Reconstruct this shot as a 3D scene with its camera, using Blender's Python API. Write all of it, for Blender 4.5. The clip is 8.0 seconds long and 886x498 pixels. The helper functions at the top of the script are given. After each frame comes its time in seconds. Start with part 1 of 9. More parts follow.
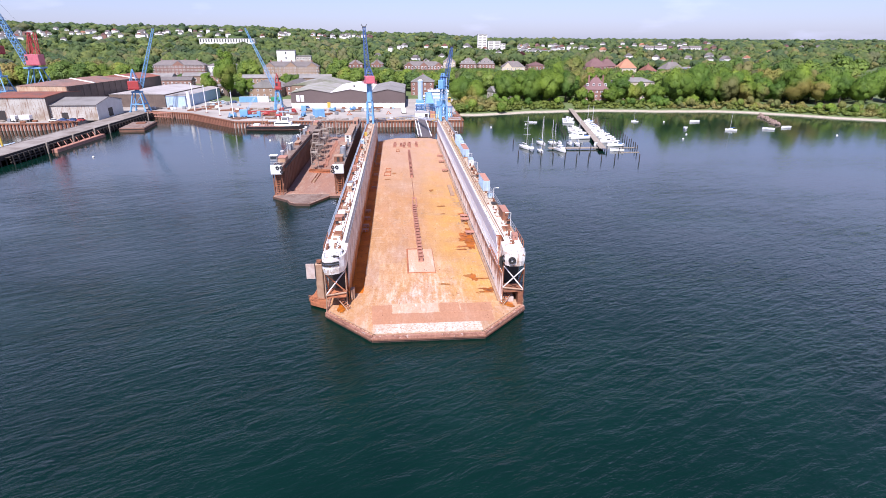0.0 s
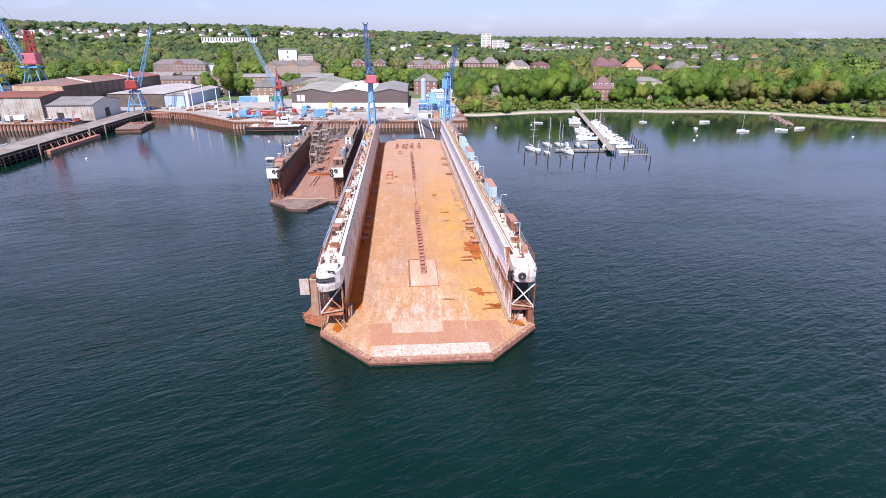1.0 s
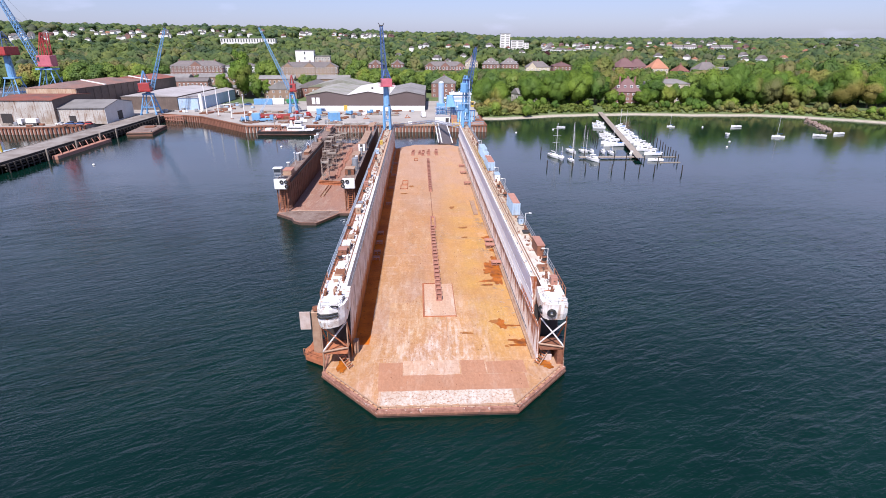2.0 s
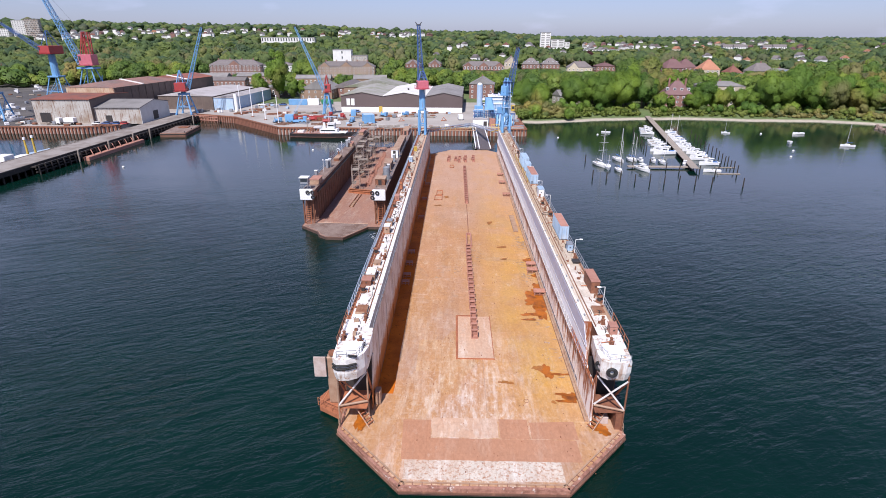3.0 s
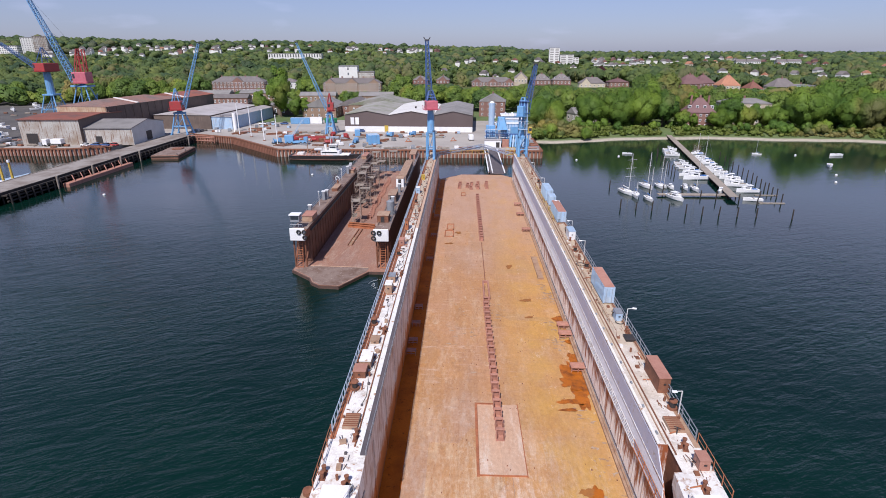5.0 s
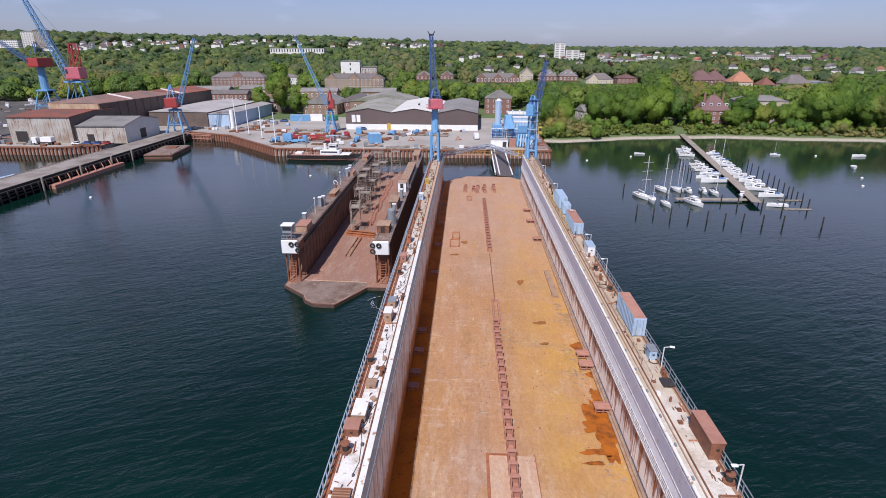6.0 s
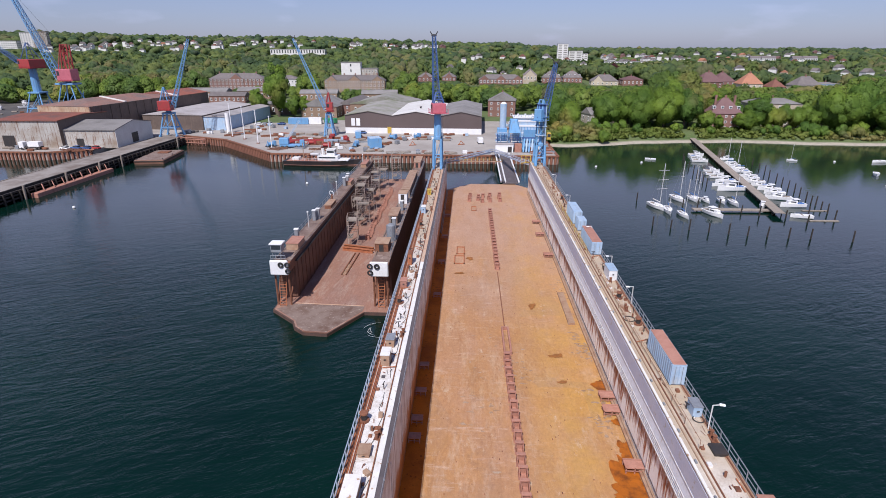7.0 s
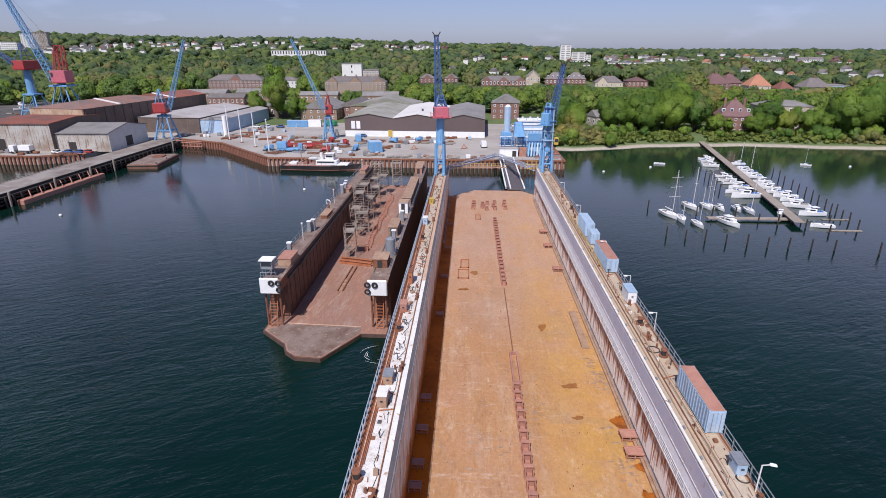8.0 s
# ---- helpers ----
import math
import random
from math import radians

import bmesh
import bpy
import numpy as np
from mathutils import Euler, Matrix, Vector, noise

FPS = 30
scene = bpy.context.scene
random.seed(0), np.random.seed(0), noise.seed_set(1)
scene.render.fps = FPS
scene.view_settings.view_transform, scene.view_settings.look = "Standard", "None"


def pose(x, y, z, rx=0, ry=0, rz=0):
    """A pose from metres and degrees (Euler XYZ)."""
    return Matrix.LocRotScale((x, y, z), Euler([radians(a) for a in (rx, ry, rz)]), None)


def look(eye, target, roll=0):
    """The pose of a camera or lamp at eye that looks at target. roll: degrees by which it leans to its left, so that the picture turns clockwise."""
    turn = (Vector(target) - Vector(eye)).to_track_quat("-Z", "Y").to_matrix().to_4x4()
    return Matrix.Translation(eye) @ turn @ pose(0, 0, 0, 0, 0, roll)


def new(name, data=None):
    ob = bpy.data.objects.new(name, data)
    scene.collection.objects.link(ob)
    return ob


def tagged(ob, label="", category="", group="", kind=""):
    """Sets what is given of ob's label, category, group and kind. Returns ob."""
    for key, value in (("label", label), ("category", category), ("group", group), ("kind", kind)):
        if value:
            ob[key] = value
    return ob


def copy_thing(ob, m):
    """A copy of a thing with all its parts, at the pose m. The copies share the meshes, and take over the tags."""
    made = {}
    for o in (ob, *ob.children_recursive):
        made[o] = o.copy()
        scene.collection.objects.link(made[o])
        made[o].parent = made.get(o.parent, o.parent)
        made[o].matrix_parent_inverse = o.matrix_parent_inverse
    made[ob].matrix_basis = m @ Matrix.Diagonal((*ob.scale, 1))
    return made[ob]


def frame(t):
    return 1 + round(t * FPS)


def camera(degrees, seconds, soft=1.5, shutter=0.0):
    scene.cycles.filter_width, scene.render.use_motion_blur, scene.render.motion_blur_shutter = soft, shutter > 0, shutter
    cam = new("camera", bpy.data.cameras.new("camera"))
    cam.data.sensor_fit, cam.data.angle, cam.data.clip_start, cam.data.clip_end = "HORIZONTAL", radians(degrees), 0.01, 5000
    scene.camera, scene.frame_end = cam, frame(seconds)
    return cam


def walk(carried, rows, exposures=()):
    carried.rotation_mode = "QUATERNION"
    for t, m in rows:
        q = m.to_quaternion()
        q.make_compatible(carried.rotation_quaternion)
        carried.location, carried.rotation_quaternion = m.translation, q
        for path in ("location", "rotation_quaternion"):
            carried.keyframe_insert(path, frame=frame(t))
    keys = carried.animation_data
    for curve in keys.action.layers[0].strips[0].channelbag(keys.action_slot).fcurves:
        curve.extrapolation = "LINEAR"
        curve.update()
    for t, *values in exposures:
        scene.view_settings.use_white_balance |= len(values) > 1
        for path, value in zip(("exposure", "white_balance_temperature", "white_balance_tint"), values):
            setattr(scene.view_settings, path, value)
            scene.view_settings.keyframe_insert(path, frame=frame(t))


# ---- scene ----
cam = camera(79.1, 8.0, 0.9)
PATH = [
    (0, (-3.786, -69.588, 42.043), (-3.632, -67.732, 41.313), 0.3),
    (0.5, (-3.63, -66.695, 41.827), (-3.485, -64.84, 41.094), 0.3),
    (1, (-3.431, -62.705, 41.79), (-3.288, -60.85, 41.057), 0.3),
    (2.3, (-2.919, -48.848, 42.224), (-2.889, -46.987, 41.492), 0.3),
    (2.5, (-2.964, -46.464, 42.282), (-2.974, -44.603, 41.549), 0.4),
    (3, (-3.22, -40.497, 42.411), (-3.261, -38.637, 41.675), 0.2),
    (3.5, (-3.533, -35.274, 42.453), (-3.582, -33.414, 41.718), 0.3),
    (4, (-3.989, -30.726, 42.496), (-4.048, -28.866, 41.763), 0.3),
    (4.5, (-4.368, -26.281, 42.534), (-4.433, -24.408, 41.834), 0.3),
    (4.7, (-4.521, -24.425, 42.538), (-4.585, -22.547, 41.854), 0.0),
    (5.8, (-5.42, -13.888, 42.69), (-5.497, -12.019, 41.983), 0.2),
    (6, (-5.582, -11.894, 42.697), (-5.66, -10.024, 41.993), 0.1),
    (6.5, (-6.075, -6.802, 42.732), (-6.154, -4.931, 42.028), 0.1),
    (7, (-6.502, -2.331, 42.747), (-6.585, -0.46, 42.046), 0.1),
    (7.5, (-6.818, 1.508, 42.807), (-6.906, 3.379, 42.107), 0.1),
    (8, (-7.084, 4.79, 42.774), (-7.173, 6.662, 42.076), 0.1),
]
walk(cam, [(t, look(eye, target, roll)) for t, eye, target, roll in PATH],
     [(0, 0.84, 6100, 20), (2.5, 0.54, 6150, 16), (4.5, 0.24, 6150, 15), (8, 0.15, 6150, 15)])

# ---------------------------------------------------------------- light
SUN = Vector((-2.0, -7.0, 9.3)).normalized()
world = bpy.data.worlds.new("sky_world")
scene.world = world
world.use_nodes = True
wn, wl = world.node_tree.nodes, world.node_tree.links
bg = wn["Background"]
sky = wn.new("ShaderNodeTexSky")
sky.sky_type = "NISHITA"
sky.sun_disc = False
sky.sun_elevation = math.asin(SUN.z)
sky.sun_rotation = math.atan2(SUN.x, SUN.y)
sky.air_density, sky.dust_density, sky.ozone_density = 1.0, 0.7, 3.0
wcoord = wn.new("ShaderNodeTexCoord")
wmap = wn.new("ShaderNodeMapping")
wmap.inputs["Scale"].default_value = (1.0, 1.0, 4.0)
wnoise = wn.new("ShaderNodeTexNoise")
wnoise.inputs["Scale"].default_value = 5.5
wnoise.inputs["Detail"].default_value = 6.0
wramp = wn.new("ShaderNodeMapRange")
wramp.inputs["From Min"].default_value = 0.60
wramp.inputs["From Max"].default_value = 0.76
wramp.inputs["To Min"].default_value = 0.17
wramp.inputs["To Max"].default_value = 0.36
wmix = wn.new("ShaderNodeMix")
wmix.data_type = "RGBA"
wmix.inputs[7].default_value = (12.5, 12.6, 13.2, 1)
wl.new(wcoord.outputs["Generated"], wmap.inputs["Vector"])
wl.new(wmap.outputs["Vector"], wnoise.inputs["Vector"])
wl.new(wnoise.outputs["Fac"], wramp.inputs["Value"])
# added cloud veil, thickest in an unseen band above the haze, almost gone overhead
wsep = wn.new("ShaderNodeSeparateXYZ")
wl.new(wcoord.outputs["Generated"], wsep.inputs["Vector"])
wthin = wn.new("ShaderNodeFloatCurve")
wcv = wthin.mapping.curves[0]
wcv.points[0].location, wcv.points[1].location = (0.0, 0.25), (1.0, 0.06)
# the peak near 0.23 brightens what the middle water mirrors
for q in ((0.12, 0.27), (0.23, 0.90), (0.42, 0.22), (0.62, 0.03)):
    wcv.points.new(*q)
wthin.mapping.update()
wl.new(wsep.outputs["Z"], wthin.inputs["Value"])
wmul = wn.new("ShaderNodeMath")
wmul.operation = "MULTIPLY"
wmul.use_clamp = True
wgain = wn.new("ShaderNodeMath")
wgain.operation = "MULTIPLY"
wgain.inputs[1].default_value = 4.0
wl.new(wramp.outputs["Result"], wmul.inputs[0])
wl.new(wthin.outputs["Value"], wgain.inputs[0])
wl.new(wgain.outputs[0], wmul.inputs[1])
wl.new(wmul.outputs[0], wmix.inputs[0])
wl.new(sky.outputs["Color"], wmix.inputs[6])
wtint = wn.new("ShaderNodeMix")
wtint.data_type, wtint.blend_type = "RGBA", "MULTIPLY"
wtint.inputs[0].default_value = 1.0
wtint.inputs[7].default_value = (0.84, 0.87, 1.13, 1)
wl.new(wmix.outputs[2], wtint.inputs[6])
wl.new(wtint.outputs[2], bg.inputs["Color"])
bg.inputs["Strength"].default_value = 0.066

sun = new("sun", bpy.data.lights.new("sun", "SUN"))
sun.data.energy, sun.data.angle, sun.data.color = 4.4, radians(0.5), (1.0, 0.95, 0.88)
sun.matrix_world = look(SUN * 300, (0, 0, 0))


# ---------------------------------------------------------------- materials
def tree_of(name):
    m = bpy.data.materials.new(name)
    m.use_nodes = True
    return m, m.node_tree.nodes, m.node_tree.links, m.node_tree.nodes["Principled BSDF"]


def mixed(n, l, fac, a, b, mode="MIX"):
    x = n.new("ShaderNodeMix")
    x.data_type, x.blend_type = "RGBA", mode
    for sock, v in ((x.inputs[0], fac), (x.inputs[6], a), (x.inputs[7], b)):
        if isinstance(v, (int, float)):
            sock.default_value = v
        elif isinstance(v, tuple):
            sock.default_value = (*v, 1)
        else:
            l.new(v, sock)
    return x.outputs[2]


def noise_of(n, l, vec, scale, lo, hi, detail=5.0, stretch=None, rough=0.6):
    if stretch:
        mp = n.new("ShaderNodeMapping")
        mp.inputs["Scale"].default_value = stretch
        l.new(vec, mp.inputs["Vector"])
        vec = mp.outputs["Vector"]
    t = n.new("ShaderNodeTexNoise")
    t.inputs["Scale"].default_value, t.inputs["Detail"].default_value = scale, detail
    t.inputs["Roughness"].default_value = rough
    l.new(vec, t.inputs["Vector"])
    r = n.new("ShaderNodeMapRange")
    r.inputs["From Min"].default_value, r.inputs["From Max"].default_value = lo, hi
    l.new(t.outputs["Fac"], r.inputs["Value"])
    return r.outputs["Result"]


def surface(name, base, dirt, amount=0.5, rough=0.6, metal=0.0, scale=0.35, grain=6.0, bump=0.15, streak=None,
            streak_amount=0.5, vary=0.12, rustspots=None, run=0.55, foot=None):
    """Painted or raw surface: broad stains, fine grain, optional vertical runs, a little change from piece to piece."""
    m, n, l, p = tree_of(name)
    vec = n.new("ShaderNodeTexCoord").outputs["Object"]
    broad = noise_of(n, l, vec, scale, 0.42, 0.68)
    fine = noise_of(n, l, vec, grain, 0.3, 0.7, 4.0)
    fac = n.new("ShaderNodeMath")
    fac.operation = "MULTIPLY"
    l.new(broad, fac.inputs[0])
    fac.inputs[1].default_value = amount
    col = mixed(n, l, fac.outputs[0], base, dirt)
    if streak:
        s = noise_of(n, l, vec, 1.0, run, run + 0.11, 5.0, (1.6, 1.6, 0.16))
        f2 = n.new("ShaderNodeMath")
        f2.operation = "MULTIPLY"
        l.new(s, f2.inputs[0])
        f2.inputs[1].default_value = streak_amount
        col = mixed(n, l, f2.outputs[0], col, streak)
    if rustspots:
        s = noise_of(n, l, vec, 1.7, 0.60, 0.66, 6.0)
        col = mixed(n, l, s, col, rustspots)
    if foot:
        # bare rusty plating above the floor, with a ragged upper edge
        sp = n.new("ShaderNodeSeparateXYZ")
        l.new(vec, sp.inputs["Vector"])
        ma = n.new("ShaderNodeMath")
        ma.operation = "MULTIPLY_ADD"
        l.new(noise_of(n, l, vec, 0.6, 0.2, 0.8, 7.0, None, 0.7), ma.inputs[0])
        ma.inputs[1].default_value = -4.0
        l.new(sp.outputs["Z"], ma.inputs[2])
        mr = n.new("ShaderNodeMapRange")
        mr.inputs["From Min"].default_value, mr.inputs["From Max"].default_value = 2.4, 1.2
        l.new(ma.outputs[0], mr.inputs["Value"])
        col = mixed(n, l, mr.outputs["Result"], col, foot)
    low = mixed(n, l, fine, tuple(1 - vary * 1.3 for _ in range(3)), (1.0, 1.0, 1.0))
    col = mixed(n, l, 1.0, col, low, "MULTIPLY")
    info = n.new("ShaderNodeObjectInfo")
    rr = n.new("ShaderNodeMapRange")
    rr.inputs["To Min"].default_value, rr.inputs["To Max"].default_value = 1 - vary, 1 + vary * 0.5
    l.new(info.outputs["Random"], rr.inputs["Value"])
    val = n.new("ShaderNodeHueSaturation")
    l.new(rr.outputs["Result"], val.inputs["Value"])
    l.new(col, val.inputs["Color"])
    l.new(val.outputs["Color"], p.inputs["Base Color"])
    p.inputs["Roughness"].default_value, p.inputs["Metallic"].default_value = rough, metal
    if bump:
        b = n.new("ShaderNodeBump")
        b.inputs["Strength"].default_value, b.inputs["Distance"].default_value = bump, 0.05
        l.new(fine, b.inputs["Height"])
        l.new(b.outputs["Normal"], p.inputs["Normal"])
    return m


def water_material():
    m, n, l, p = tree_of("sea_water")
    vec = n.new("ShaderNodeNewGeometry").outputs["Position"]
    sep = n.new("ShaderNodeSeparateXYZ")
    l.new(vec, sep.inputs["Vector"])
    shore = n.new("ShaderNodeMapRange")
    shore.inputs["From Min"].default_value, shore.inputs["From Max"].default_value = 195, 252
    l.new(sep.outputs["Y"], shore.inputs["Value"])
    east = n.new("ShaderNodeMapRange")
    east.inputs["From Min"].default_value, east.inputs["From Max"].default_value = 20, 70
    l.new(sep.outputs["X"], east.inputs["Value"])
    sh = n.new("ShaderNodeMath")
    sh.operation = "MULTIPLY"
    l.new(shore.outputs["Result"], sh.inputs[0])
    l.new(east.outputs["Result"], sh.inputs[1])
    weed = noise_of(n, l, vec, 0.03, 0.35, 0.65)
    deep = mixed(n, l, weed, (0.0010, 0.0115, 0.0082), (0.0018, 0.0170, 0.0118))
    bed = mixed(n, l, noise_of(n, l, vec, 0.06, 0.4, 0.6), (0.018, 0.046, 0.022), (0.040, 0.052, 0.026))
    col = mixed(n, l, sh.outputs[0], deep, bed)
    l.new(col, p.inputs["Base Color"])
    p.inputs["Roughness"].default_value = 0.09
    p.inputs["IOR"].default_value = 1.365
    wav = n.new("ShaderNodeTexNoise")
    wav.inputs["Scale"].default_value, wav.inputs["Detail"].default_value = 0.40, 5.0
    wav.inputs["Roughness"].default_value = 0.62
    wav.inputs["Distortion"].default_value = 0.6
    mp = n.new("ShaderNodeMapping")
    mp.vector_type = "TEXTURE"
    mp.inputs["Scale"].default_value = (2.0, 0.75, 1.0)
    mp.inputs["Rotation"].default_value = (0, 0, 0.42)
    l.new(vec, mp.inputs["Vector"])
    l.new(mp.outputs["Vector"], wav.inputs["Vector"])
    rip = n.new("ShaderNodeTexNoise")
    rip.inputs["Scale"].default_value, rip.inputs["Detail"].default_value = 1.3, 4.0
    l.new(mp.outputs["Vector"], rip.inputs["Vector"])
    gust = noise_of(n, l, vec, 0.018, 0.35, 0.65, 3.0, (1.0, 2.2, 1.0))
    gm = n.new("ShaderNodeMapRange")
    gm.inputs["To Min"].default_value, gm.inputs["To Max"].default_value = 0.35, 1.0
    l.new(gust, gm.inputs["Value"])
    add = n.new("ShaderNodeMath")
    add.operation = "MULTIPLY_ADD"
    l.new(rip.outputs["Fac"], add.inputs[0])
    add.inputs[1].default_value = 0.35
    l.new(wav.outputs["Fac"], add.inputs[2])
    b = n.new("ShaderNodeBump")
    b.inputs["Distance"].default_value = 0.42
    # the inner basin lies sheltered
    calm = n.new("ShaderNodeMapRange")
    calm.inputs["From Min"].default_value, calm.inputs["From Max"].default_value = 15, 135
    calm.inputs["To Min"].default_value, calm.inputs["To Max"].default_value = 1.0, 0.12
    l.new(sep.outputs["Y"], calm.inputs["Value"])
    cm = n.new("ShaderNodeMath")
    cm.operation = "MULTIPLY"
    l.new(gm.outputs["Result"], cm.inputs[0])
    l.new(calm.outputs["Result"], cm.inputs[1])
    l.new(cm.outputs[0], b.inputs["Strength"])
    l.new(add.outputs[0], b.inputs["Height"])
    l.new(b.outputs["Normal"], p.inputs["Normal"])
    return m


def deck_material(name, main, second, pale, rustc, plate=(2.4, 7.5), ochre=False, speck_lo=0.60):
    """Steel dock floor: sun-bleached rust, plates of slightly different tone, pale scuffs and dark rust along the seams."""
    m, n, l, p = tree_of(name)
    vec = n.new("ShaderNodeTexCoord").outputs["Object"]
    brick = n.new("ShaderNodeTexBrick")
    brick.offset = 0.5
    brick.inputs["Scale"].default_value = 1.0
    brick.inputs["Brick Width"].default_value, brick.inputs["Row Height"].default_value = plate[1], plate[0]
    brick.inputs["Mortar Size"].default_value = 0.028
    brick.inputs["Mortar Smooth"].default_value = 0.6
    brick.inputs["Color1"].default_value = (0.93, 0.92, 0.92, 1)
    brick.inputs["Color2"].default_value = (1.05, 1.02, 0.98, 1)
    brick.inputs["Mortar"].default_value = (0.74, 0.66, 0.60, 1)
    mp = n.new("ShaderNodeMapping")
    mp.inputs["Rotation"].default_value = (0, 0, math.pi / 2)
    l.new(vec, mp.inputs["Vector"])
    l.new(mp.outputs["Vector"], brick.inputs["Vector"])
    col = mixed(n, l, noise_of(n, l, vec, 0.13, 0.42, 0.60, 8.0, (1.0, 0.5, 1.0), 0.65), main, second)
    col = mixed(n, l, noise_of(n, l, vec, 0.5, 0.51, 0.76, 10.0, (1.0, 0.22, 1.0), 0.78), col, pale)
    col = mixed(n, l, noise_of(n, l, vec, 0.9, 0.56, 0.76, 10.0, (1.0, 0.22, 1.0), 0.75), col, rustc)
    if ochre:
        # scrapes across the floor, and grime in patches
        col = mixed(n, l, noise_of(n, l, vec, 0.8, 0.55, 0.72, 10.0, (0.35, 1.6, 1.0), 0.8), col, (0.60, 0.46, 0.36))
        col = mixed(n, l, noise_of(n, l, vec, 0.32, 0.53, 0.70, 12.0, (1.0, 0.7, 1.0), 0.85), col, (0.27, 0.15, 0.085))
        sp = n.new("ShaderNodeSeparateXYZ")
        l.new(vec, sp.inputs["Vector"])
        ox = n.new("ShaderNodeMapRange")
        ox.inputs["From Min"].default_value, ox.inputs["From Max"].default_value = 0.5, 6.0
        l.new(sp.outputs["X"], ox.inputs["Value"])
        oy = n.new("ShaderNodeMapRange")
        oy.inputs["From Min"].default_value, oy.inputs["From Max"].default_value = 8.0, 18.0
        l.new(sp.outputs["Y"], oy.inputs["Value"])
        om = n.new("ShaderNodeMath")
        om.operation = "MULTIPLY"
        l.new(ox.outputs["Result"], om.inputs[0])
        l.new(oy.outputs["Result"], om.inputs[1])
        on = n.new("ShaderNodeMath")
        on.operation = "MULTIPLY"
        l.new(om.outputs[0], on.inputs[0])
        l.new(noise_of(n, l, vec, 0.16, 0.25, 0.6, 5.0), on.inputs[1])
        col = mixed(n, l, on.outputs[0], col, (0.50, 0.285, 0.075))
        # scraped pale paint towards the seaward end, in long drag marks along the middle
        fy = n.new("ShaderNodeMapRange")
        fy.inputs["From Min"].default_value, fy.inputs["From Max"].default_value = 40.0, 10.0
        l.new(sp.outputs["Y"], fy.inputs["Value"])
        ax = n.new("ShaderNodeMath")
        ax.operation = "ABSOLUTE"
        sx_ = n.new("ShaderNodeMath")
        sx_.operation = "ADD"
        sx_.inputs[1].default_value = 1.5
        l.new(sp.outputs["X"], sx_.inputs[0])
        l.new(sx_.outputs[0], ax.inputs[0])
        fx = n.new("ShaderNodeMapRange")
        fx.inputs["From Min"].default_value, fx.inputs["From Max"].default_value = 10.0, 2.0
        fx.inputs["To Min"].default_value = 0.25
        l.new(ax.outputs[0], fx.inputs["Value"])
        fxy = n.new("ShaderNodeMath")
        fxy.operation = "MULTIPLY"
        l.new(fx.outputs["Result"], fxy.inputs[0])
        l.new(fy.outputs["Result"], fxy.inputs[1])
        for sc_, lo_, hi_, st_ in ((1.1, 0.47, 0.64, (1.0, 0.16, 1.0)), (2.2, 0.52, 0.66, (0.8, 0.5, 1.0))):
            fm = n.new("ShaderNodeMath")
            fm.operation = "MULTIPLY"
            l.new(fxy.outputs[0], fm.inputs[0])
            l.new(noise_of(n, l, vec, sc_, lo_, hi_, 9.0, st_, 0.8), fm.inputs[1])
            col = mixed(n, l, fm.outputs[0], col, (0.66, 0.60, 0.54))
        # plate by plate: bleached, pink primer and yellowed fields
        fld = n.new("ShaderNodeTexVoronoi")
        fld.distance = "CHEBYCHEV"
        fld.inputs["Scale"].default_value = 0.16
        fmp = n.new("ShaderNodeMapping")
        fmp.inputs["Scale"].default_value = (1.0, 0.55, 1.0)
        l.new(vec, fmp.inputs["Vector"])
        l.new(fmp.outputs["Vector"], fld.inputs["Vector"])
        tone_ = n.new("ShaderNodeValToRGB")
        te = tone_.color_ramp.elements
        te[0].position, te[0].color = 0.0, (0.90, 0.93, 1.02, 1)
        te[1].position, te[1].color = 1.0, (1.05, 1.00, 0.82, 1)
        for q, c in ((0.35, (1.06, 1.03, 1.05, 1)), (0.7, (0.97, 0.92, 0.84, 1))):
            te.new(q).color = c
        fs_ = n.new("ShaderNodeSeparateColor")
        l.new(fld.outputs["Color"], fs_.inputs["Color"])
        l.new(fs_.outputs["Red"], tone_.inputs["Fac"])
        col = mixed(n, l, 0.8, col, tone_.outputs["Color"], "MULTIPLY")
        # pinkish primer shows through at the landward end
        pr = n.new("ShaderNodeMapRange")
        pr.inputs["From Min"].default_value, pr.inputs["From Max"].default_value = 70.0, 120.0
        l.new(sp.outputs["Y"], pr.inputs["Value"])
        pm = n.new("ShaderNodeMath")
        pm.operation = "MULTIPLY"
        l.new(pr.outputs["Result"], pm.inputs[0])
        l.new(noise_of(n, l, vec, 0.2, 0.2, 0.55, 8.0, (1.0, 0.4, 1.0), 0.7), pm.inputs[1])
        col = mixed(n, l, pm.outputs[0], col, (0.45, 0.285, 0.20))
        # dark oily marks beside the keel line
        km = n.new("ShaderNodeMapRange")
        km.inputs["From Min"].default_value, km.inputs["From Max"].default_value = 5.0, 1.0
        l.new(ax.outputs[0], km.inputs["Value"])
        kk = n.new("ShaderNodeMath")
        kk.operation = "MULTIPLY"
        l.new(km.outputs["Result"], kk.inputs[0])
        l.new(noise_of(n, l, vec, 1.4, 0.60, 0.70, 9.0, (1.0, 0.6, 1.0), 0.8), kk.inputs[1])
        col = mixed(n, l, kk.outputs[0], col, (0.20, 0.12, 0.08))
    col = mixed(n, l, noise_of(n, l, vec, 0.55, 0.575, 0.66, 10.0, (1.0, 0.5, 1.0), 0.85), col, pale)
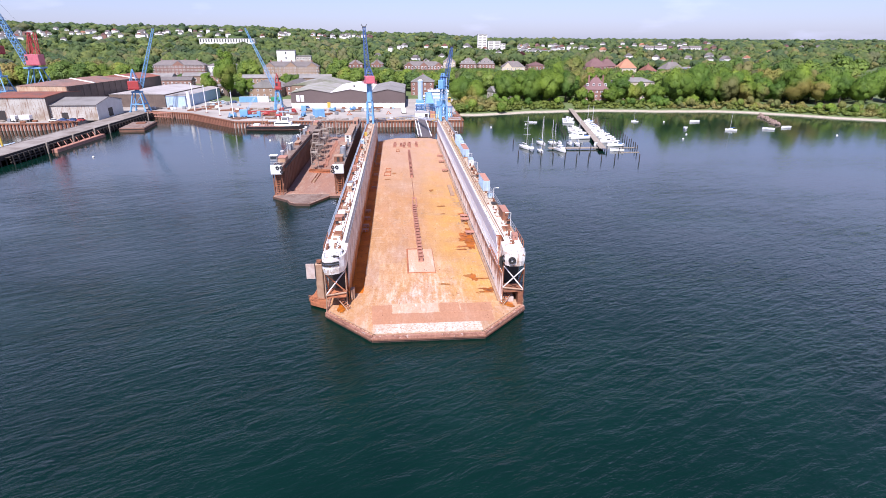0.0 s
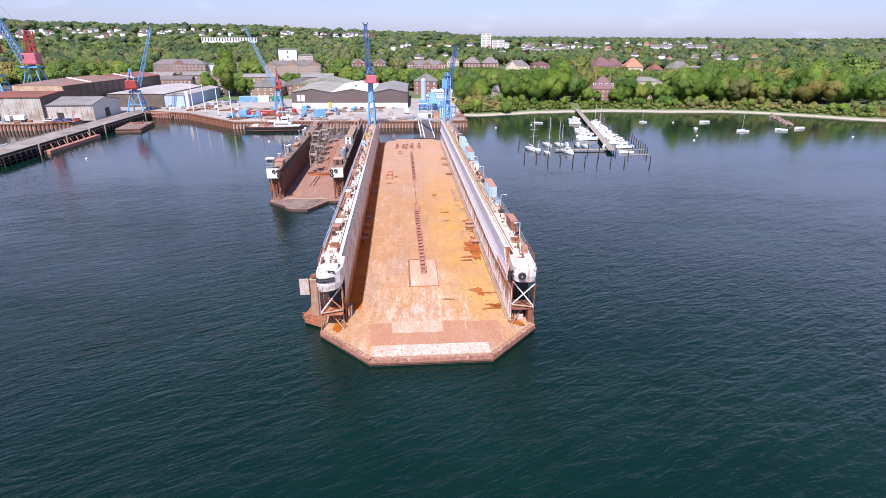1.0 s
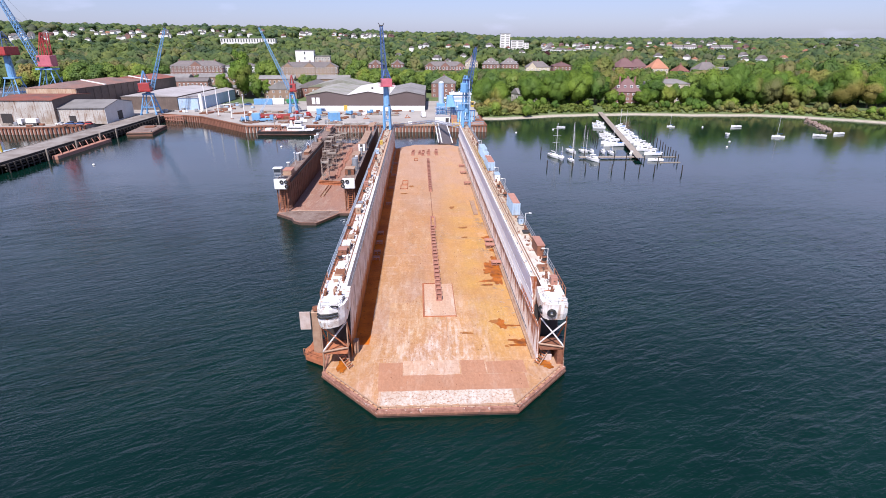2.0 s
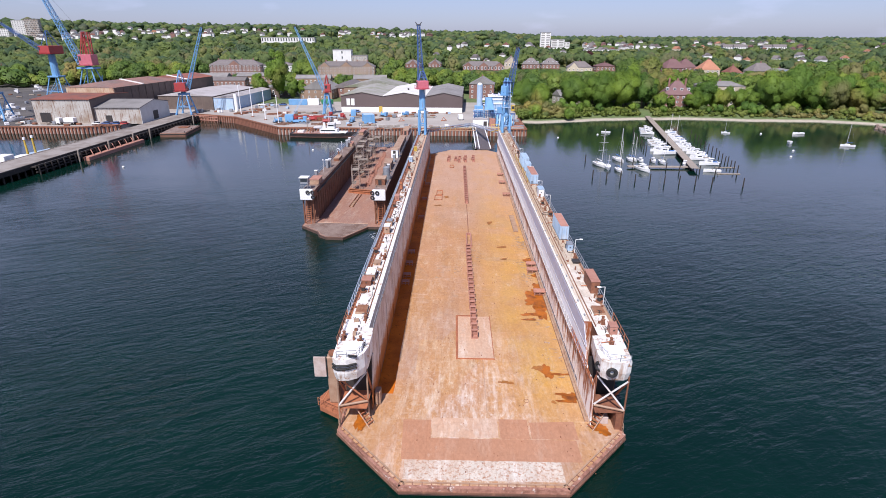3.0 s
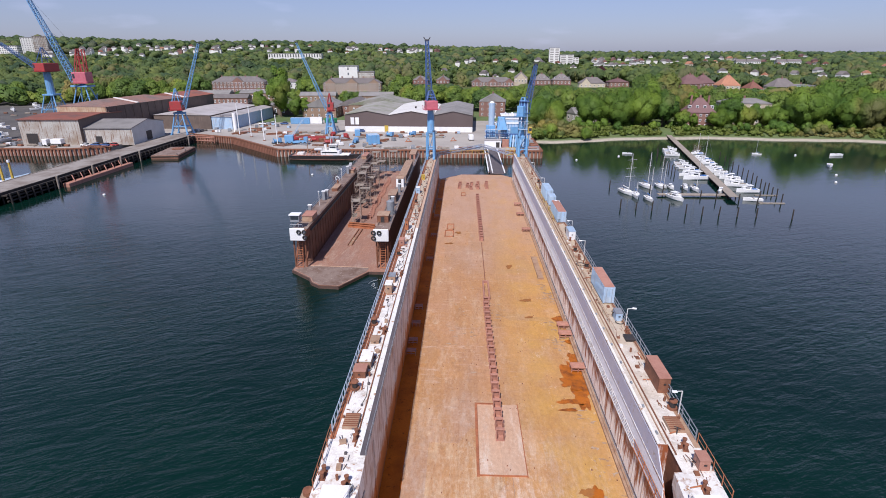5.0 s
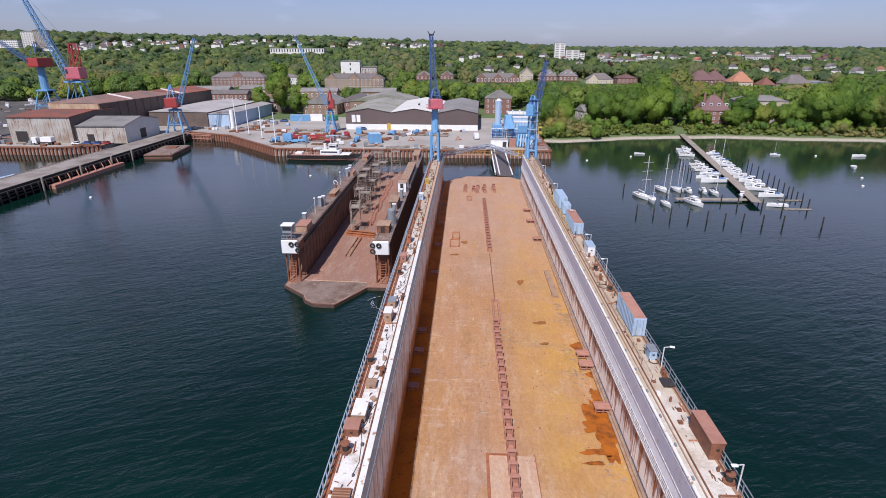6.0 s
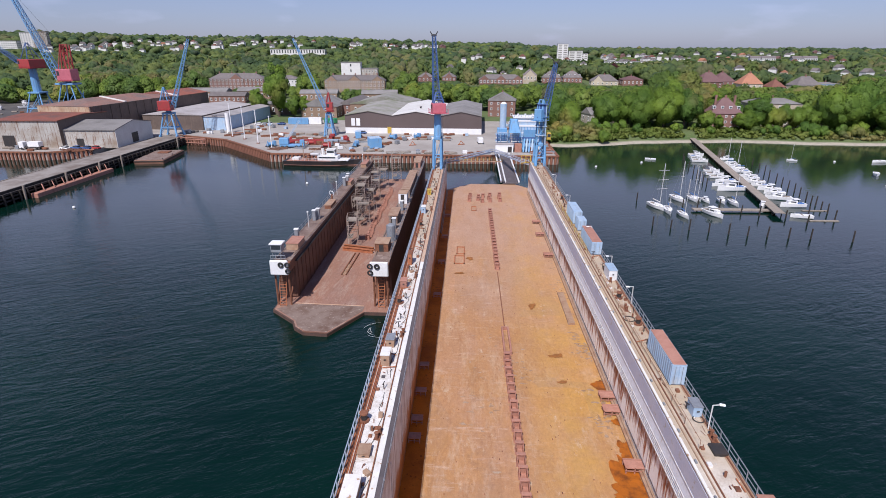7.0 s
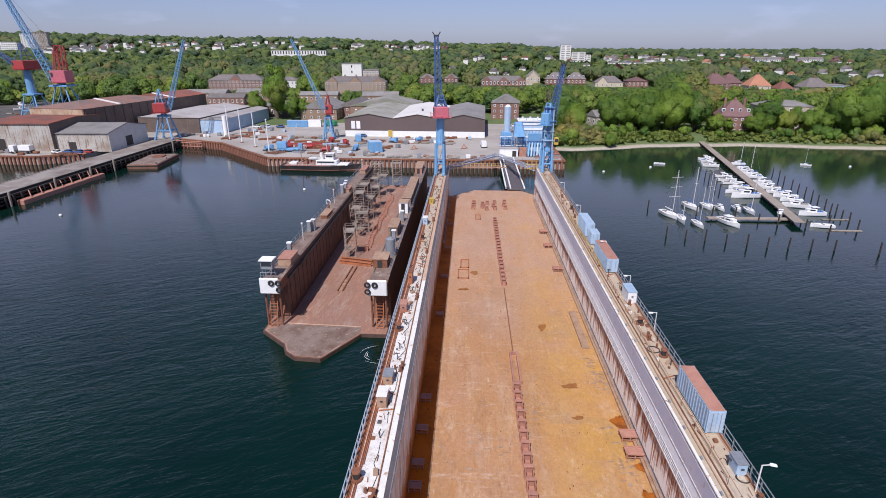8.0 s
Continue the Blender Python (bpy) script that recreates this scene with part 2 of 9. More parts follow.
    col = mixed(n, l, noise_of(n, l, vec, 1.7, 0.60, 0.67, 10.0, (1.0, 0.7, 1.0), 0.9), col, tuple(min(0.8, 1.1 * c_) for c_ in pale))
    gr_ = n.new("ShaderNodeMath")
    gr_.operation = "MULTIPLY"
    l.new(noise_of(n, l, vec, 0.3, 0.48, 0.68, 10.0, (1.0, 0.55, 1.0), 0.82), gr_.inputs[0])
    gr_.inputs[1].default_value = 0.5
    col = mixed(n, l, gr_.outputs[0], col, tuple(0.5 * (a + b) for a, b in zip(rustc, main)))
    speck = noise_of(n, l, vec, 2.6, speck_lo, speck_lo + 0.10, 8.0, None, 0.8)
    col = mixed(n, l, speck, col, rustc)
    col = mixed(n, l, 0.40, col, brick.outputs["Color"], "MULTIPLY")
    fine = noise_of(n, l, vec, 2.8, 0.30, 0.70, 10.0, (1.0, 0.6, 1.0), 0.85)
    col = mixed(n, l, 1.0, col, mixed(n, l, fine, (0.74, 0.71, 0.68), (1.18, 1.18, 1.18)), "MULTIPLY")
    l.new(col, p.inputs["Base Color"])
    p.inputs["Roughness"].default_value = 0.75
    b = n.new("ShaderNodeBump")
    b.inputs["Strength"].default_value, b.inputs["Distance"].default_value = 0.35, 0.03
    l.new(fine, b.inputs["Height"])
    l.new(b.outputs["Normal"], p.inputs["Normal"])
    return m


def wingdeck_material(name, near, far, edge0, edge1):
    """Painted walkway on a wing wall: fresh paint at the seaward end, bare and sandy further on."""
    m, n, l, p = tree_of(name)
    vec = n.new("ShaderNodeTexCoord").outputs["Object"]
    sep = n.new("ShaderNodeSeparateXYZ")
    l.new(vec, sep.inputs["Vector"])
    wob = noise_of(n, l, vec, 0.25, 0.2, 0.8, 5.0)
    madd = n.new("ShaderNodeMath")
    madd.operation = "MULTIPLY_ADD"
    l.new(wob, madd.inputs[0])
    madd.inputs[1].default_value = 30.0
    l.new(sep.outputs["Y"], madd.inputs[2])
    r = n.new("ShaderNodeMapRange")
    r.inputs["From Min"].default_value, r.inputs["From Max"].default_value = edge0 + 15, edge1 + 15
    l.new(madd.outputs[0], r.inputs["Value"])
    col = mixed(n, l, r.outputs["Result"], near, far)
    col = mixed(n, l, noise_of(n, l, vec, 0.9, 0.47, 0.72, 8.0, None, 0.75), col, (0.44, 0.36, 0.29))
    col = mixed(n, l, noise_of(n, l, vec, 2.3, 0.60, 0.68, 8.0, None, 0.75), col, (0.20, 0.14, 0.11))
    col = mixed(n, l, noise_of(n, l, vec, 1.6, 0.66, 0.72, 6.0), col, (0.30, 0.13, 0.06))
    fine = noise_of(n, l, vec, 7.0, 0.3, 0.7)
    col = mixed(n, l, 1.0, col, mixed(n, l, fine, (0.82, 0.81, 0.80), (1.0, 1.0, 1.0)), "MULTIPLY")
    l.new(col, p.inputs["Base Color"])
    p.inputs["Roughness"].default_value = 0.6
    return m


def run_material(name, base, dirt, rust):
    """White plating with single rust runs that start under the deck edge and peter out downwards."""
    m, n, l, p = tree_of(name)
    vec = n.new("ShaderNodeTexCoord").outputs["Object"]
    sep = n.new("ShaderNodeSeparateXYZ")
    l.new(vec, sep.inputs["Vector"])
    col = mixed(n, l, noise_of(n, l, vec, 0.8, 0.45, 0.75, 8.0, (1.0, 1.0, 0.4), 0.75), base, dirt)
    # length of the run at each place along the wall
    reach = noise_of(n, l, vec, 0.75, 0.36, 0.60, 8.0, (0.0, 1.0, 0.03), 0.74)
    fall = n.new("ShaderNodeMapRange")
    fall.inputs["From Min"].default_value, fall.inputs["From Max"].default_value = 6.0, 0.4
    l.new(sep.outputs["Z"], fall.inputs["Value"])
    d = n.new("ShaderNodeMath")
    d.operation = "SUBTRACT"
    l.new(reach, d.inputs[0])
    l.new(fall.outputs["Result"], d.inputs[1])
    e = n.new("ShaderNodeMapRange")
    e.inputs["From Min"].default_value, e.inputs["From Max"].default_value = 0.02, 0.22
    l.new(d.outputs[0], e.inputs["Value"])
    brk_ = n.new("ShaderNodeMath")
    brk_.operation = "MULTIPLY"
    l.new(e.outputs["Result"], brk_.inputs[0])
    l.new(noise_of(n, l, vec, 2.4, 0.32, 0.52, 6.0, (1.0, 1.0, 0.15), 0.7), brk_.inputs[1])
    col = mixed(n, l, brk_.outputs[0], col, rust)
    col = mixed(n, l, noise_of(n, l, vec, 1.9, 0.66, 0.72, 8.0, (1.0, 1.0, 0.5), 0.75), col, tuple(0.5 * (a + b) for a, b in zip(rust, dirt)))
    l.new(col, p.inputs["Base Color"])
    p.inputs["Roughness"].default_value = 0.6
    return m


def leaf_material(name, dark, light, gold, wood=False, bumpy=False):
    m, n, l, p = tree_of(name)
    geo = n.new("ShaderNodeNewGeometry")
    broad = noise_of(n, l, geo.outputs["Position"], 0.085, 0.36, 0.64, 2.0)
    rare = noise_of(n, l, geo.outputs["Position"], 0.021, 0.56, 0.64, 2.0)
    col = mixed(n, l, broad, dark, light)
    col = mixed(n, l, rare, col, gold)
    isl = mixed(n, l, geo.outputs["Random Per Island"], (0.93, 0.94, 0.92), (1.05, 1.05, 1.04))
    col = mixed(n, l, 1.0, col, isl, "MULTIPLY")
    info = n.new("ShaderNodeObjectInfo")
    tint = mixed(n, l, info.outputs["Random"], (0.70, 0.84, 0.82), (1.22, 1.16, 0.84))
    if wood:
        # each wood tree has its own tone; the bluish end paints in distance haze
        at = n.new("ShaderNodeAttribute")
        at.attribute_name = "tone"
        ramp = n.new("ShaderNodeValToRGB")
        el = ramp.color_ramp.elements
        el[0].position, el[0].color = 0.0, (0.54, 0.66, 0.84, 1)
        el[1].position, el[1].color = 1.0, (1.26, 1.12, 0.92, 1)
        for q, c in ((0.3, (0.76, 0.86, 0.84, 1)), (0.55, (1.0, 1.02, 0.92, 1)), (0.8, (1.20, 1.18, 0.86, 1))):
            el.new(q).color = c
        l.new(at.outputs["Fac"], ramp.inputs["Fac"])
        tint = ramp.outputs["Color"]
    leafy = noise_of(n, l, geo.outputs["Position"], 0.34 if bumpy else 0.8, 0.3, 0.7, 7.0, None, 0.78)
    col = mixed(n, l, 1.0, col, mixed(n, l, leafy, (0.82, 0.83, 0.84) if bumpy else (0.70, 0.72, 0.72), (1.16, 1.15, 1.10) if bumpy else (1.22, 1.20, 1.14)), "MULTIPLY")
    bm_ = n.new("ShaderNodeBump")
    bm_.inputs["Strength"].default_value, bm_.inputs["Distance"].default_value = 0.5, 2.0
    l.new(leafy, bm_.inputs["Height"])
    if bumpy:
        l.new(bm_.outputs["Normal"], p.inputs["Normal"])
    col = mixed(n, l, 1.0, col, tint, "MULTIPLY")
    l.new(col, p.inputs["Base Color"])
    p.inputs["Roughness"].default_value = 0.6
    p.inputs["Specular IOR Level"].default_value = 0.25
    tr = n.new("ShaderNodeBsdfTranslucent")
    l.new(col, tr.inputs["Color"])
    mx = n.new("ShaderNodeMixShader")
    mx.inputs[0].default_value = 0.40
    l.new(p.outputs["BSDF"], mx.inputs[1])
    l.new(tr.outputs["BSDF"], mx.inputs[2])
    l.new(mx.outputs["Shader"], n["Material Output"].inputs["Surface"])
    return m


def ground_material():
    m, n, l, p = tree_of("ground_earth")
    vec = n.new("ShaderNodeNewGeometry").outputs["Position"]
    sep = n.new("ShaderNodeSeparateXYZ")
    l.new(vec, sep.inputs["Vector"])
    r = n.new("ShaderNodeMapRange")
    r.inputs["From Min"].default_value, r.inputs["From Max"].default_value = 0.55, 0.95
    l.new(sep.outputs["Z"], r.inputs["Value"])
    sand = mixed(n, l, noise_of(n, l, vec, 0.5, 0.3, 0.7), (0.44, 0.39, 0.31), (0.30, 0.265, 0.21))
    grass = mixed(n, l, noise_of(n, l, vec, 0.05, 0.4, 0.6), (0.075, 0.12, 0.034), (0.11, 0.145, 0.05))
    grass = mixed(n, l, noise_of(n, l, vec, 0.9, 0.55, 0.75), grass, (0.17, 0.15, 0.09))
    l.new(mixed(n, l, r.outputs["Result"], sand, grass), p.inputs["Base Color"])
    p.inputs["Roughness"].default_value = 0.9
    return m


M_water = water_material()
M_ground = ground_material()
M_deck = deck_material("dock_floor_steel", (0.43, 0.248, 0.142), (0.44, 0.235, 0.094), (0.57, 0.435, 0.31), (0.31, 0.135, 0.048), (2.4, 7.5), True)
M_deck2 = deck_material("small_dock_floor_steel", (0.30, 0.175, 0.135), (0.33, 0.17, 0.115), (0.46, 0.37, 0.31), (0.20, 0.09, 0.055), (2.0, 6.0))
M_pinkplate = deck_material("red_oxide_plate", (0.42, 0.22, 0.132), (0.42, 0.21, 0.12), (0.48, 0.31, 0.22), (0.33, 0.16, 0.09), (3.0, 5.0))
M_paleplate = deck_material("scuffed_pale_plate", (0.53, 0.345, 0.235), (0.52, 0.36, 0.26), (0.66, 0.58, 0.51), (0.42, 0.21, 0.12), (3.0, 5.0))
M_whiteband = deck_material("worn_white_band", (0.58, 0.53, 0.46), (0.52, 0.40, 0.31), (0.72, 0.72, 0.69), (0.38, 0.20, 0.12), (1.4, 3.0), False, 0.50)
M_stain = surface("wet_rust_stain", (0.43, 0.125, 0.010), (0.17, 0.050, 0.010), 1.0, 0.4, scale=0.9, bump=0.02)
M_silt = surface("dried_silt", (0.33, 0.20, 0.115), (0.47, 0.36, 0.27), 0.9, 0.8, scale=1.4, bump=0.02)
M_stain2 = surface("dry_rust_stain", (0.36, 0.14, 0.03), (0.25, 0.10, 0.03), 0.9, 0.7, scale=1.2, bump=0.02)
M_panel = surface("weathered_pale_panel", (0.56, 0.47, 0.43), (0.42, 0.30, 0.24), 0.7, 0.6, scale=0.9)
# rust tone deepened for the shade beside the left wing wall
M_rustshade = surface("shaded_rust_strip", (0.60, 0.165, 0.012), (0.36, 0.09, 0.010), 0.95, 0.6, scale=0.3, rustspots=(0.26, 0.07, 0.010))
M_rustshade.node_tree.nodes["Principled BSDF"].inputs["Specular IOR Level"].default_value = 0.08
M_wall = surface("peeling_white_steel", (0.72, 0.65, 0.60), (0.48, 0.34, 0.26), 0.95, 0.6, scale=0.5, streak=(0.30, 0.12, 0.06), streak_amount=0.85, run=0.545, foot=(0.46, 0.15, 0.03))
M_wallright = run_material("rust_run_white_steel", (0.92, 0.90, 0.87), (0.82, 0.75, 0.67), (0.30, 0.09, 0.034))
M_wallouter = surface("rusty_hull_steel", (0.20, 0.095, 0.06), (0.10, 0.055, 0.04), 0.8, 0.7, scale=0.4, streak=(0.30, 0.15, 0.09), streak_amount=0.6)
M_hulldark = surface("dark_pontoon_steel", (0.085, 0.05, 0.04), (0.15, 0.08, 0.055), 0.7, 0.7, scale=0.6)
M_hull = surface("pontoon_side_steel", (0.40, 0.20, 0.14), (0.20, 0.085, 0.055), 1.0, 0.65, scale=1.6, rustspots=(0.60, 0.48, 0.42), vary=0.2)
M_white = surface("white_marine_paint", (0.80, 0.79, 0.77), (0.62, 0.56, 0.48), 0.5, 0.5, scale=0.8, rustspots=(0.42, 0.25, 0.14), vary=0.06)
M_bow = surface("weathered_bow_paint", (0.78, 0.77, 0.75), (0.55, 0.47, 0.40), 0.7, 0.5, scale=1.1, streak=(0.36, 0.19, 0.10), streak_amount=0.75, run=0.54, rustspots=(0.40, 0.22, 0.12), vary=0.08)
M_cleanwhite = surface("clean_white_paint", (0.82, 0.82, 0.82), (0.66, 0.66, 0.64), 0.4, 0.45, scale=0.5, vary=0.06)
M_wingL = wingdeck_material("left_wing_paint", (0.80, 0.78, 0.75), (0.52, 0.42, 0.31), 62, 96)
M_wingR = wingdeck_material("right_wing_paint", (0.78, 0.75, 0.70), (0.52, 0.41, 0.29), 18, 42)
M_rust = surface("rust_brown_steel", (0.26, 0.105, 0.055), (0.13, 0.05, 0.03), 0.8, 0.75, scale=1.2)
M_rustorange = surface("rust_orange_steel", (0.44, 0.16, 0.07), (0.24, 0.08, 0.04), 0.8, 0.75, scale=1.2)
M_pinkrust = surface("faded_red_steel", (0.45, 0.225, 0.165), (0.33, 0.14, 0.095), 0.7, 0.7, scale=1.0)
M_tan = surface("tan_painted_steel", (0.42, 0.28, 0.19), (0.28, 0.14, 0.08), 0.7, 0.65, scale=1.0)
M_greybrown = surface("dusty_brown_steel", (0.27, 0.20, 0.165), (0.15, 0.085, 0.06), 0.9, 0.7, scale=0.5, rustspots=(0.42, 0.33, 0.28))
M_palestrake = surface("pale_worn_strake", (0.84, 0.85, 0.90), (0.70, 0.69, 0.71), 0.6, 0.55, scale=0.6, streak=(0.45, 0.30, 0.22), streak_amount=0.5, run=0.60)
M_walkgrey = surface("grey_blue_strake", (0.50, 0.53, 0.66), (0.60, 0.60, 0.66), 0.7, 0.55, scale=0.5, rustspots=(0.44, 0.40, 0.37))
M_walkdark = surface("dark_gangway_plate", (0.10, 0.085, 0.09), (0.16, 0.13, 0.13), 0.6, 0.6, scale=0.8)
M_railwhite = surface("white_railing_paint", (0.72, 0.72, 0.72), (0.45, 0.36, 0.30), 0.7, 0.5, scale=2.0)
M_railgrey = surface("galvanised_railing", (0.34, 0.36, 0.39), (0.22, 0.22, 0.23), 0.6, 0.45, 0.3, scale=2.0)
M_railblue = surface("pale_blue_railing_paint", (0.42, 0.50, 0.60), (0.30, 0.30, 0.32), 0.6, 0.5, scale=2.0)
M_yellow = surface("yellow_railing_paint", (0.60, 0.42, 0.06), (0.42, 0.24, 0.08), 0.6, 0.5, scale=2.0)
M_dark = surface("dark_steel", (0.035, 0.032, 0.032), (0.07, 0.05, 0.04), 0.6, 0.6, scale=1.0)
M_rubber = surface("black_tyre_rubber", (0.018, 0.018, 0.019), (0.05, 0.045, 0.04), 0.6, 0.8, scale=2.0)
M_blue = surface("light_blue_crane_paint", (0.15, 0.36, 0.63), (0.21, 0.39, 0.58), 0.7, 0.5, scale=0.6, streak=(0.16, 0.17, 0.25), streak_amount=0.5)
M_bluedark = surface("dark_blue_crane_paint", (0.045, 0.10, 0.27), (0.09, 0.17, 0.36), 0.7, 0.5, scale=0.8)
M_palecont = surface("pale_blue_container", (0.36, 0.50, 0.66), (0.50, 0.58, 0.66), 0.7, 0.5, scale=0.9, streak=(0.34, 0.28, 0.25), streak_amount=0.4)
M_red = surface("red_crane_paint", (0.40, 0.045, 0.045), (0.28, 0.06, 0.05), 0.8, 0.5, scale=0.8)
M_pinkred = surface("faded_pink_crane_paint", (0.58, 0.16, 0.20), (0.44, 0.10, 0.13), 0.6, 0.5, scale=0.8)
M_quay = surface("quay_concrete", (0.42, 0.385, 0.35), (0.30, 0.265, 0.235), 0.8, 0.85, scale=0.06, grain=1.2, vary=0.1)
M_jetty = surface("jetty_concrete", (0.33, 0.295, 0.265), (0.16, 0.12, 0.095), 0.8, 0.85, scale=0.15, grain=1.5, vary=0.1)
M_pile = surface("sheet_pile_steel", (0.30, 0.125, 0.075), (0.17, 0.07, 0.05), 0.8, 0.8, scale=0.6, streak=(0.10, 0.045, 0.035), streak_amount=0.7)
M_timber = surface("wet_dark_timber", (0.034, 0.028, 0.024), (0.075, 0.056, 0.042), 0.6, 0.8, scale=1.0)
M_greytimber = surface("weathered_timber", (0.34, 0.29, 0.24), (0.22, 0.18, 0.145), 0.7, 0.85, scale=1.0)
M_brick = surface("red_brick", (0.27, 0.145, 0.115), (0.20, 0.105, 0.085), 0.7, 0.85, scale=0.3, grain=3.0)
M_brickpale = surface("ochre_brick", (0.32, 0.215, 0.15), (0.23, 0.15, 0.11), 0.7, 0.85, scale=0.3, grain=3.0)
M_plaster = surface("white_plaster", (0.76, 0.75, 0.72), (0.60, 0.58, 0.54), 0.5, 0.8, scale=0.3)
M_cream = surface("cream_plaster", (0.58, 0.50, 0.38), (0.44, 0.37, 0.28), 0.6, 0.8, scale=0.3)
M_roofdark = surface("dark_slate_roof", (0.165, 0.145, 0.14), (0.23, 0.20, 0.19), 0.7, 0.8, scale=0.4, grain=3.0)
M_roofred = surface("red_tile_roof", (0.24, 0.10, 0.072), (0.17, 0.08, 0.06), 0.6, 0.8, scale=0.4, grain=3.0)
M_rooforange = surface("orange_tile_roof", (0.44, 0.20, 0.12), (0.32, 0.15, 0.09), 0.6, 0.8, scale=0.4, grain=3.0)
M_roofmaroon = surface("maroon_tile_roof", (0.16, 0.085, 0.085), (0.20, 0.12, 0.11), 0.6, 0.75, scale=0.4, grain=3.0)
M_roofgrey = surface("grey_felt_roof", (0.26, 0.245, 0.235), (0.17, 0.16, 0.15), 0.8, 0.8, scale=0.15, grain=1.5)
M_rooflight = surface("pale_sheet_roof", (0.43, 0.40, 0.395), (0.30, 0.275, 0.26), 0.8, 0.75, scale=0.12, grain=1.5)
M_roofmoss = surface("mossy_grey_roof", (0.33, 0.31, 0.285), (0.19, 0.205, 0.12), 0.9, 0.85, scale=0.09, grain=1.0)
M_roofwhite = surface("white_sheet_roof", (0.78, 0.76, 0.72), (0.62, 0.58, 0.52), 0.6, 0.6, scale=0.12)
M_roofrust = surface("rusted_sheet_roof", (0.31, 0.10, 0.062), (0.17, 0.09, 0.075), 1.0, 0.8, scale=0.12, grain=0.7, vary=0.2, rustspots=(0.20, 0.13, 0.11))
M_roofrust2 = surface("brown_sheet_roof", (0.29, 0.16, 0.125), (0.19, 0.145, 0.13), 1.0, 0.8, scale=0.09, grain=0.7, vary=0.2, rustspots=(0.24, 0.10, 0.07))
M_hallbrown = surface("brown_cladding", (0.135, 0.10, 0.095), (0.11, 0.08, 0.075), 0.6, 0.7, scale=0.1)
M_shedgrey = surface("grey_rendered_wall", (0.50, 0.48, 0.44), (0.30, 0.22, 0.155), 0.9, 0.8, scale=0.16, streak=(0.20, 0.10, 0.06), streak_amount=0.85, run=0.53, rustspots=(0.26, 0.15, 0.10))
M_ochreclad = surface("rust_streaked_ochre_cladding", (0.48, 0.385, 0.27), (0.34, 0.21, 0.13), 0.9, 0.75, scale=0.25, streak=(0.32, 0.13, 0.065), streak_amount=0.8, run=0.52)
M_shedbrown = surface("brown_rendered_wall", (0.16, 0.12, 0.10), (0.11, 0.08, 0.068), 0.9, 0.8, scale=0.2, streak=(0.30, 0.22, 0.17), streak_amount=0.4)
M_asphalt = surface("worn_yard_asphalt", (0.085, 0.078, 0.072), (0.15, 0.135, 0.12), 0.9, 0.9, scale=0.05, grain=1.0)
M_grating = surface("pale_walkway_grating", (0.46, 0.49, 0.56), (0.36, 0.36, 0.40), 0.6, 0.5, scale=1.0)
M_glass = surface("dark_window_glass", (0.035, 0.042, 0.05), (0.06, 0.07, 0.08), 0.5, 0.12, scale=1.0, bump=0.0)
M_canvas = surface("blue_canvas", (0.05, 0.15, 0.42), (0.07, 0.20, 0.46), 0.5, 0.8, scale=1.0)
M_green = surface("green_tarpaulin", (0.03, 0.22, 0.10), (0.05, 0.28, 0.13), 0.5, 0.7, scale=1.0)
M_bark = surface("tree_bark", (0.10, 0.075, 0.055), (0.16, 0.13, 0.10), 0.6, 0.9, scale=1.0)
M_leaf = leaf_material("spring_leaves", (0.108, 0.186, 0.040), (0.225, 0.325, 0.064), (0.28, 0.25, 0.10))
# duller, bluer green than the near leaves: haze in the base colour
M_leaffar = leaf_material("hazed_wood_leaves", (0.112, 0.162, 0.066), (0.178, 0.228, 0.088), (0.21, 0.21, 0.11), True, True)
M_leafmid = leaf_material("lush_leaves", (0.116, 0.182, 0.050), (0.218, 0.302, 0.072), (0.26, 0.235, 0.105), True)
M_leafred = leaf_material("copper_beech_leaves", (0.075, 0.022, 0.026), (0.11, 0.032, 0.038), (0.12, 0.04, 0.04))
M_reed = leaf_material("bank_grass", (0.14, 0.19, 0.05), (0.22, 0.25, 0.08), (0.26, 0.23, 0.11))


# ---------------------------------------------------------------- building helpers
def bx(bm, x0, x1, y0, y1, z0, z1):
    v = [bm.verts.new(c) for c in ((x0, y0, z0), (x1, y0, z0), (x1, y1, z0), (x0, y1, z0), (x0, y0, z1), (x1, y0, z1), (x1, y1, z1), (x0, y1, z1))]
    for f in ((3, 2, 1, 0), (4, 5, 6, 7), (0, 1, 5, 4), (1, 2, 6, 5), (2, 3, 7, 6), (3, 0, 4, 7)):
        bm.faces.new([v[i] for i in f])
    return bm


def prism(bm, pts, z0, z1):
    lo = [bm.verts.new((x, y, z0)) for x, y in pts]
    hi = [bm.verts.new((x, y, z1)) for x, y in pts]
    k = len(pts)
    bm.faces.new(hi)
    bm.faces.new(lo[::-1])
    for i in range(k):
        bm.faces.new((lo[i], lo[(i + 1) % k], hi[(i + 1) % k], hi[i]))
    return bm


def slab_yz(bm, pts, x0, x1):
    """A plate standing across x, outlined by (y, z)."""
    a = [bm.verts.new((x0, y, z)) for y, z in pts]
    b = [bm.verts.new((x1, y, z)) for y, z in pts]
    k = len(pts)
    bm.faces.new(a[::-1])
    bm.faces.new(b)
    for i in range(k):
        bm.faces.new((a[i], a[(i + 1) % k], b[(i + 1) % k], b[i]))
    return bm


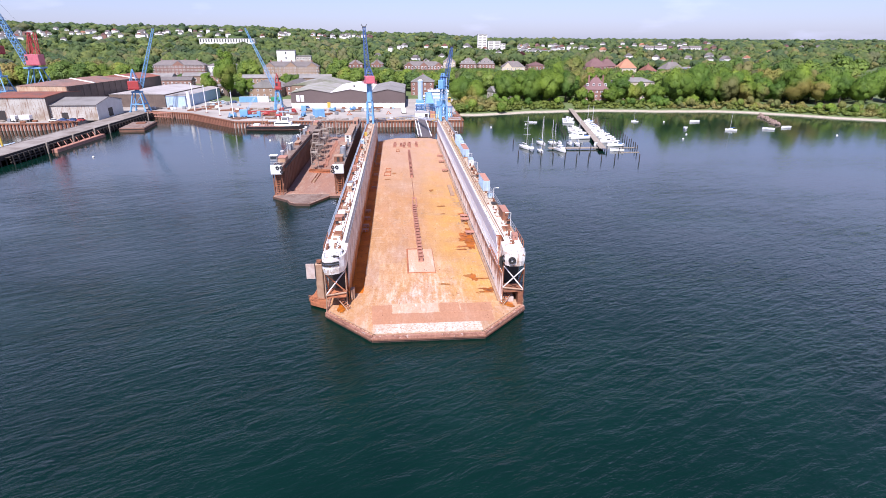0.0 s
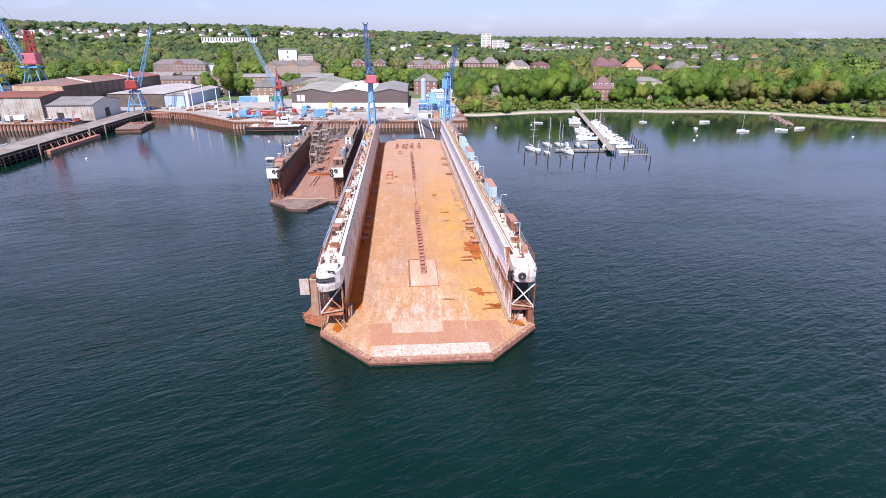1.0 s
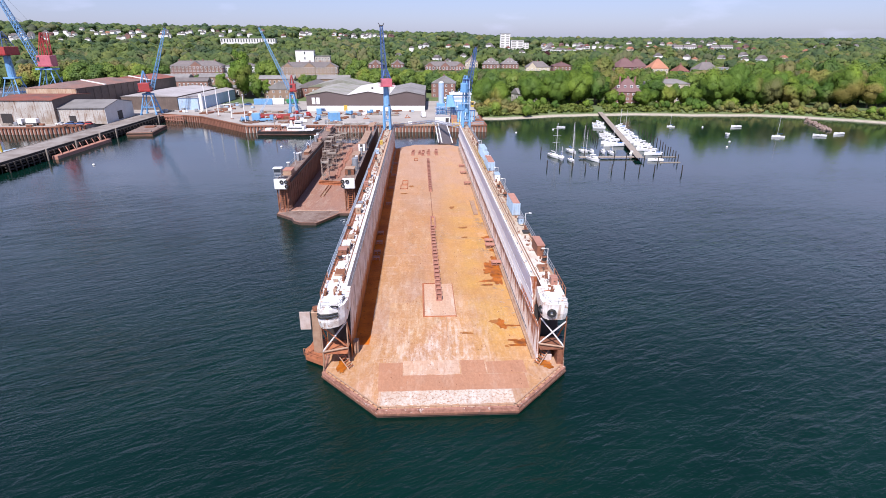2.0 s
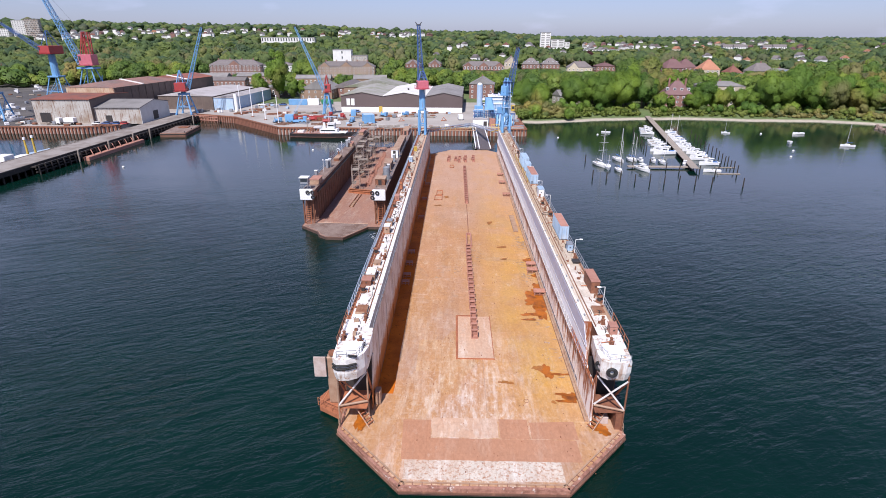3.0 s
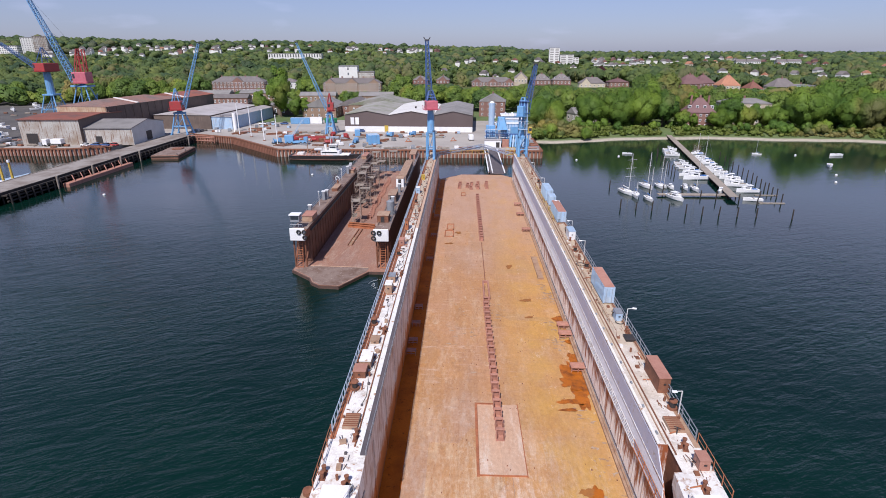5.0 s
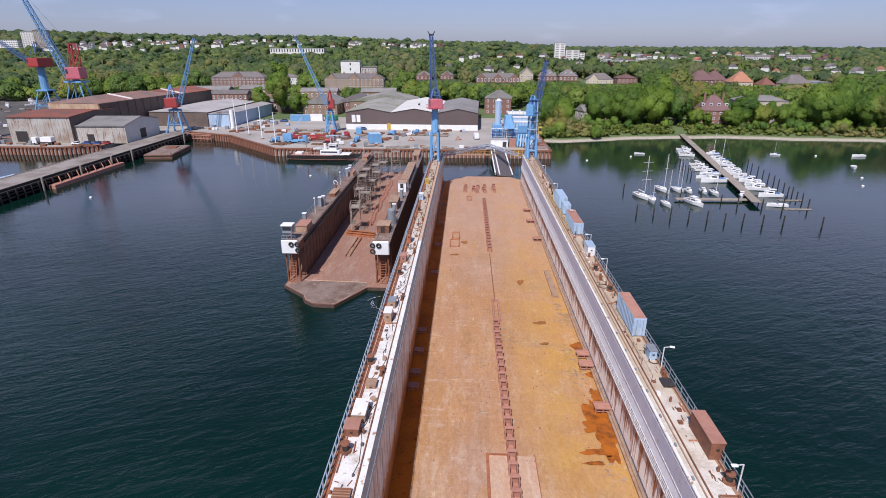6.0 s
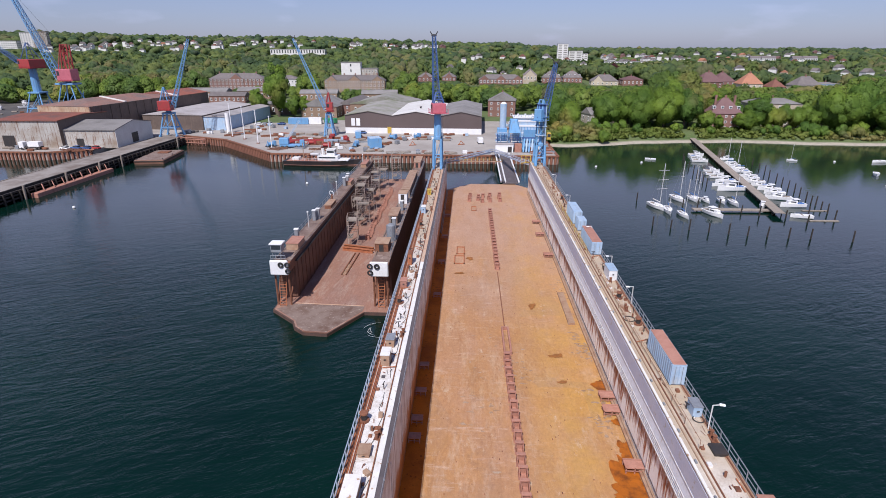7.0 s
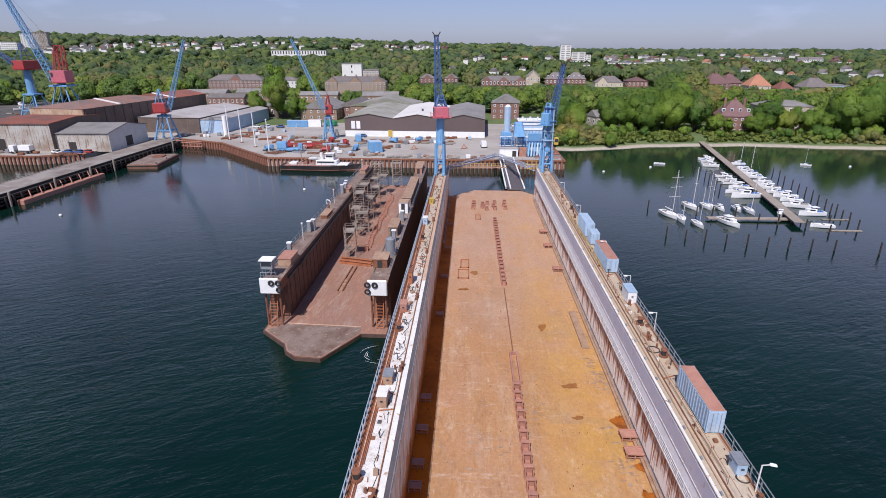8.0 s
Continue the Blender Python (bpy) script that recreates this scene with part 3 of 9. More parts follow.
def bar(bm, p, q, r, n=6, r2=None):
    """A round bar from p to q."""
    p, q = Vector(p), Vector(q)
    way = (q - p).normalized()
    side = way.orthogonal().normalized()
    up = way.cross(side)
    r2 = r if r2 is None else r2
    lo, hi = [], []
    for i in range(n):
        a = 2 * math.pi * i / n
        d = side * math.cos(a) + up * math.sin(a)
        lo.append(bm.verts.new(p + d * r))
        hi.append(bm.verts.new(q + d * r2))
    bm.faces.new(lo[::-1])
    bm.faces.new(hi)
    for i in range(n):
        bm.faces.new((lo[i], lo[(i + 1) % n], hi[(i + 1) % n], hi[i]))
    return bm


def ring(bm, c, axis, R, r, n=14, k=6):
    c, axis = Vector(c), Vector(axis).normalized()
    s = axis.orthogonal().normalized()
    u = axis.cross(s)
    rows = []
    for i in range(n):
        a = 2 * math.pi * i / n
        out = s * math.cos(a) + u * math.sin(a)
        rows.append([bm.verts.new(c + out * (R + r * math.cos(2 * math.pi * j / k)) + axis * r * math.sin(2 * math.pi * j / k)) for j in range(k)])
    for i in range(n):
        for j in range(k):
            bm.faces.new((rows[i][j], rows[(i + 1) % n][j], rows[(i + 1) % n][(j + 1) % k], rows[i][(j + 1) % k]))
    return bm


def B():
    return bmesh.new()


def mesh_of(name, bm, material, bevel=0.0):
    if bevel:
        bmesh.ops.bevel(bm, geom=list(bm.edges), offset=bevel, segments=1, affect="EDGES")
    bmesh.ops.recalc_face_normals(bm, faces=bm.faces)
    me = bpy.data.meshes.new(name)
    bm.to_mesh(me)
    bm.free()
    me.materials.append(material)
    return me


def part(name, bm, material, parent, label="", bevel=0.0):
    ob = new(name, mesh_of(name, bm, material, bevel))
    ob.parent = parent
    return tagged(ob, label) if label else ob


def piece(name, me, parent, m=None):
    """One more object on a shared mesh."""
    ob = new(name, me)
    ob.parent = parent
    if m is not None:
        ob.matrix_basis = m
    return ob


def thing(name, m, label, category, group="", kind=""):
    ob = new(name)
    ob.matrix_basis = m
    ob.empty_display_size = 0.5
    return tagged(ob, label, category, group, kind)


def single(name, bm, material, m, label, category, group="", kind="", bevel=0.0):
    ob = new(name, mesh_of(name, bm, material, bevel))
    ob.matrix_basis = m
    return tagged(ob, label, category, group, kind)


def smooth(a, b, v):
    v = min(1.0, max(0.0, (v - a) / (b - a)))
    return v * v * (3 - 2 * v)


# ---------------------------------------------------------------- ground and water
def coast(x):
    """The waterline along the eastern shore."""
    return 250.0 + 15.0 * smooth(36, 105, x) - 6.0 * smooth(125, 190, x) - 42.0 * smooth(195, 275, x) - 70.0 * smooth(262, 430, x) + 0.9 * math.sin(x / 9.0) + 0.5 * math.sin(x / 3.7)


def land(x, y):
    u = x / max(y, 1.0)
    crest = 18 + 19 * smooth(-0.22, 0.02, -u) + 15 * smooth(0.0, 0.35, -u) + 10 * smooth(0.5, 0.8, -u)
    high = 3.25 + 3 * (smooth(300, 480, y) if x > -230 else smooth(440, 560, y)) + 5 * smooth(292, 420, y) * smooth(30, 90, x) + (crest - 4) * smooth(520, 1500, y) + 3.0 * noise.noise((x / 160, y / 160, 0.0)) * smooth(420, 700, y)
    shore = coast(x) if x > 30 else 296.0
    d = y - shore
    if d < 0:
        return max(-7.0, 0.12 * d)
    return min(high, 0.20 * d) if d < 7 else min(high, 1.4 + (d - 7) * 0.32)


def axis_steps(stops):
    out = []
    for a, b, s in stops:
        out += list(np.arange(a, b, s))
    return out + [stops[-1][1]]


gx = axis_steps([(-4500, -900, 300), (-900, -200, 50), (-200, 30, 10), (30, 330, 3), (330, 900, 40), (900, 4500, 300)])
gy = axis_steps([(-1500, 200, 170), (200, 236, 6), (236, 290, 1.5), (290, 600, 12), (600, 1700, 40), (1700, 4600, 290)])
verts = [(float(x), float(y), land(float(x), float(y))) for y in gy for x in gx]
w = len(gx)
faces = [(j * w + i, j * w + i + 1, (j + 1) * w + i + 1, (j + 1) * w + i) for j in range(len(gy) - 1) for i in range(w - 1)]
gm = bpy.data.meshes.new("ground")
gm.from_pydata(verts, [], faces)
gm.polygons.foreach_set("use_smooth", [True] * len(faces))
gm.materials.append(M_ground)
tagged(new("ground", gm), "grassy land with a narrow sandy beach", "ground", kind="structure")

wb = B()
wv = [wb.verts.new(c) for c in ((-4500, -1500, 0), (4500, -1500, 0), (4500, 330, 0), (-4500, 330, 0))]
wb.faces.new(wv)
tagged(new("water", mesh_of("water", wb, M_water)), "dark green harbour water with small ripples", "water", kind="structure")

# ---------------------------------------------------------------- quays and jetty
QUAY = [(-620, 206), (-176, 206), (-161, 213), (-156, 250), (-146, 254), (-118, 242), (-85, 208.5), (29, 208.5), (29, 244), (34, 300), (34, 336), (-231, 336), (-231, 432), (-620, 432)]
quay = thing("quay", Matrix(), "concrete shipyard quay with a rusty sheet pile front", "quay", kind="structure")
part("apron", prism(B(), QUAY, -7.0, 3.3), M_quay, quay)


def along(a, b, step):
    a, b = Vector((*a, 0)), Vector((*b, 0))
    k = max(1, int((b - a).length / step))
    turn = math.degrees(math.atan2(b.y - a.y, b.x - a.x))
    return [(a.lerp(b, (i + 0.5) / k), turn, (b - a).length / k) for i in range(k)]


sb = B()
prism(sb, [(-0.55, 0.0), (-0.35, -0.55), (0.35, -0.55), (0.55, 0.0)], -3.0, 3.0)
sheet_me = mesh_of("sheet_pile", sb, M_pile)
for a, b in (((-146, 254), (-118, 242)), ((-118, 242), (-85, 208.5)), ((-85, 208.5), (29, 208.5)), ((29, 208.5), (29, 244)), ((-230, 206), (-176, 206)), ((-176, 206), (-161, 213))):
    for p, turn, s in along(a, b, 1.6):
        piece("sheet_pile", sheet_me, quay, pose(p.x, p.y, 0, 0, 0, turn))
    a3, b3 = Vector((*a, 0)), Vector((*b, 0))
    nrm = Vector(((b3 - a3).y, -(b3 - a3).x, 0)).normalized()
    cap = B()
    q = [a3 + nrm * 0.62, b3 + nrm * 0.62, b3 - nrm * 0.6, a3 - nrm * 0.6]
    prism(cap, [(v.x, v.y) for v in q], 2.9, 3.42)
    part("capping_beam", cap, M_rust, quay)

single("yard_pavement", prism(B(), [(-620, 207), (-206, 207), (-204, 250), (-232, 335), (-232, 430), (-620, 430)], 3.3, 3.34), M_asphalt, Matrix(), "dark worn asphalt of the boat yard", "pavement", kind="structure")
JX0, JX1 = -152.6, -141.6
jetty = thing("jetty", Matrix(), "long concrete jetty deck on dark timber piles", "jetty", kind="structure")
part("deck", bx(B(), JX0, JX1, 20, 252, 2.6, 3.3), M_jetty, jetty)
part("edge_beam", bx(B(), JX1, JX1 + 0.5, 20, 246, 1.9, 3.45), M_timber, jetty)
part("edge_beam", bx(B(), JX0 - 0.4, JX0, 20, 205, 2.2, 3.45), M_greytimber, jetty)
for z in (0.7, 1.7, 2.7):
    part("waler", bx(B(), JX1 + 2.0, JX1 + 2.5, 128, 246, z, z + 0.4), M_timber, jetty)
part("fender_walk", bx(B(), JX1 + 0.5, JX1 + 2.4, 128, 246, 2.5, 2.7), M_timber, jetty, "worn timber walkway on fender piles")
part("back_wall", bx(B(), JX0 + 3.5, JX0 + 4.2, 20, 250, -6, 2.6), M_timber, jetty)
jp = mesh_of("pile", bar(B(), (0, 0, -6), (0, 0, 3.2), 0.28, 8), M_timber)
for i in range(76):
    y = 24 + i * 3.0
    piece("pile", jp, jetty, pose(JX1 + 0.1, y, 0, 0, 0, 0))
    if y > 128:
        piece("pile", jp, jetty, pose(JX1 + 2.7, y, 0, 0, -2, 0))
    if y > 140:
        piece("pile", jp, jetty, pose(JX1 - 3.0, y + 0.6, 0))
wp = mesh_of("fender_pile", bar(B(), (0, 0, -6), (0, 0, 4.4), 0.35, 8), M_greytimber)
for y in (148, 166, 183, 196, 238):
    piece("fender_pile", wp, jetty, pose(JX1 + 3.1, y, 0, 0, 3, 0))

fend = thing("fender_pontoon", Matrix(), "long red-brown floating fender pontoon along the jetty", "pontoon")
part("float", bx(B(), -138.3, -136.2, 150, 187, -0.6, 1.3), M_pinkrust, fend, bevel=0.1)
for i in range(8):
    y = 154 + i * 4.4
    part("strut", bar(B(), (-137.0, y, 1.3), (-138.8, y + 1.6, 2.9), 0.16), M_pinkrust, fend)

barge = thing("barge", pose(-132.3, 211.8, 0, 0, 0, 8), "flat rust-brown work barge moored at the jetty", "barge")
part("hull", bx(B(), -5.6, 5.6, -11.2, 11.2, -1.0, 1.6), M_wallouter, barge, bevel=0.25)
part("deck", bx(B(), -5.3, 5.3, -10.9, 10.9, 1.6, 1.66), M_greybrown, barge)
for sx in (-4.9, 4.9):
    for sy in (-10.2, 0.0, 10.2):
        part("bollard", bar(B(), (sx, sy, 1.6), (sx, sy, 2.2), 0.18, 8), M_dark, barge)
for sx in (-5.6, 5.6):
    part("fender_beam", bx(B(), sx - 0.14, sx + 0.14, -11.0, 11.0, 0.9, 1.25), M_timber, barge)
part("fender_beam", bx(B(), -5.4, 5.4, -11.35, -11.15, 0.9, 1.25), M_timber, barge)
part("hatch", bx(B(), -2.0, 2.2, 3.0, 7.0, 1.66, 2.1), M_rust, barge, bevel=0.05)

dolph = thing("mooring_dolphin", Matrix(), "rust-red framed mooring dolphin in front of the quay", "dolphin", kind="structure")
for i in range(9):
    x, y = -143.5 + i * 1.9, 247.5 - i * 0.45
    part("pile", bar(B(), (x, y, -6), (x, y, 3.4), 0.2, 6), M_pinkrust, dolph)
for z in (1.0, 2.6, 3.3):
    part("waler", bar(B(), (-144, 247.3, z), (-127.8, 243.5, z), 0.22, 6), M_pinkrust, dolph)


# ---------------------------------------------------------------- the large floating dock
def rail_run(parent, a, b, material, step=1.6, height=1.1, lines=(0.55, 1.1), r=0.035, name="railing"):
    a, b = Vector(a), Vector(b)
    k = max(1, round((b - a).length / step))
    post = mesh_of("post", bar(B(), (0, 0, 0), (0, 0, height), r * 1.25, 5), material)
    holder = part(name, bar(B(), a + Vector((0, 0, lines[-1])), b + Vector((0, 0, lines[-1])), r, 5), material, parent)
    for z in lines[:-1]:
        part("rail", bar(B(), a + Vector((0, 0, z)), b + Vector((0, 0, z)), r * 0.8, 5), material, holder)
    for i in range(k + 1):
        p = a.lerp(b, i / k)
        piece("post", post, holder, Matrix.Translation(p))


def tapered(bm, pts, cx, cy, z0, z1, f):
    """A block whose foot is drawn in towards (cx, cy)."""
    k = len(pts)
    rows = []
    for z, g in ((z0, f), (z0 + 0.5, 0.5 + 0.5 * f), (z0 + 1.0, 1.0), (z1, 1.0)):
        rows.append([bm.verts.new((cx + (x - cx) * g, cy + (y - cy) * g, z)) for x, y in pts])
    bm.faces.new(rows[-1])
    bm.faces.new(rows[0][::-1])
    for a, b in zip(rows, rows[1:]):
        for i in range(k):
            bm.faces.new((a[i], a[(i + 1) % k], b[(i + 1) % k], b[i]))
    return bm


def stain(cx, cy, rx, ry, seed, z):
    rnd = random.Random(seed)
    bm = B()
    k = 40
    ph = [rnd.uniform(0, 6.28) for _ in range(5)]
    pts = []
    for i in range(k):
        a = 2 * math.pi * i / k
        f = 1 + 0.22 * math.sin(2 * a + ph[0]) + 0.16 * math.sin(3 * a + ph[1]) + 0.12 * math.sin(5 * a + ph[2]) + 0.10 * math.sin(9 * a + ph[3]) + 0.07 * rnd.uniform(-1, 1)
        pts.append((cx + rx * f * math.cos(a), cy + ry * f * math.sin(a)))
    bm.faces.new([bm.verts.new((x, y, z)) for x, y in pts])
    return bm


DK = 0.8
dock = thing("floating_dock", Matrix(), "large floating dry dock with bleached rusty floor, white wing ends", "dry dock")
OUT = [(-8.5, 0), (8.5, 0), (16.25, 8.2), (16.25, 163), (9.5, 171.5), (-5, 171.5), (-13, 163), (-16.25, 163), (-16.25, 8.2)]
part("pontoon", prism(B(), OUT, 0.36, DK - 0.02), M_hull, dock, "rust-streaked steel pontoon side")
# lower side coloured dark, painting in the shadowed edge at the water
part("pontoon_foot", prism(B(), [(x * 0.997, 0.05 + y * 0.9995) for x, y in OUT], -2.5, 0.36), M_hulldark, dock, "wet waterline plating, darkened to read as shade")
INN = [(-8.3, 0.45), (8.3, 0.45), (15.8, 8.4), (15.8, 162.8), (9.3, 171.1), (-4.9, 171.1), (-12.8, 162.8), (-15.8, 162.8), (-15.8, 8.4)]
dockfloor = part("dock_floor", prism(B(), INN, DK - 0.02, DK), M_deck, dock, "sun-bleached rusty steel plate floor")
for a, b in ((OUT[0], OUT[1]), (OUT[1], OUT[2]), (OUT[8], OUT[0])):
    a3, b3 = Vector((*a, DK)), Vector((*b, DK))
    nrm = Vector((-(b3 - a3).y, (b3 - a3).x, 0)).normalized()
    q = [a3, b3, b3 + nrm * 0.35, a3 + nrm * 0.35]
    part("edge_coaming", prism(B(), [(v.x, v.y) for v in q], DK - 0.02, DK + 0.22), M_hull, dock)
    inner = part("edge_flange", prism(B(), [(v.x, v.y) for v in (a3 + nrm * 0.75, b3 + nrm * 0.75, b3 + nrm * 0.9, a3 + nrm * 0.9)], DK, DK + 0.12), M_tan, dock)
    rub = part("rubbing_strake", prism(B(), [(v.x, v.y) for v in (a3 - nrm * 0.12, b3 - nrm * 0.12, b3 + nrm * 0.02, a3 + nrm * 0.02)], 0.30, 0.52), M_wallouter, dock)
    brk = mesh_of("bracket", bx(B(), -0.04, 0.04, 0.3, 0.8, 0, 0.12), M_hull)
    for p, turn, s in along(a, b, 0.9):
        piece("bracket", brk, dock, pose(p.x, p.y, DK, 0, 0, turn))
part("white_band", prism(B(), [(-8.2, 1.25), (8.3, 1.25), (8.3, 4.0), (-8.2, 4.0)], DK, DK + 0.012), M_whiteband, dockfloor, "worn white painted band")
part("red_plate", prism(B(), [(-8.6, 4.05), (10.6, 4.05), (10.6, 7.35), (-5.6, 7.35), (-5.6, 10.4), (-8.9, 10.4)], DK, DK + 0.01), M_pinkplate, dockfloor)
part("red_plate", prism(B(), [(2.2, 7.4), (5.5, 7.4), (5.5, 10.7), (2.2, 10.7)], DK, DK + 0.01), M_pinkplate, dockfloor)
part("red_plate", prism(B(), [(5.7, 7.45), (10.9, 7.45), (10.9, 10.5), (5.7, 10.2)], DK, DK + 0.008), M_pinkplate, dockfloor)
part("pale_plate", prism(B(), [(-5.5, 7.5), (2.0, 7.5), (2.0, 10.8), (-5.5, 10.8)], DK, DK + 0.012), M_paleplate, dockfloor)
part("pale_plate", prism(B(), [(-2.5, 23.3), (2.5, 23.3), (2.5, 35.4), (-2.5, 35.4)], DK, DK + 0.015), M_paleplate, dockfloor)
for x0, x1, y0, y1 in ((-2.8, -2.5, 23.1, 35.6), (2.5, 2.58, 23.1, 35.6), (-2.5, 2.5, 23.18, 23.3), (-2.5, 0.0, 35.4, 35.6)):
    part("plate_rim", bx(B(), x0, x1, y0, y1, DK, DK + 0.14), M_rustorange, dockfloor)
for cx, cy, rx, ry, sd, mt in ((11.1, 43.4, 1.4, 3.4, 1, 0), (11.2, 38.2, 1.2, 3.0, 2, 0), (9.6, 36.4, 1.5, 0.6, 3, 0), (11.8, 47.0, 0.7, 1.4, 4, 0), (10.5, 40.5, 1.1, 1.8, 25, 0), (8.9, 34.6, 0.9, 0.35, 21, 0), (9.6, 40.0, 0.8, 0.4, 22, 0), (12.0, 57.9, 0.9, 1.2, 23, 0), (11.9, 51.4, 0.6, 0.5, 24, 0), (9.3, 20.6, 0.85, 1.35, 5, 0), (8.3, 21.3, 0.9, 0.45, 6, 1),
                               (11.2, 19.9, 1.2, 0.28, 7, 0), (11.5, 15.0, 0.9, 1.2, 8, 0), (10.6, 14.2, 1.1, 0.25, 9, 0), (10.4, 15.6, 0.9, 0.2, 10, 0), (3.7, 17.9, 0.95, 0.3, 11, 1), (9.2, 14.0, 0.25, 0.3, 12, 1),
                               (12.0, 59.0, 1.0, 1.3, 13, 0), (7.0, 66.0, 0.9, 0.6, 14, 1), (5.2, 82.0, 0.6, 1.0, 15, 1), (-13.9, 9.9, 0.5, 2.0, 16, 0), (13.8, 9.2, 0.9, 0.9, 17, 0), (-7.5, 96.0, 0.8, 0.5, 18, 1), (-5.5, 104.0, 0.8, 0.7, 19, 1), (6.8, 59.4, 0.7, 0.3, 20, 1)):
    part("rust_stain", stain(cx, cy, rx, ry, sd, DK + 0.016 + 0.004 * sd), M_stain2 if mt else M_stain, dockfloor)
# dried silt and scale in ragged marks along the foot of the wall
rg = random.Random(4)
for cx, cy, wx, wy, n_ in ((11.0, 69.0, 1.3, 5.0, 60), (11.4, 92.0, 1.0, 10.0, 30), (10.5, 52.0, 1.3, 4.0, 34), (10.6, 27.0, 1.2, 9.0, 30), (1.5, 62.0, 1.6, 4.0, 26), (-4.0, 58.0, 3.0, 10.0, 26)):
    gm = B()
    for i in range(n_):
        sm = stain(cx + rg.gauss(0, wx) * 0.6, cy + rg.gauss(0, wy) * 0.6, rg.uniform(0.1, 0.42), rg.uniform(0.05, 0.22), rg.randint(1, 999), DK + 0.018 + 0.0006 * i)
        q = [gm.verts.new(v.co) for v in sm.verts]
        gm.faces.new(q)
        sm.free()
    tagged(part("silt", gm, M_silt, dockfloor), kind="stuff")
# rust strip cut to the wall's cast shadow, with its shade in the colour
gb = B()
left, right = [], []
for i in range(120):
    yy = 15.2 + i * 1.24
    left.append(gb.verts.new((-12.72, yy, DK + 0.012)))
    right.append(gb.verts.new((-10.62 + 0.06 * noise.noise((yy * 0.21, 3.1, 0)) + 0.05 * rg.uniform(-1, 1), yy, DK + 0.012)))
for i in range(119):
    gb.faces.new((left[i], right[i], right[i + 1], left[i + 1]))
part("rust_stain", gb, M_rustshade, dockfloor)
part("floor_seam", bx(B(), -0.08, 0.08, 74.5, 97.0, DK, DK + 0.05), M_rust, dockfloor)
part("floor_seam", bx(B(), 0.9, 0.97, 11.0, 23.0, DK, DK + 0.03), M_tan, dockfloor)
part("drain_cover", ring(B(), (5.9, 14.2, DK + 0.02), (0, 0, 1), 0.32, 0.03, 12, 4), M_rust, dockfloor)
for x0, y0, x1, y1 in ((-8.8, 101, -6.6, 105.5), (-8.4, 106.5, -6.6, 111), (-5.0, 140, -3.6, 144)):
    fr = part("floor_hatch", bx(B(), x0, x1, y0, y0 + 0.2, DK, DK + 0.18), M_rustorange, dockfloor)
    part("rim", bx(B(), x0, x1, y1 - 0.2, y1, DK, DK + 0.18), M_rustorange, fr)
    part("rim", bx(B(), x0, x0 + 0.2, y0, y1, DK, DK + 0.18), M_rustorange, fr)
    part("rim", bx(B(), x1 - 0.2, x1, y0, y1, DK, DK + 0.18), M_rustorange, fr)
pitb = part("pit_frame", bx(B(), -0.6, 0.6, 66.0, 66.3, DK, DK + 0.5), M_pinkrust, dockfloor)
for c in ((-0.6, 0.6, 73.4, 73.7), (-0.6, -0.35, 66.3, 73.4), (0.35, 0.6, 66.3, 73.4)):
    part("rim", bx(B(), *c, DK, DK + 0.5), M_pinkrust, pitb)
part("floor_ledge", bx(B(), 10.4, 11.5, 75.6, 87.5, DK, DK + 0.3), M_tan, dockfloor)

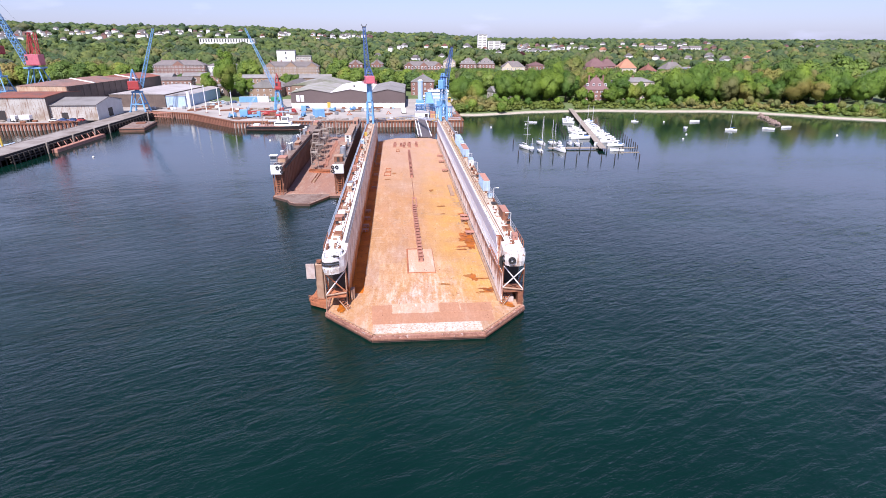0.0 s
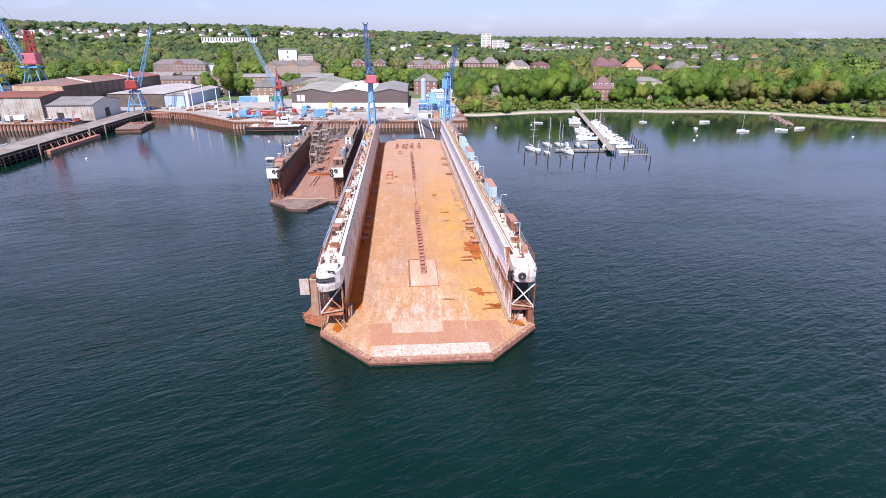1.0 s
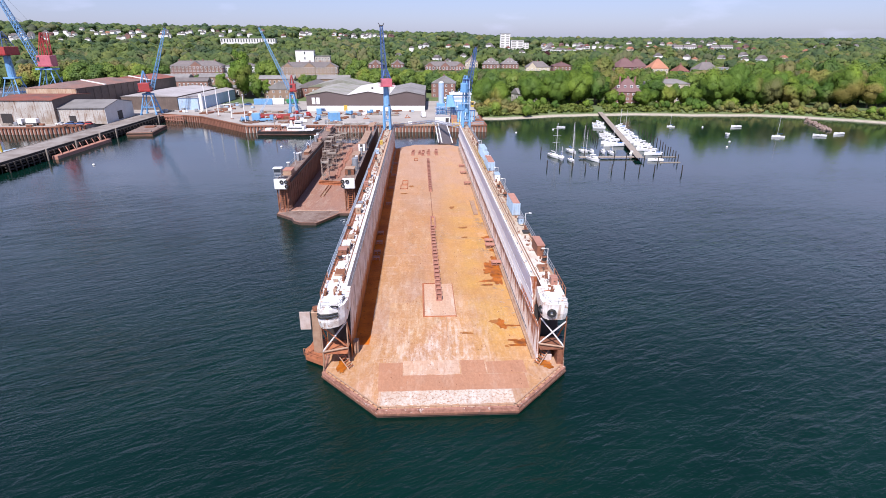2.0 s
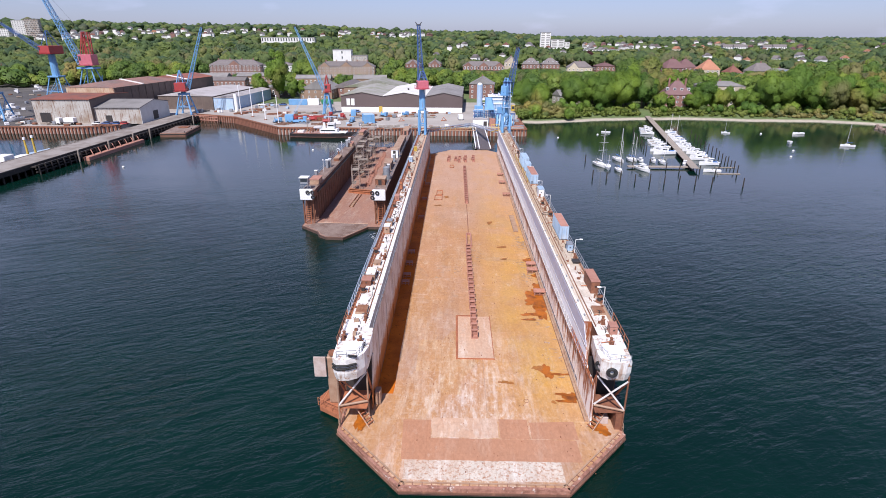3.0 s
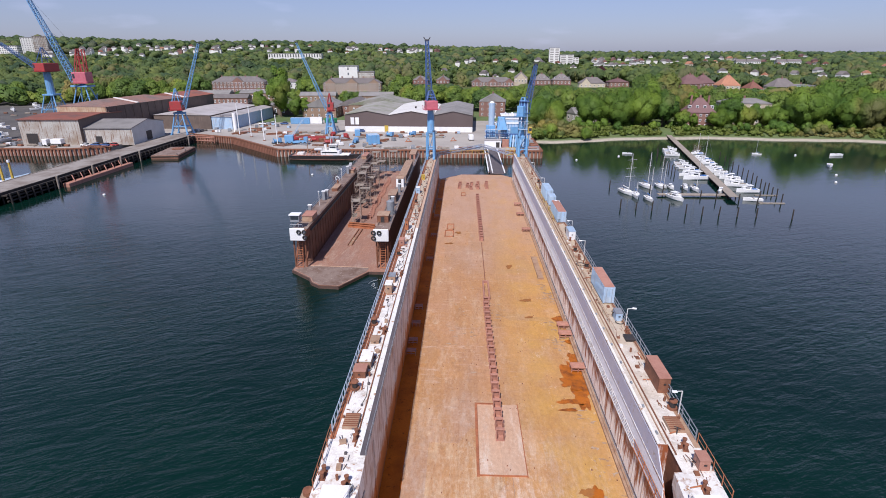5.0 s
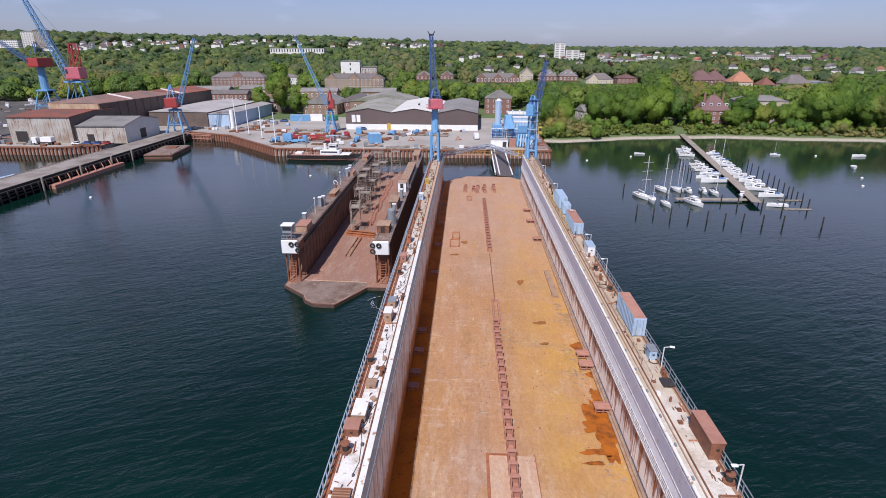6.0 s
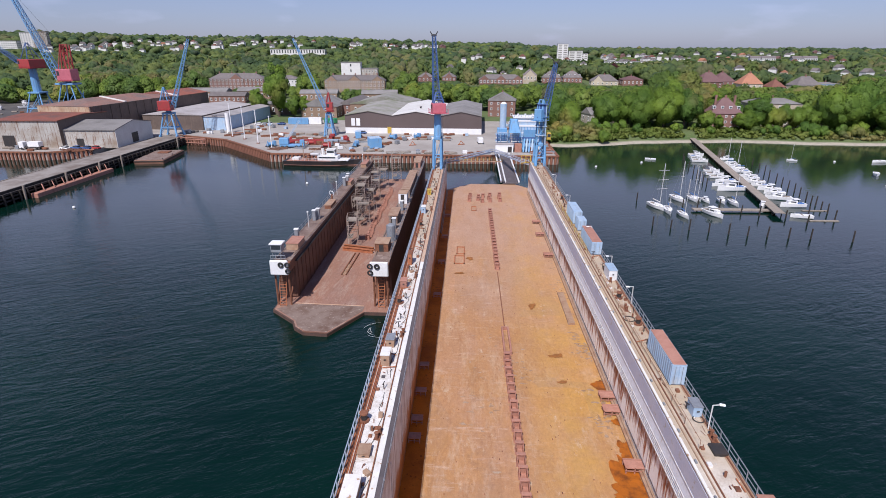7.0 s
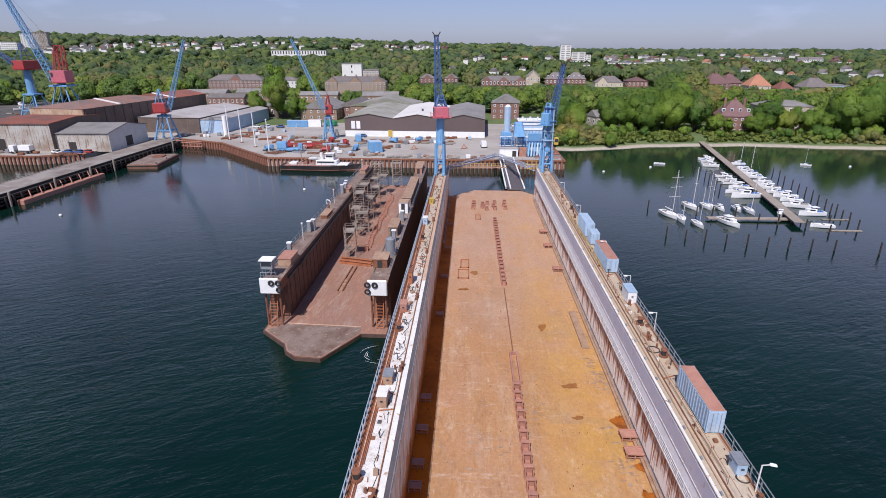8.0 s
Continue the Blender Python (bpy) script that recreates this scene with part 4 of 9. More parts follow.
TOP, IX, OX, Y0, Y1 = 10.3, 12.75, 16.25, 14.0, 163.0
for s, md, nm in ((-1, M_wingL, "left"), (1, M_wingR, "right")):
    xa, xb = sorted((s * IX, s * OX))
    wing = part("wing_wall", bx(B(), xa, xb, Y0 if s < 0 else 17.4, Y1, DK, TOP - 0.05), M_wall if s < 0 else M_wallright, dock, "peeling white steel wing wall with rust runs")
    part("shell_plate", bx(B(), *sorted((s * OX, s * (OX + 0.02))), Y0, Y1, DK, TOP - 0.4), M_wallouter, wing)
    part("wing_deck", bx(B(), *sorted((s * (IX - 0.08), s * (OX + 0.06))), Y0 + 0.01 if s < 0 else 17.4, Y1 + 0.1, TOP - 0.05, TOP), md, wing)
    part("scupper_strip", bx(B(), *sorted((s * 15.75, s * 16.28)), 17, Y1, TOP + 0.002, TOP + 0.03), M_rustorange if s < 0 else M_tan, wing)
    if s > 0:
        part("wing_wall", bx(B(), 13.7, 16.25, Y0, 17.4, DK, TOP - 0.05), M_rust, dock)
        part("wing_deck", bx(B(), 13.6, 16.3, Y0 + 0.01, 17.39, TOP - 0.05, TOP), md, wing)
    # pointed white end over an open lattice
    pts = [(s * 12.9, Y0), (s * 12.6, 10.2), (s * 12.75, 9.0), (s * 13.4, 8.35), (s * 15.3, 8.3), (s * 15.9, 8.6), (s * 16.05, 9.6), (s * 16.2, Y0)]
    if s < 0:
        pts = [(s * 12.6, Y0), (s * 12.6, 11.0), (s * 12.9, 9.6), (s * 13.6, 8.6), (s * 14.6, 8.1), (s * 15.7, 8.05), (s * 16.15, 8.5), (s * 16.25, 9.6), (s * 16.25, Y0)]
    if s > 0:
        pts = pts[::-1]
    bow = part("wing_end", tapered(B(), pts, s * 14.45, 10.6, (7.5 if s < 0 else 8.0), TOP, 0.9), M_bow, dock, "white painted rounded wing end streaked with rust")
    rail_run(dock, (s * 12.95, 11.0, TOP), (s * 13.6, 8.8, TOP), M_railwhite, 0.9, 0.8, (0.4, 0.8), 0.035)
    rail_run(dock, (s * 13.6, 8.8, TOP), (s * 15.7, 8.5, TOP), M_railgrey, 0.9, 0.8, (0.4, 0.8), 0.035)
    part("bulwark", bx(B(), *sorted((s * 13.2, s * 15.4)), 9.6, 11.2, TOP, TOP + 0.5), M_cleanwhite, bow, bevel=0.06)
    for z in ((9.2, 9.6) if s < 0 else ()):
        for i in range(3, 6):
            a, b = pts[i], pts[i + 1] if i + 1 < len(pts) else pts[0]
            part("rubber_fender", bar(B(), (a[0], a[1] - 0.08, z), (b[0], b[1] - 0.08, z), 0.14, 6), M_rubber, bow, "black rubber fender strip")
    if s > 0:
        part("tyre", ring(B(), (13.75, 8.15, 9.2), (0.15, 1, 0), 0.42, 0.2), M_rubber, bow, "black tyre fender")
        part("tyre", ring(B(), (12.75, 9.6, 9.0), (1, 0.5, 0), 0.42, 0.2), M_rubber, bow, "black tyre fender")
    else:
        part("tyre", ring(B(), (-14.0, 8.6, TOP + 0.2), (0.1, 0.6, 1), 0.42, 0.12), M_rubber, bow, "black tyre fender")
    # end plate in near-black, standing in for the shade of the opening
    part("bulkhead", bx(B(), *sorted((s * 12.8, s * 16.2)), Y0 - 0.05, Y0, DK, 7.5), M_dark, wing)
    for xa2 in (12.9, 16.05):
        part("lattice_post", bar(B(), (s * xa2, 9.2 if xa2 > 15 else 10.4, DK), (s * xa2, 9.2 if xa2 > 15 else 10.4, 7.6 if s < 0 else 8.1), 0.1, 6), M_rust if s > 0 else M_tan, dock)
        part("lattice_brace", bar(B(), (s * xa2, 9.2 if xa2 > 15 else 10.4, 7.4), (s * xa2, Y0, DK + 0.5), 0.13, 6), M_rustorange, dock)
    part("lattice_brace", bar(B(), (s * 12.9, 10.2, 3.6), (s * 16.05, 9.2, 7.4), 0.11, 6), M_railwhite if s > 0 else M_rustorange, dock)
    part("lattice_brace", bar(B(), (s * 12.9, 10.2, 7.4), (s * 16.05, 9.2, 3.6), 0.11, 6), M_railwhite, dock)
    part("lattice_beam", bar(B(), (s * 12.9, 10.2, 3.5), (s * 16.05, 9.2, 3.5), 0.14, 6), M_tan, dock)
    part("landing", bx(B(), *sorted((s * 12.9, s * 16.0)), 9.4, 12.6, 3.0, 3.15), M_rustorange if s < 0 else M_rust, dock, "rusty plate landing")
    if s > 0:
        part("gusset_plate", slab_yz(B(), [(9.9, DK), (17.4, DK), (17.4, 8.09), (15.1, 8.09), (13.6, 6.1), (10.2, 6.3)], 12.66, 12.76), M_wallright, dock)
        part("deck_locker", bx(B(), 13.4, 14.8, 10.2, 12.0, DK, 1.7), M_panel, dock, bevel=0.04)
        part("deck_locker", bx(B(), 15.3, 16.1, 9.3, 13.2, DK, 2.9), M_rust, dock)
    else:
        part("gusset_plate", slab_yz(B(), [(12.0, DK), (Y0, DK), (Y0, 7.5), (13.4, 7.5)], -12.76, -12.68), M_wall, dock)
        part("deck_box", bx(B(), -12.6, -11.9, 13.0, 14.2, DK, 2.6), M_tan, dock, bevel=0.05)
    # stair to the floor
    st = part("stair", bar(B(), (s * 15.4, 11.4, 3.1), (s * 12.7, 8.9, DK), 0.08, 5), M_tan, dock)
    part("stringer", bar(B(), (s * 14.9, 12.1, 3.1), (s * 12.2, 9.6, DK), 0.08, 5), M_tan, st)
    for i in range(9):
        f = (i + 0.5) / 9
        part("tread", bar(B(), (s * (15.4 - 2.7 * f), 11.4 - 2.5 * f, 3.1 - 2.1 * f), (s * (14.9 - 2.7 * f), 12.1 - 2.5 * f, 3.1 - 2.1 * f), 0.09, 4), M_rustorange, st)
    rail_run(dock, (s * 16.1, 8.8, DK), (s * 16.1, 13.8, DK), M_tan, 1.2)
    # crane rails and pipes on the walkway
    part("crane_rail", bx(B(), s * 13.8 - 0.05, s * 13.8 + 0.05, 16, Y1 - 1, TOP, TOP + 0.14), M_rust, wing)
    part("crane_rail", bx(B(), s * 15.95 - 0.06, s * 15.95 + 0.06, 22, Y1 - 1, TOP, TOP + 0.12), M_rust, wing)
    part("foot_pipe", bar(B(), (s * (IX - 0.2), 11 if s > 0 else 120, DK + 0.42), (s * (IX - 0.2), Y1, DK + 0.42), 0.11, 8), M_tan, wing)
    if s < 0:
        part("foot_ledge", bx(B(), *sorted((s * (IX - 0.55), s * (IX - 0.42))), 120, Y1, DK, DK + 0.3), M_tan, wing)
    rail_run(dock, (s * 16.2, 18, TOP), (s * 16.2, Y1 - 8, TOP), M_railblue if s < 0 else M_railgrey, 1.1 if s < 0 else 1.6, 1.1, (0.1, 1.1) if s < 0 else (0.15, 0.6, 1.1), 0.05)
    rail_run(dock, (s * 16.1, 11, TOP), (s * 16.2, 17.6, TOP), M_rustorange, 1.5)
    # stiffener ribs on the inner face
    rib = mesh_of("stiffener", bx(B(), -0.05, 0.05, -0.06, 0.06, DK, 8.7 if s < 0 else 5.3), M_wall if s < 0 else M_panel)
    for i in range(18):
        piece("stiffener", rib, wing, pose(s * (IX - 0.04), 19 + i * 8.0, 0))
# inner face of the wall: bare rusty lower strake, a ledge with a hand rail, pale and grey-blue strakes above
GW = part("upper_strake", slab_yz(B(), [(15.1, 8.1), (160, 8.1), (160, 10.05), (17.2, 10.05)], 12.66, 12.745), M_walkgrey, dock, "grey-blue painted upper strake of the wing wall")
sh = B()
rows = [[sh.verts.new(c) for c in ((12.42, ya, 6.05), (12.42, ya, 5.95), (12.745, ya, 5.8), (12.745, yb, 8.05), (12.70, yb, 8.05))] for ya, yb in ((13.9, 15.1), (160, 160))]
for i in range(5):
    sh.faces.new((rows[0][i], rows[1][i], rows[1][(i + 1) % 5], rows[0][(i + 1) % 5]))
sh.faces.new(rows[0][::-1])
sh.faces.new(rows[1])
bmesh.ops.recalc_face_normals(sh, faces=sh.faces[:])
part("pale_strake", sh, M_palestrake, GW, "pale worn sloping strake of the wing wall")
part("strake_edge", bx(B(), 12.60, 12.65, 15.0, 160, 8.0, 8.12), M_railwhite, GW)
part("ledge", bar(B(), (12.5, 10.2, 6.2), (12.42, 22, 6.0), 0.09, 4), M_rustorange, GW)
part("ledge", bx(B(), 12.36, 12.46, 22, 160, 5.92, 6.06), M_railwhite, GW)
rail_run(dock, (12.44, 12.5, 6.2), (12.42, 22, 6.05), M_rustorange, 1.6, 0.9, (0.45, 0.9), 0.04)
rail_run(dock, (12.42, 22, 6.05), (12.42, 160, 6.05), M_railwhite, 1.6, 0.95, (0.32, 0.62, 0.95), 0.045)
part("cover_strip", bx(B(), 12.68, 12.92, 17.4, 160, TOP + 0.01, TOP + 0.1), M_white, GW)
for i in range(36):
    part("clamp", bx(B(), 13.0, 13.16, 18.6 + 3.9 * i, 19.0 + 3.9 * i, TOP + 0.01, TOP + 0.16), M_railgrey, GW)
part("edge_rail", bx(B(), 13.36, 13.46, 17.4, 160, TOP + 0.01, TOP + 0.12), M_tan, GW)
part("foot_strake", bx(B(), 12.18, 12.74, 10.5, 160, DK, DK + 0.3), M_tan, GW, "tan steel kerb along the foot of the wall")
part("seam", bx(B(), 12.69, 12.745, 11.0, 160, 1.55, 1.68), M_walkdark, GW)
seam_me = mesh_of("seam", bx(B(), 12.70, 12.745, -0.05, 0.05, 1.7, 5.3), M_panel)
for i in range(34):
    piece("seam", seam_me, GW, pose(0, 22 + i * 4.0, 0))
GL = part("gangway", bx(B(), -13.15, -12.6, 15, 160, 10.31, 10.34), M_walkdark, dock, "dark plated gangway along the wing wall")
rail_run(dock, (-12.62, 15, TOP + 0.05), (-12.62, 160, TOP + 0.05), M_railgrey, 2.0, 0.5, (0.5,), 0.035)
part("cover_strip", bx(B(), -13.66, -13.16, 15, 78, TOP + 0.01, TOP + 0.1), M_white, GL)
part("cover_strip", bx(B(), -13.66, -13.16, 78, 160, TOP + 0.01, TOP + 0.1), M_paleplate, GL)
for k in range(3):
    part("service_pipe", bar(B(), (-15.62 + 0.13 * k, 22 + 9 * k, TOP + 0.12), (-15.62 + 0.13 * k, 158 - 20 * k, TOP + 0.12), 0.05, 6), M_rustorange, dock)
part("service_pipe", bar(B(), (14.3, 40, TOP + 0.1), (14.3, 158, TOP + 0.1), 0.06, 6), M_tan, dock)
rail_run(dock, (14.0, 36, TOP), (14.0, 140, TOP), M_rust, 3.4, 0.9, (0.9,), 0.02)
rail_run(dock, (14.0, 84, TOP), (14.0, 112, TOP), M_yellow, 3.4, 1.0, (0.5, 1.0), 0.035)

# outboard mooring tower at the seaward corner
tw = part("mooring_tower", prism(B(), [(-18.1, 13.0), (-16.9, 13.0), (-16.9, 14.2), (-18.1, 14.2)], 0.9, 7.4), M_tan, dock, "tan steel mooring tower with a white panel", bevel=0.12)
part("tower_base", prism(B(), [(-16.3, 10.6), (-16.3, 17.5), (-18.6, 16.2), (-19.6, 14.2), (-19.2, 12.4)], 0.3, 0.9), M_rustorange, tw)
part("panel", bx(B(), -19.5, -18.1, 12.6, 12.85, 5.0, 7.6), M_panel, tw)
part("bollard", bar(B(), (-17.4, 13.4, 7.6), (-17.4, 13.4, 8.0), 0.45, 10), M_rust, tw)
for q in ((-19.2, 12.6), (-18.4, 16.2)):
    part("brace", bar(B(), (*q, 0.9), (-17.6, 13.6, 3.4), 0.1, 5), M_rustorange, tw)
rail_run(tw, (-19.4, 12.6, 0.9), (-16.6, 11.0, 0.9), M_rustorange, 1.0)

# bow beam rail and cross bridge at the landward end
part("cross_bridge", bx(B(), -12.7, 4.5, 165.2, 166.2, 9.3, 9.5), M_tan, dock, "light lattice footbridge joining the wing walls")
part("cross_bridge", bar(B(), (10.6, 165.7, 9.0), (13.0, 163, 9.9), 0.15), M_yellow, dock)
rail_run(dock, (-12.7, 165.2, 9.5), (4.5, 165.2, 9.5), M_yellow, 2.0)


# ---------------------------------------------------------------- keel blocks and racks on the dock floor
def keel_block():
    ob = thing("keel_block", Matrix(), "faded red steel keel block on the dock floor", "keel block", "keel blocks")
    part("foot", bx(B(), -0.5, 0.5, -0.55, 0.55, 0, 0.12), M_pinkrust, ob)
    for x in (-0.46, 0.36):
        part("cheek", bx(B(), x, x + 0.1, -0.5, 0.5, 0.12, 0.95), M_pinkrust, ob)
    part("back_plate", bx(B(), -0.36, 0.36, 0.3, 0.4, 0.12, 0.95), M_pinkrust, ob)
    part("cap", bx(B(), -0.5, 0.5, 0.1, 0.5, 0.95, 1.12), M_pinkrust, ob, bevel=0.02)
    return ob


kb = keel_block()
kb.matrix_basis = pose(0.0, 29.2, DK)
for i in range(1, 20):
    copy_thing(kb, pose(0.02 * math.sin(i * 2.1) - 0.015 * i, 29.2 + i * 1.86, DK, 0, 0, 1.5 * math.sin(i * 1.3)))
for i in range(21):
    copy_thing(kb, pose(0.03 * math.sin(i * 1.7), 98.5 + i * 2.0, DK, 0, 0, 1.2 * math.sin(i)))
for x, y in ((-5.6, 150), (-5.5, 152.5), (-5.3, 155), (-3.0, 151), (-2.8, 153.5), (-1.8, 149), (-1.5, 154.5), (0.2, 152), (0.5, 149.5), (0.6, 155.5), (3.4, 150), (3.2, 153), (3.5, 156)):
    copy_thing(kb, pose(x, y, DK, 0, 0, 8 * math.sin(x * 9)))


def bilge_rack():
    ob = thing("bilge_rack", Matrix(), "faded pink steel bilge support rack beside the wing wall", "support rack", "bilge racks")
    for x in (-1.05, -0.05, 0.95):
        part("leg", bx(B(), x, x + 0.12, -0.7, -0.58, 0, 1.25), M_pinkrust, ob)
        part("leg", bx(B(), x, x + 0.12, 0.58, 0.7, 0, 1.25), M_pinkrust, ob)
    for y in (-0.7, 0.56):
        part("beam", bx(B(), -1.1, 1.12, y, y + 0.16, 1.1, 1.32), M_pinkrust, ob)
        part("beam", bx(B(), -1.1, 1.12, y, y + 0.1, 0.5, 0.62), M_pinkrust, ob)
    part("bed", bx(B(), -1.1, 1.12, -0.52, 0.52, 1.15, 1.22), M_pinkrust, ob)
    return ob


br = bilge_rack()
br.matrix_basis = pose(11.85, 56.0, DK)
br.scale = (0.9, 1.0, 0.6)
for x, y in ((11.65, 53.2), (11.7, 43.8), (11.3, 105.9), (11.2, 119.6), (11.4, 129.5), (-11.95, 62.0), (-11.9, 56.0), (-11.9, 50.4), (-11.9, 47.2), (-11.4, 85), (-11.4, 101), (-11.4, 117), (-11.4, 134)):
    c = copy_thing(br, pose(x, y, DK, 0, 0, 2 * math.sin(x * y)))
    if x < 0:
        c.scale = (0.62, 0.7, 0.55)


# ---------------------------------------------------------------- things on the wing walls
def bollard_pair(m, material=M_rust):
    ob = thing("bollard", m, "rusty twin mooring bollard on the wing deck", "bollard", "dock bollards")
    part("plate", bx(B(), -0.25, 0.25, -0.6, 0.6, 0, 0.06), material, ob)
    for y in (-0.36, 0.36):
        p = part("post", bar(B(), (0, y, 0.06), (0, y, 0.6), 0.16, 8), material, ob)
        part("cap", bar(B(), (0, y, 0.6), (0, y, 0.68), 0.21, 8), material, p)
    return ob


bp = bollard_pair(pose(-13.9, 17.2, TOP))
for x, y in ((-13.7, 11.6), (-15.7, 12.6), (-14.0, 36.4), (-13.9, 54.4), (-13.9, 72), (-13.9, 90), (-13.9, 108), (-13.9, 126), (14.9, 17.0), (14.6, 12.0), (15.7, 37.4), (14.9, 62.5), (15.1, 72), (15, 112), (15, 128)):
    copy_thing(bp, pose(x, y, TOP, 0, 0, 10 * math.sin(y)))


def locker(m, w, d, h, material, top, label, name="deck_locker"):
    ob = thing(name, m, label, "locker", "deck lockers")
    part("body", bx(B(), -w / 2, w / 2, -d / 2, d / 2, 0, h), material, ob, bevel=0.03)
    part("lid", bx(B(), -w / 2 - 0.05, w / 2 + 0.05, -d / 2 - 0.05, d / 2 + 0.05, h, h + 0.07), top, ob)
    part("handle", bx(B(), -0.12, 0.12, -d / 2 - 0.12, -d / 2 - 0.05, h * 0.6, h * 0.68), M_dark, ob)
    return ob


locker(pose(-15.0, 48.4, TOP), 0.95, 1.7, 1.35, M_tan, M_white, "tan steel locker with a pale lid on the wing deck")
locker(pose(-15.0, 52.2, TOP), 0.95, 1.5, 1.0, M_tan, M_railgrey, "grey-topped tan machinery box on the wing deck")
locker(pose(-15.3, 68.5, TOP), 0.9, 1.4, 1.1, M_pinkrust, M_pinkrust, "faded red steel locker on the wing deck")
locker(pose(-15.3, 77.5, TOP), 0.6, 1.6, 1.9, M_rustorange, M_rust, "tall rust-orange cabinet on the wing deck")
locker(pose(-15.0, 29.5, TOP), 1.2, 2.4, 0.9, M_tan, M_white, "pale flat-topped box on the wing deck")
locker(pose(-14.8, 34.2, TOP), 1.0, 1.2, 0.4, M_tan, M_tan, "low tan hatch box on the wing deck")
locker(pose(-15.4, 106, TOP), 0.9, 1.6, 1.4, M_palecont, M_white, "pale blue locker on the wing deck")
locker(pose(-15.2, 121, TOP), 0.9, 1.2, 1.2, M_yellow, M_yellow, "yellow locker on the wing deck")
locker(pose(15.5, 41.1, TOP), 0.85, 1.5, 1.1, M_palecont, M_railgrey, "pale blue-grey deck box on the wing deck")
locker(pose(15.5, 35.8, TOP), 1.1, 1.3, 0.25, M_dark, M_dark, "low dark hatch on the wing deck")
locker(pose(15.8, 27.1, TOP), 1.15, 4.3, 1.7, M_rust, M_pinkrust, "brown steel deckhouse box on the wing deck")
locker(pose(-15.3, 27.2, TOP), 1.3, 1.5, 0.8, M_rust, M_pinkrust, "brown winch box on the wing deck")
locker(pose(15.5, 73.5, TOP), 1.2, 3.0, 1.6, M_cleanwhite, M_palecont, "white machinery box beside the railing")
locker(pose(15.4, 14.8, TOP), 0.9, 1.2, 1.0, M_pinkrust, M_pinkrust, "red capstan box near the wing end")


def grating(m):
    ob = thing("hatch_grating", m, "slatted steel hatch grating on the wing deck", "hatch", "hatch gratings")
    part("rim", bx(B(), -0.7, 0.7, -1.0, 1.0, 0, 0.3), M_tan, ob)
    slat = mesh_of("slat", bx(B(), -0.66, 0.66, -0.06, 0.06, 0.3, 0.36), M_rust)
    for i in range(7):
        piece("slat", slat, ob, pose(0, -0.84 + i * 0.28, 0))
    return ob


ga = grating(pose(-14.7, 19.3, TOP))
copy_thing(ga, pose(15.0, 19.9, TOP))


def winch(m):
    ob = thing("capstan", m, "small rusty capstan with wire on the wing deck", "capstan", "capstans")
    part("base", bar(B(), (0, 0, 0), (0, 0, 0.2), 0.5, 10), M_rust, ob)
    part("drum", bar(B(), (0, 0, 0.2), (0, 0, 0.8), 0.28, 10), M_dark, ob)
    part("head", bar(B(), (0, 0, 0.8), (0, 0, 0.95), 0.4, 10), M_rust, ob)
    return ob


cp = winch(pose(-15.4, 24.6, TOP))
for x, y in ((-15.6, 38.4), (-15.3, 63), (-15.2, 97), (15.8, 22.5), (15.3, 58.5), (14.9, 66), (15.4, 118)):
    copy_thing(cp, pose(x, y, TOP))
rope = thing("mooring_rope", pose(0, 0, TOP), "loose coils of grey mooring rope on the wing deck", "rope", "ropes")
part("coil", ring(B(), (-13.5, 11.2, 0.1), (0, 0, 1), 0.5, 0.07, 16, 5), M_dark, rope)
part("coil", ring(B(), (14.6, 59.8, 0.08), (0, 0, 1), 0.7, 0.06, 16, 5), M_dark, rope)
part("coil", ring(B(), (15.5, 40.0, 0.08), (0, 0, 1), 0.5, 0.06, 16, 5), M_dark, rope)
cable = thing("deck_cable", pose(0, 0, TOP + 0.05), "black power cable snaking along the wing deck", "cable")
for i in range(70):
    a, b = i * 1.3, (i + 1) * 1.3
    wob = lambda t: -14.25 + 0.22 * math.sin(t * 0.9) + 0.16 * math.sin(t * 2.3)
    if i % 9 < 7:
        part("length", bar(B(), (wob(a), 22 + a, 0), (wob(b), 22 + b, 0), 0.03, 4), M_dark, cable)


def deck_lamp(m, h=2.6):
    ob = thing("lamp_post", m, "white lamp post with a flat lamp head at the railing", "lamp post", "dock lamps")
    part("pole", bar(B(), (0, 0, 0), (0, 0, h), 0.06, 6), M_railwhite, ob)
    part("arm", bar(B(), (0, 0, h), (-0.7, -0.2, h + 0.08), 0.05, 6), M_railwhite, ob)
    part("lamp_head", bx(B(), -1.05, -0.55, -0.36, -0.05, h, h + 0.14), M_cleanwhite, ob, bevel=0.04)
    return ob


dl = deck_lamp(pose(15.85, 38.7, TOP, 0, 0, 165))
for y in (21.6, 64.2, 75.5, 90, 112, 132):
    copy_thing(dl, pose(16.05, y, TOP))


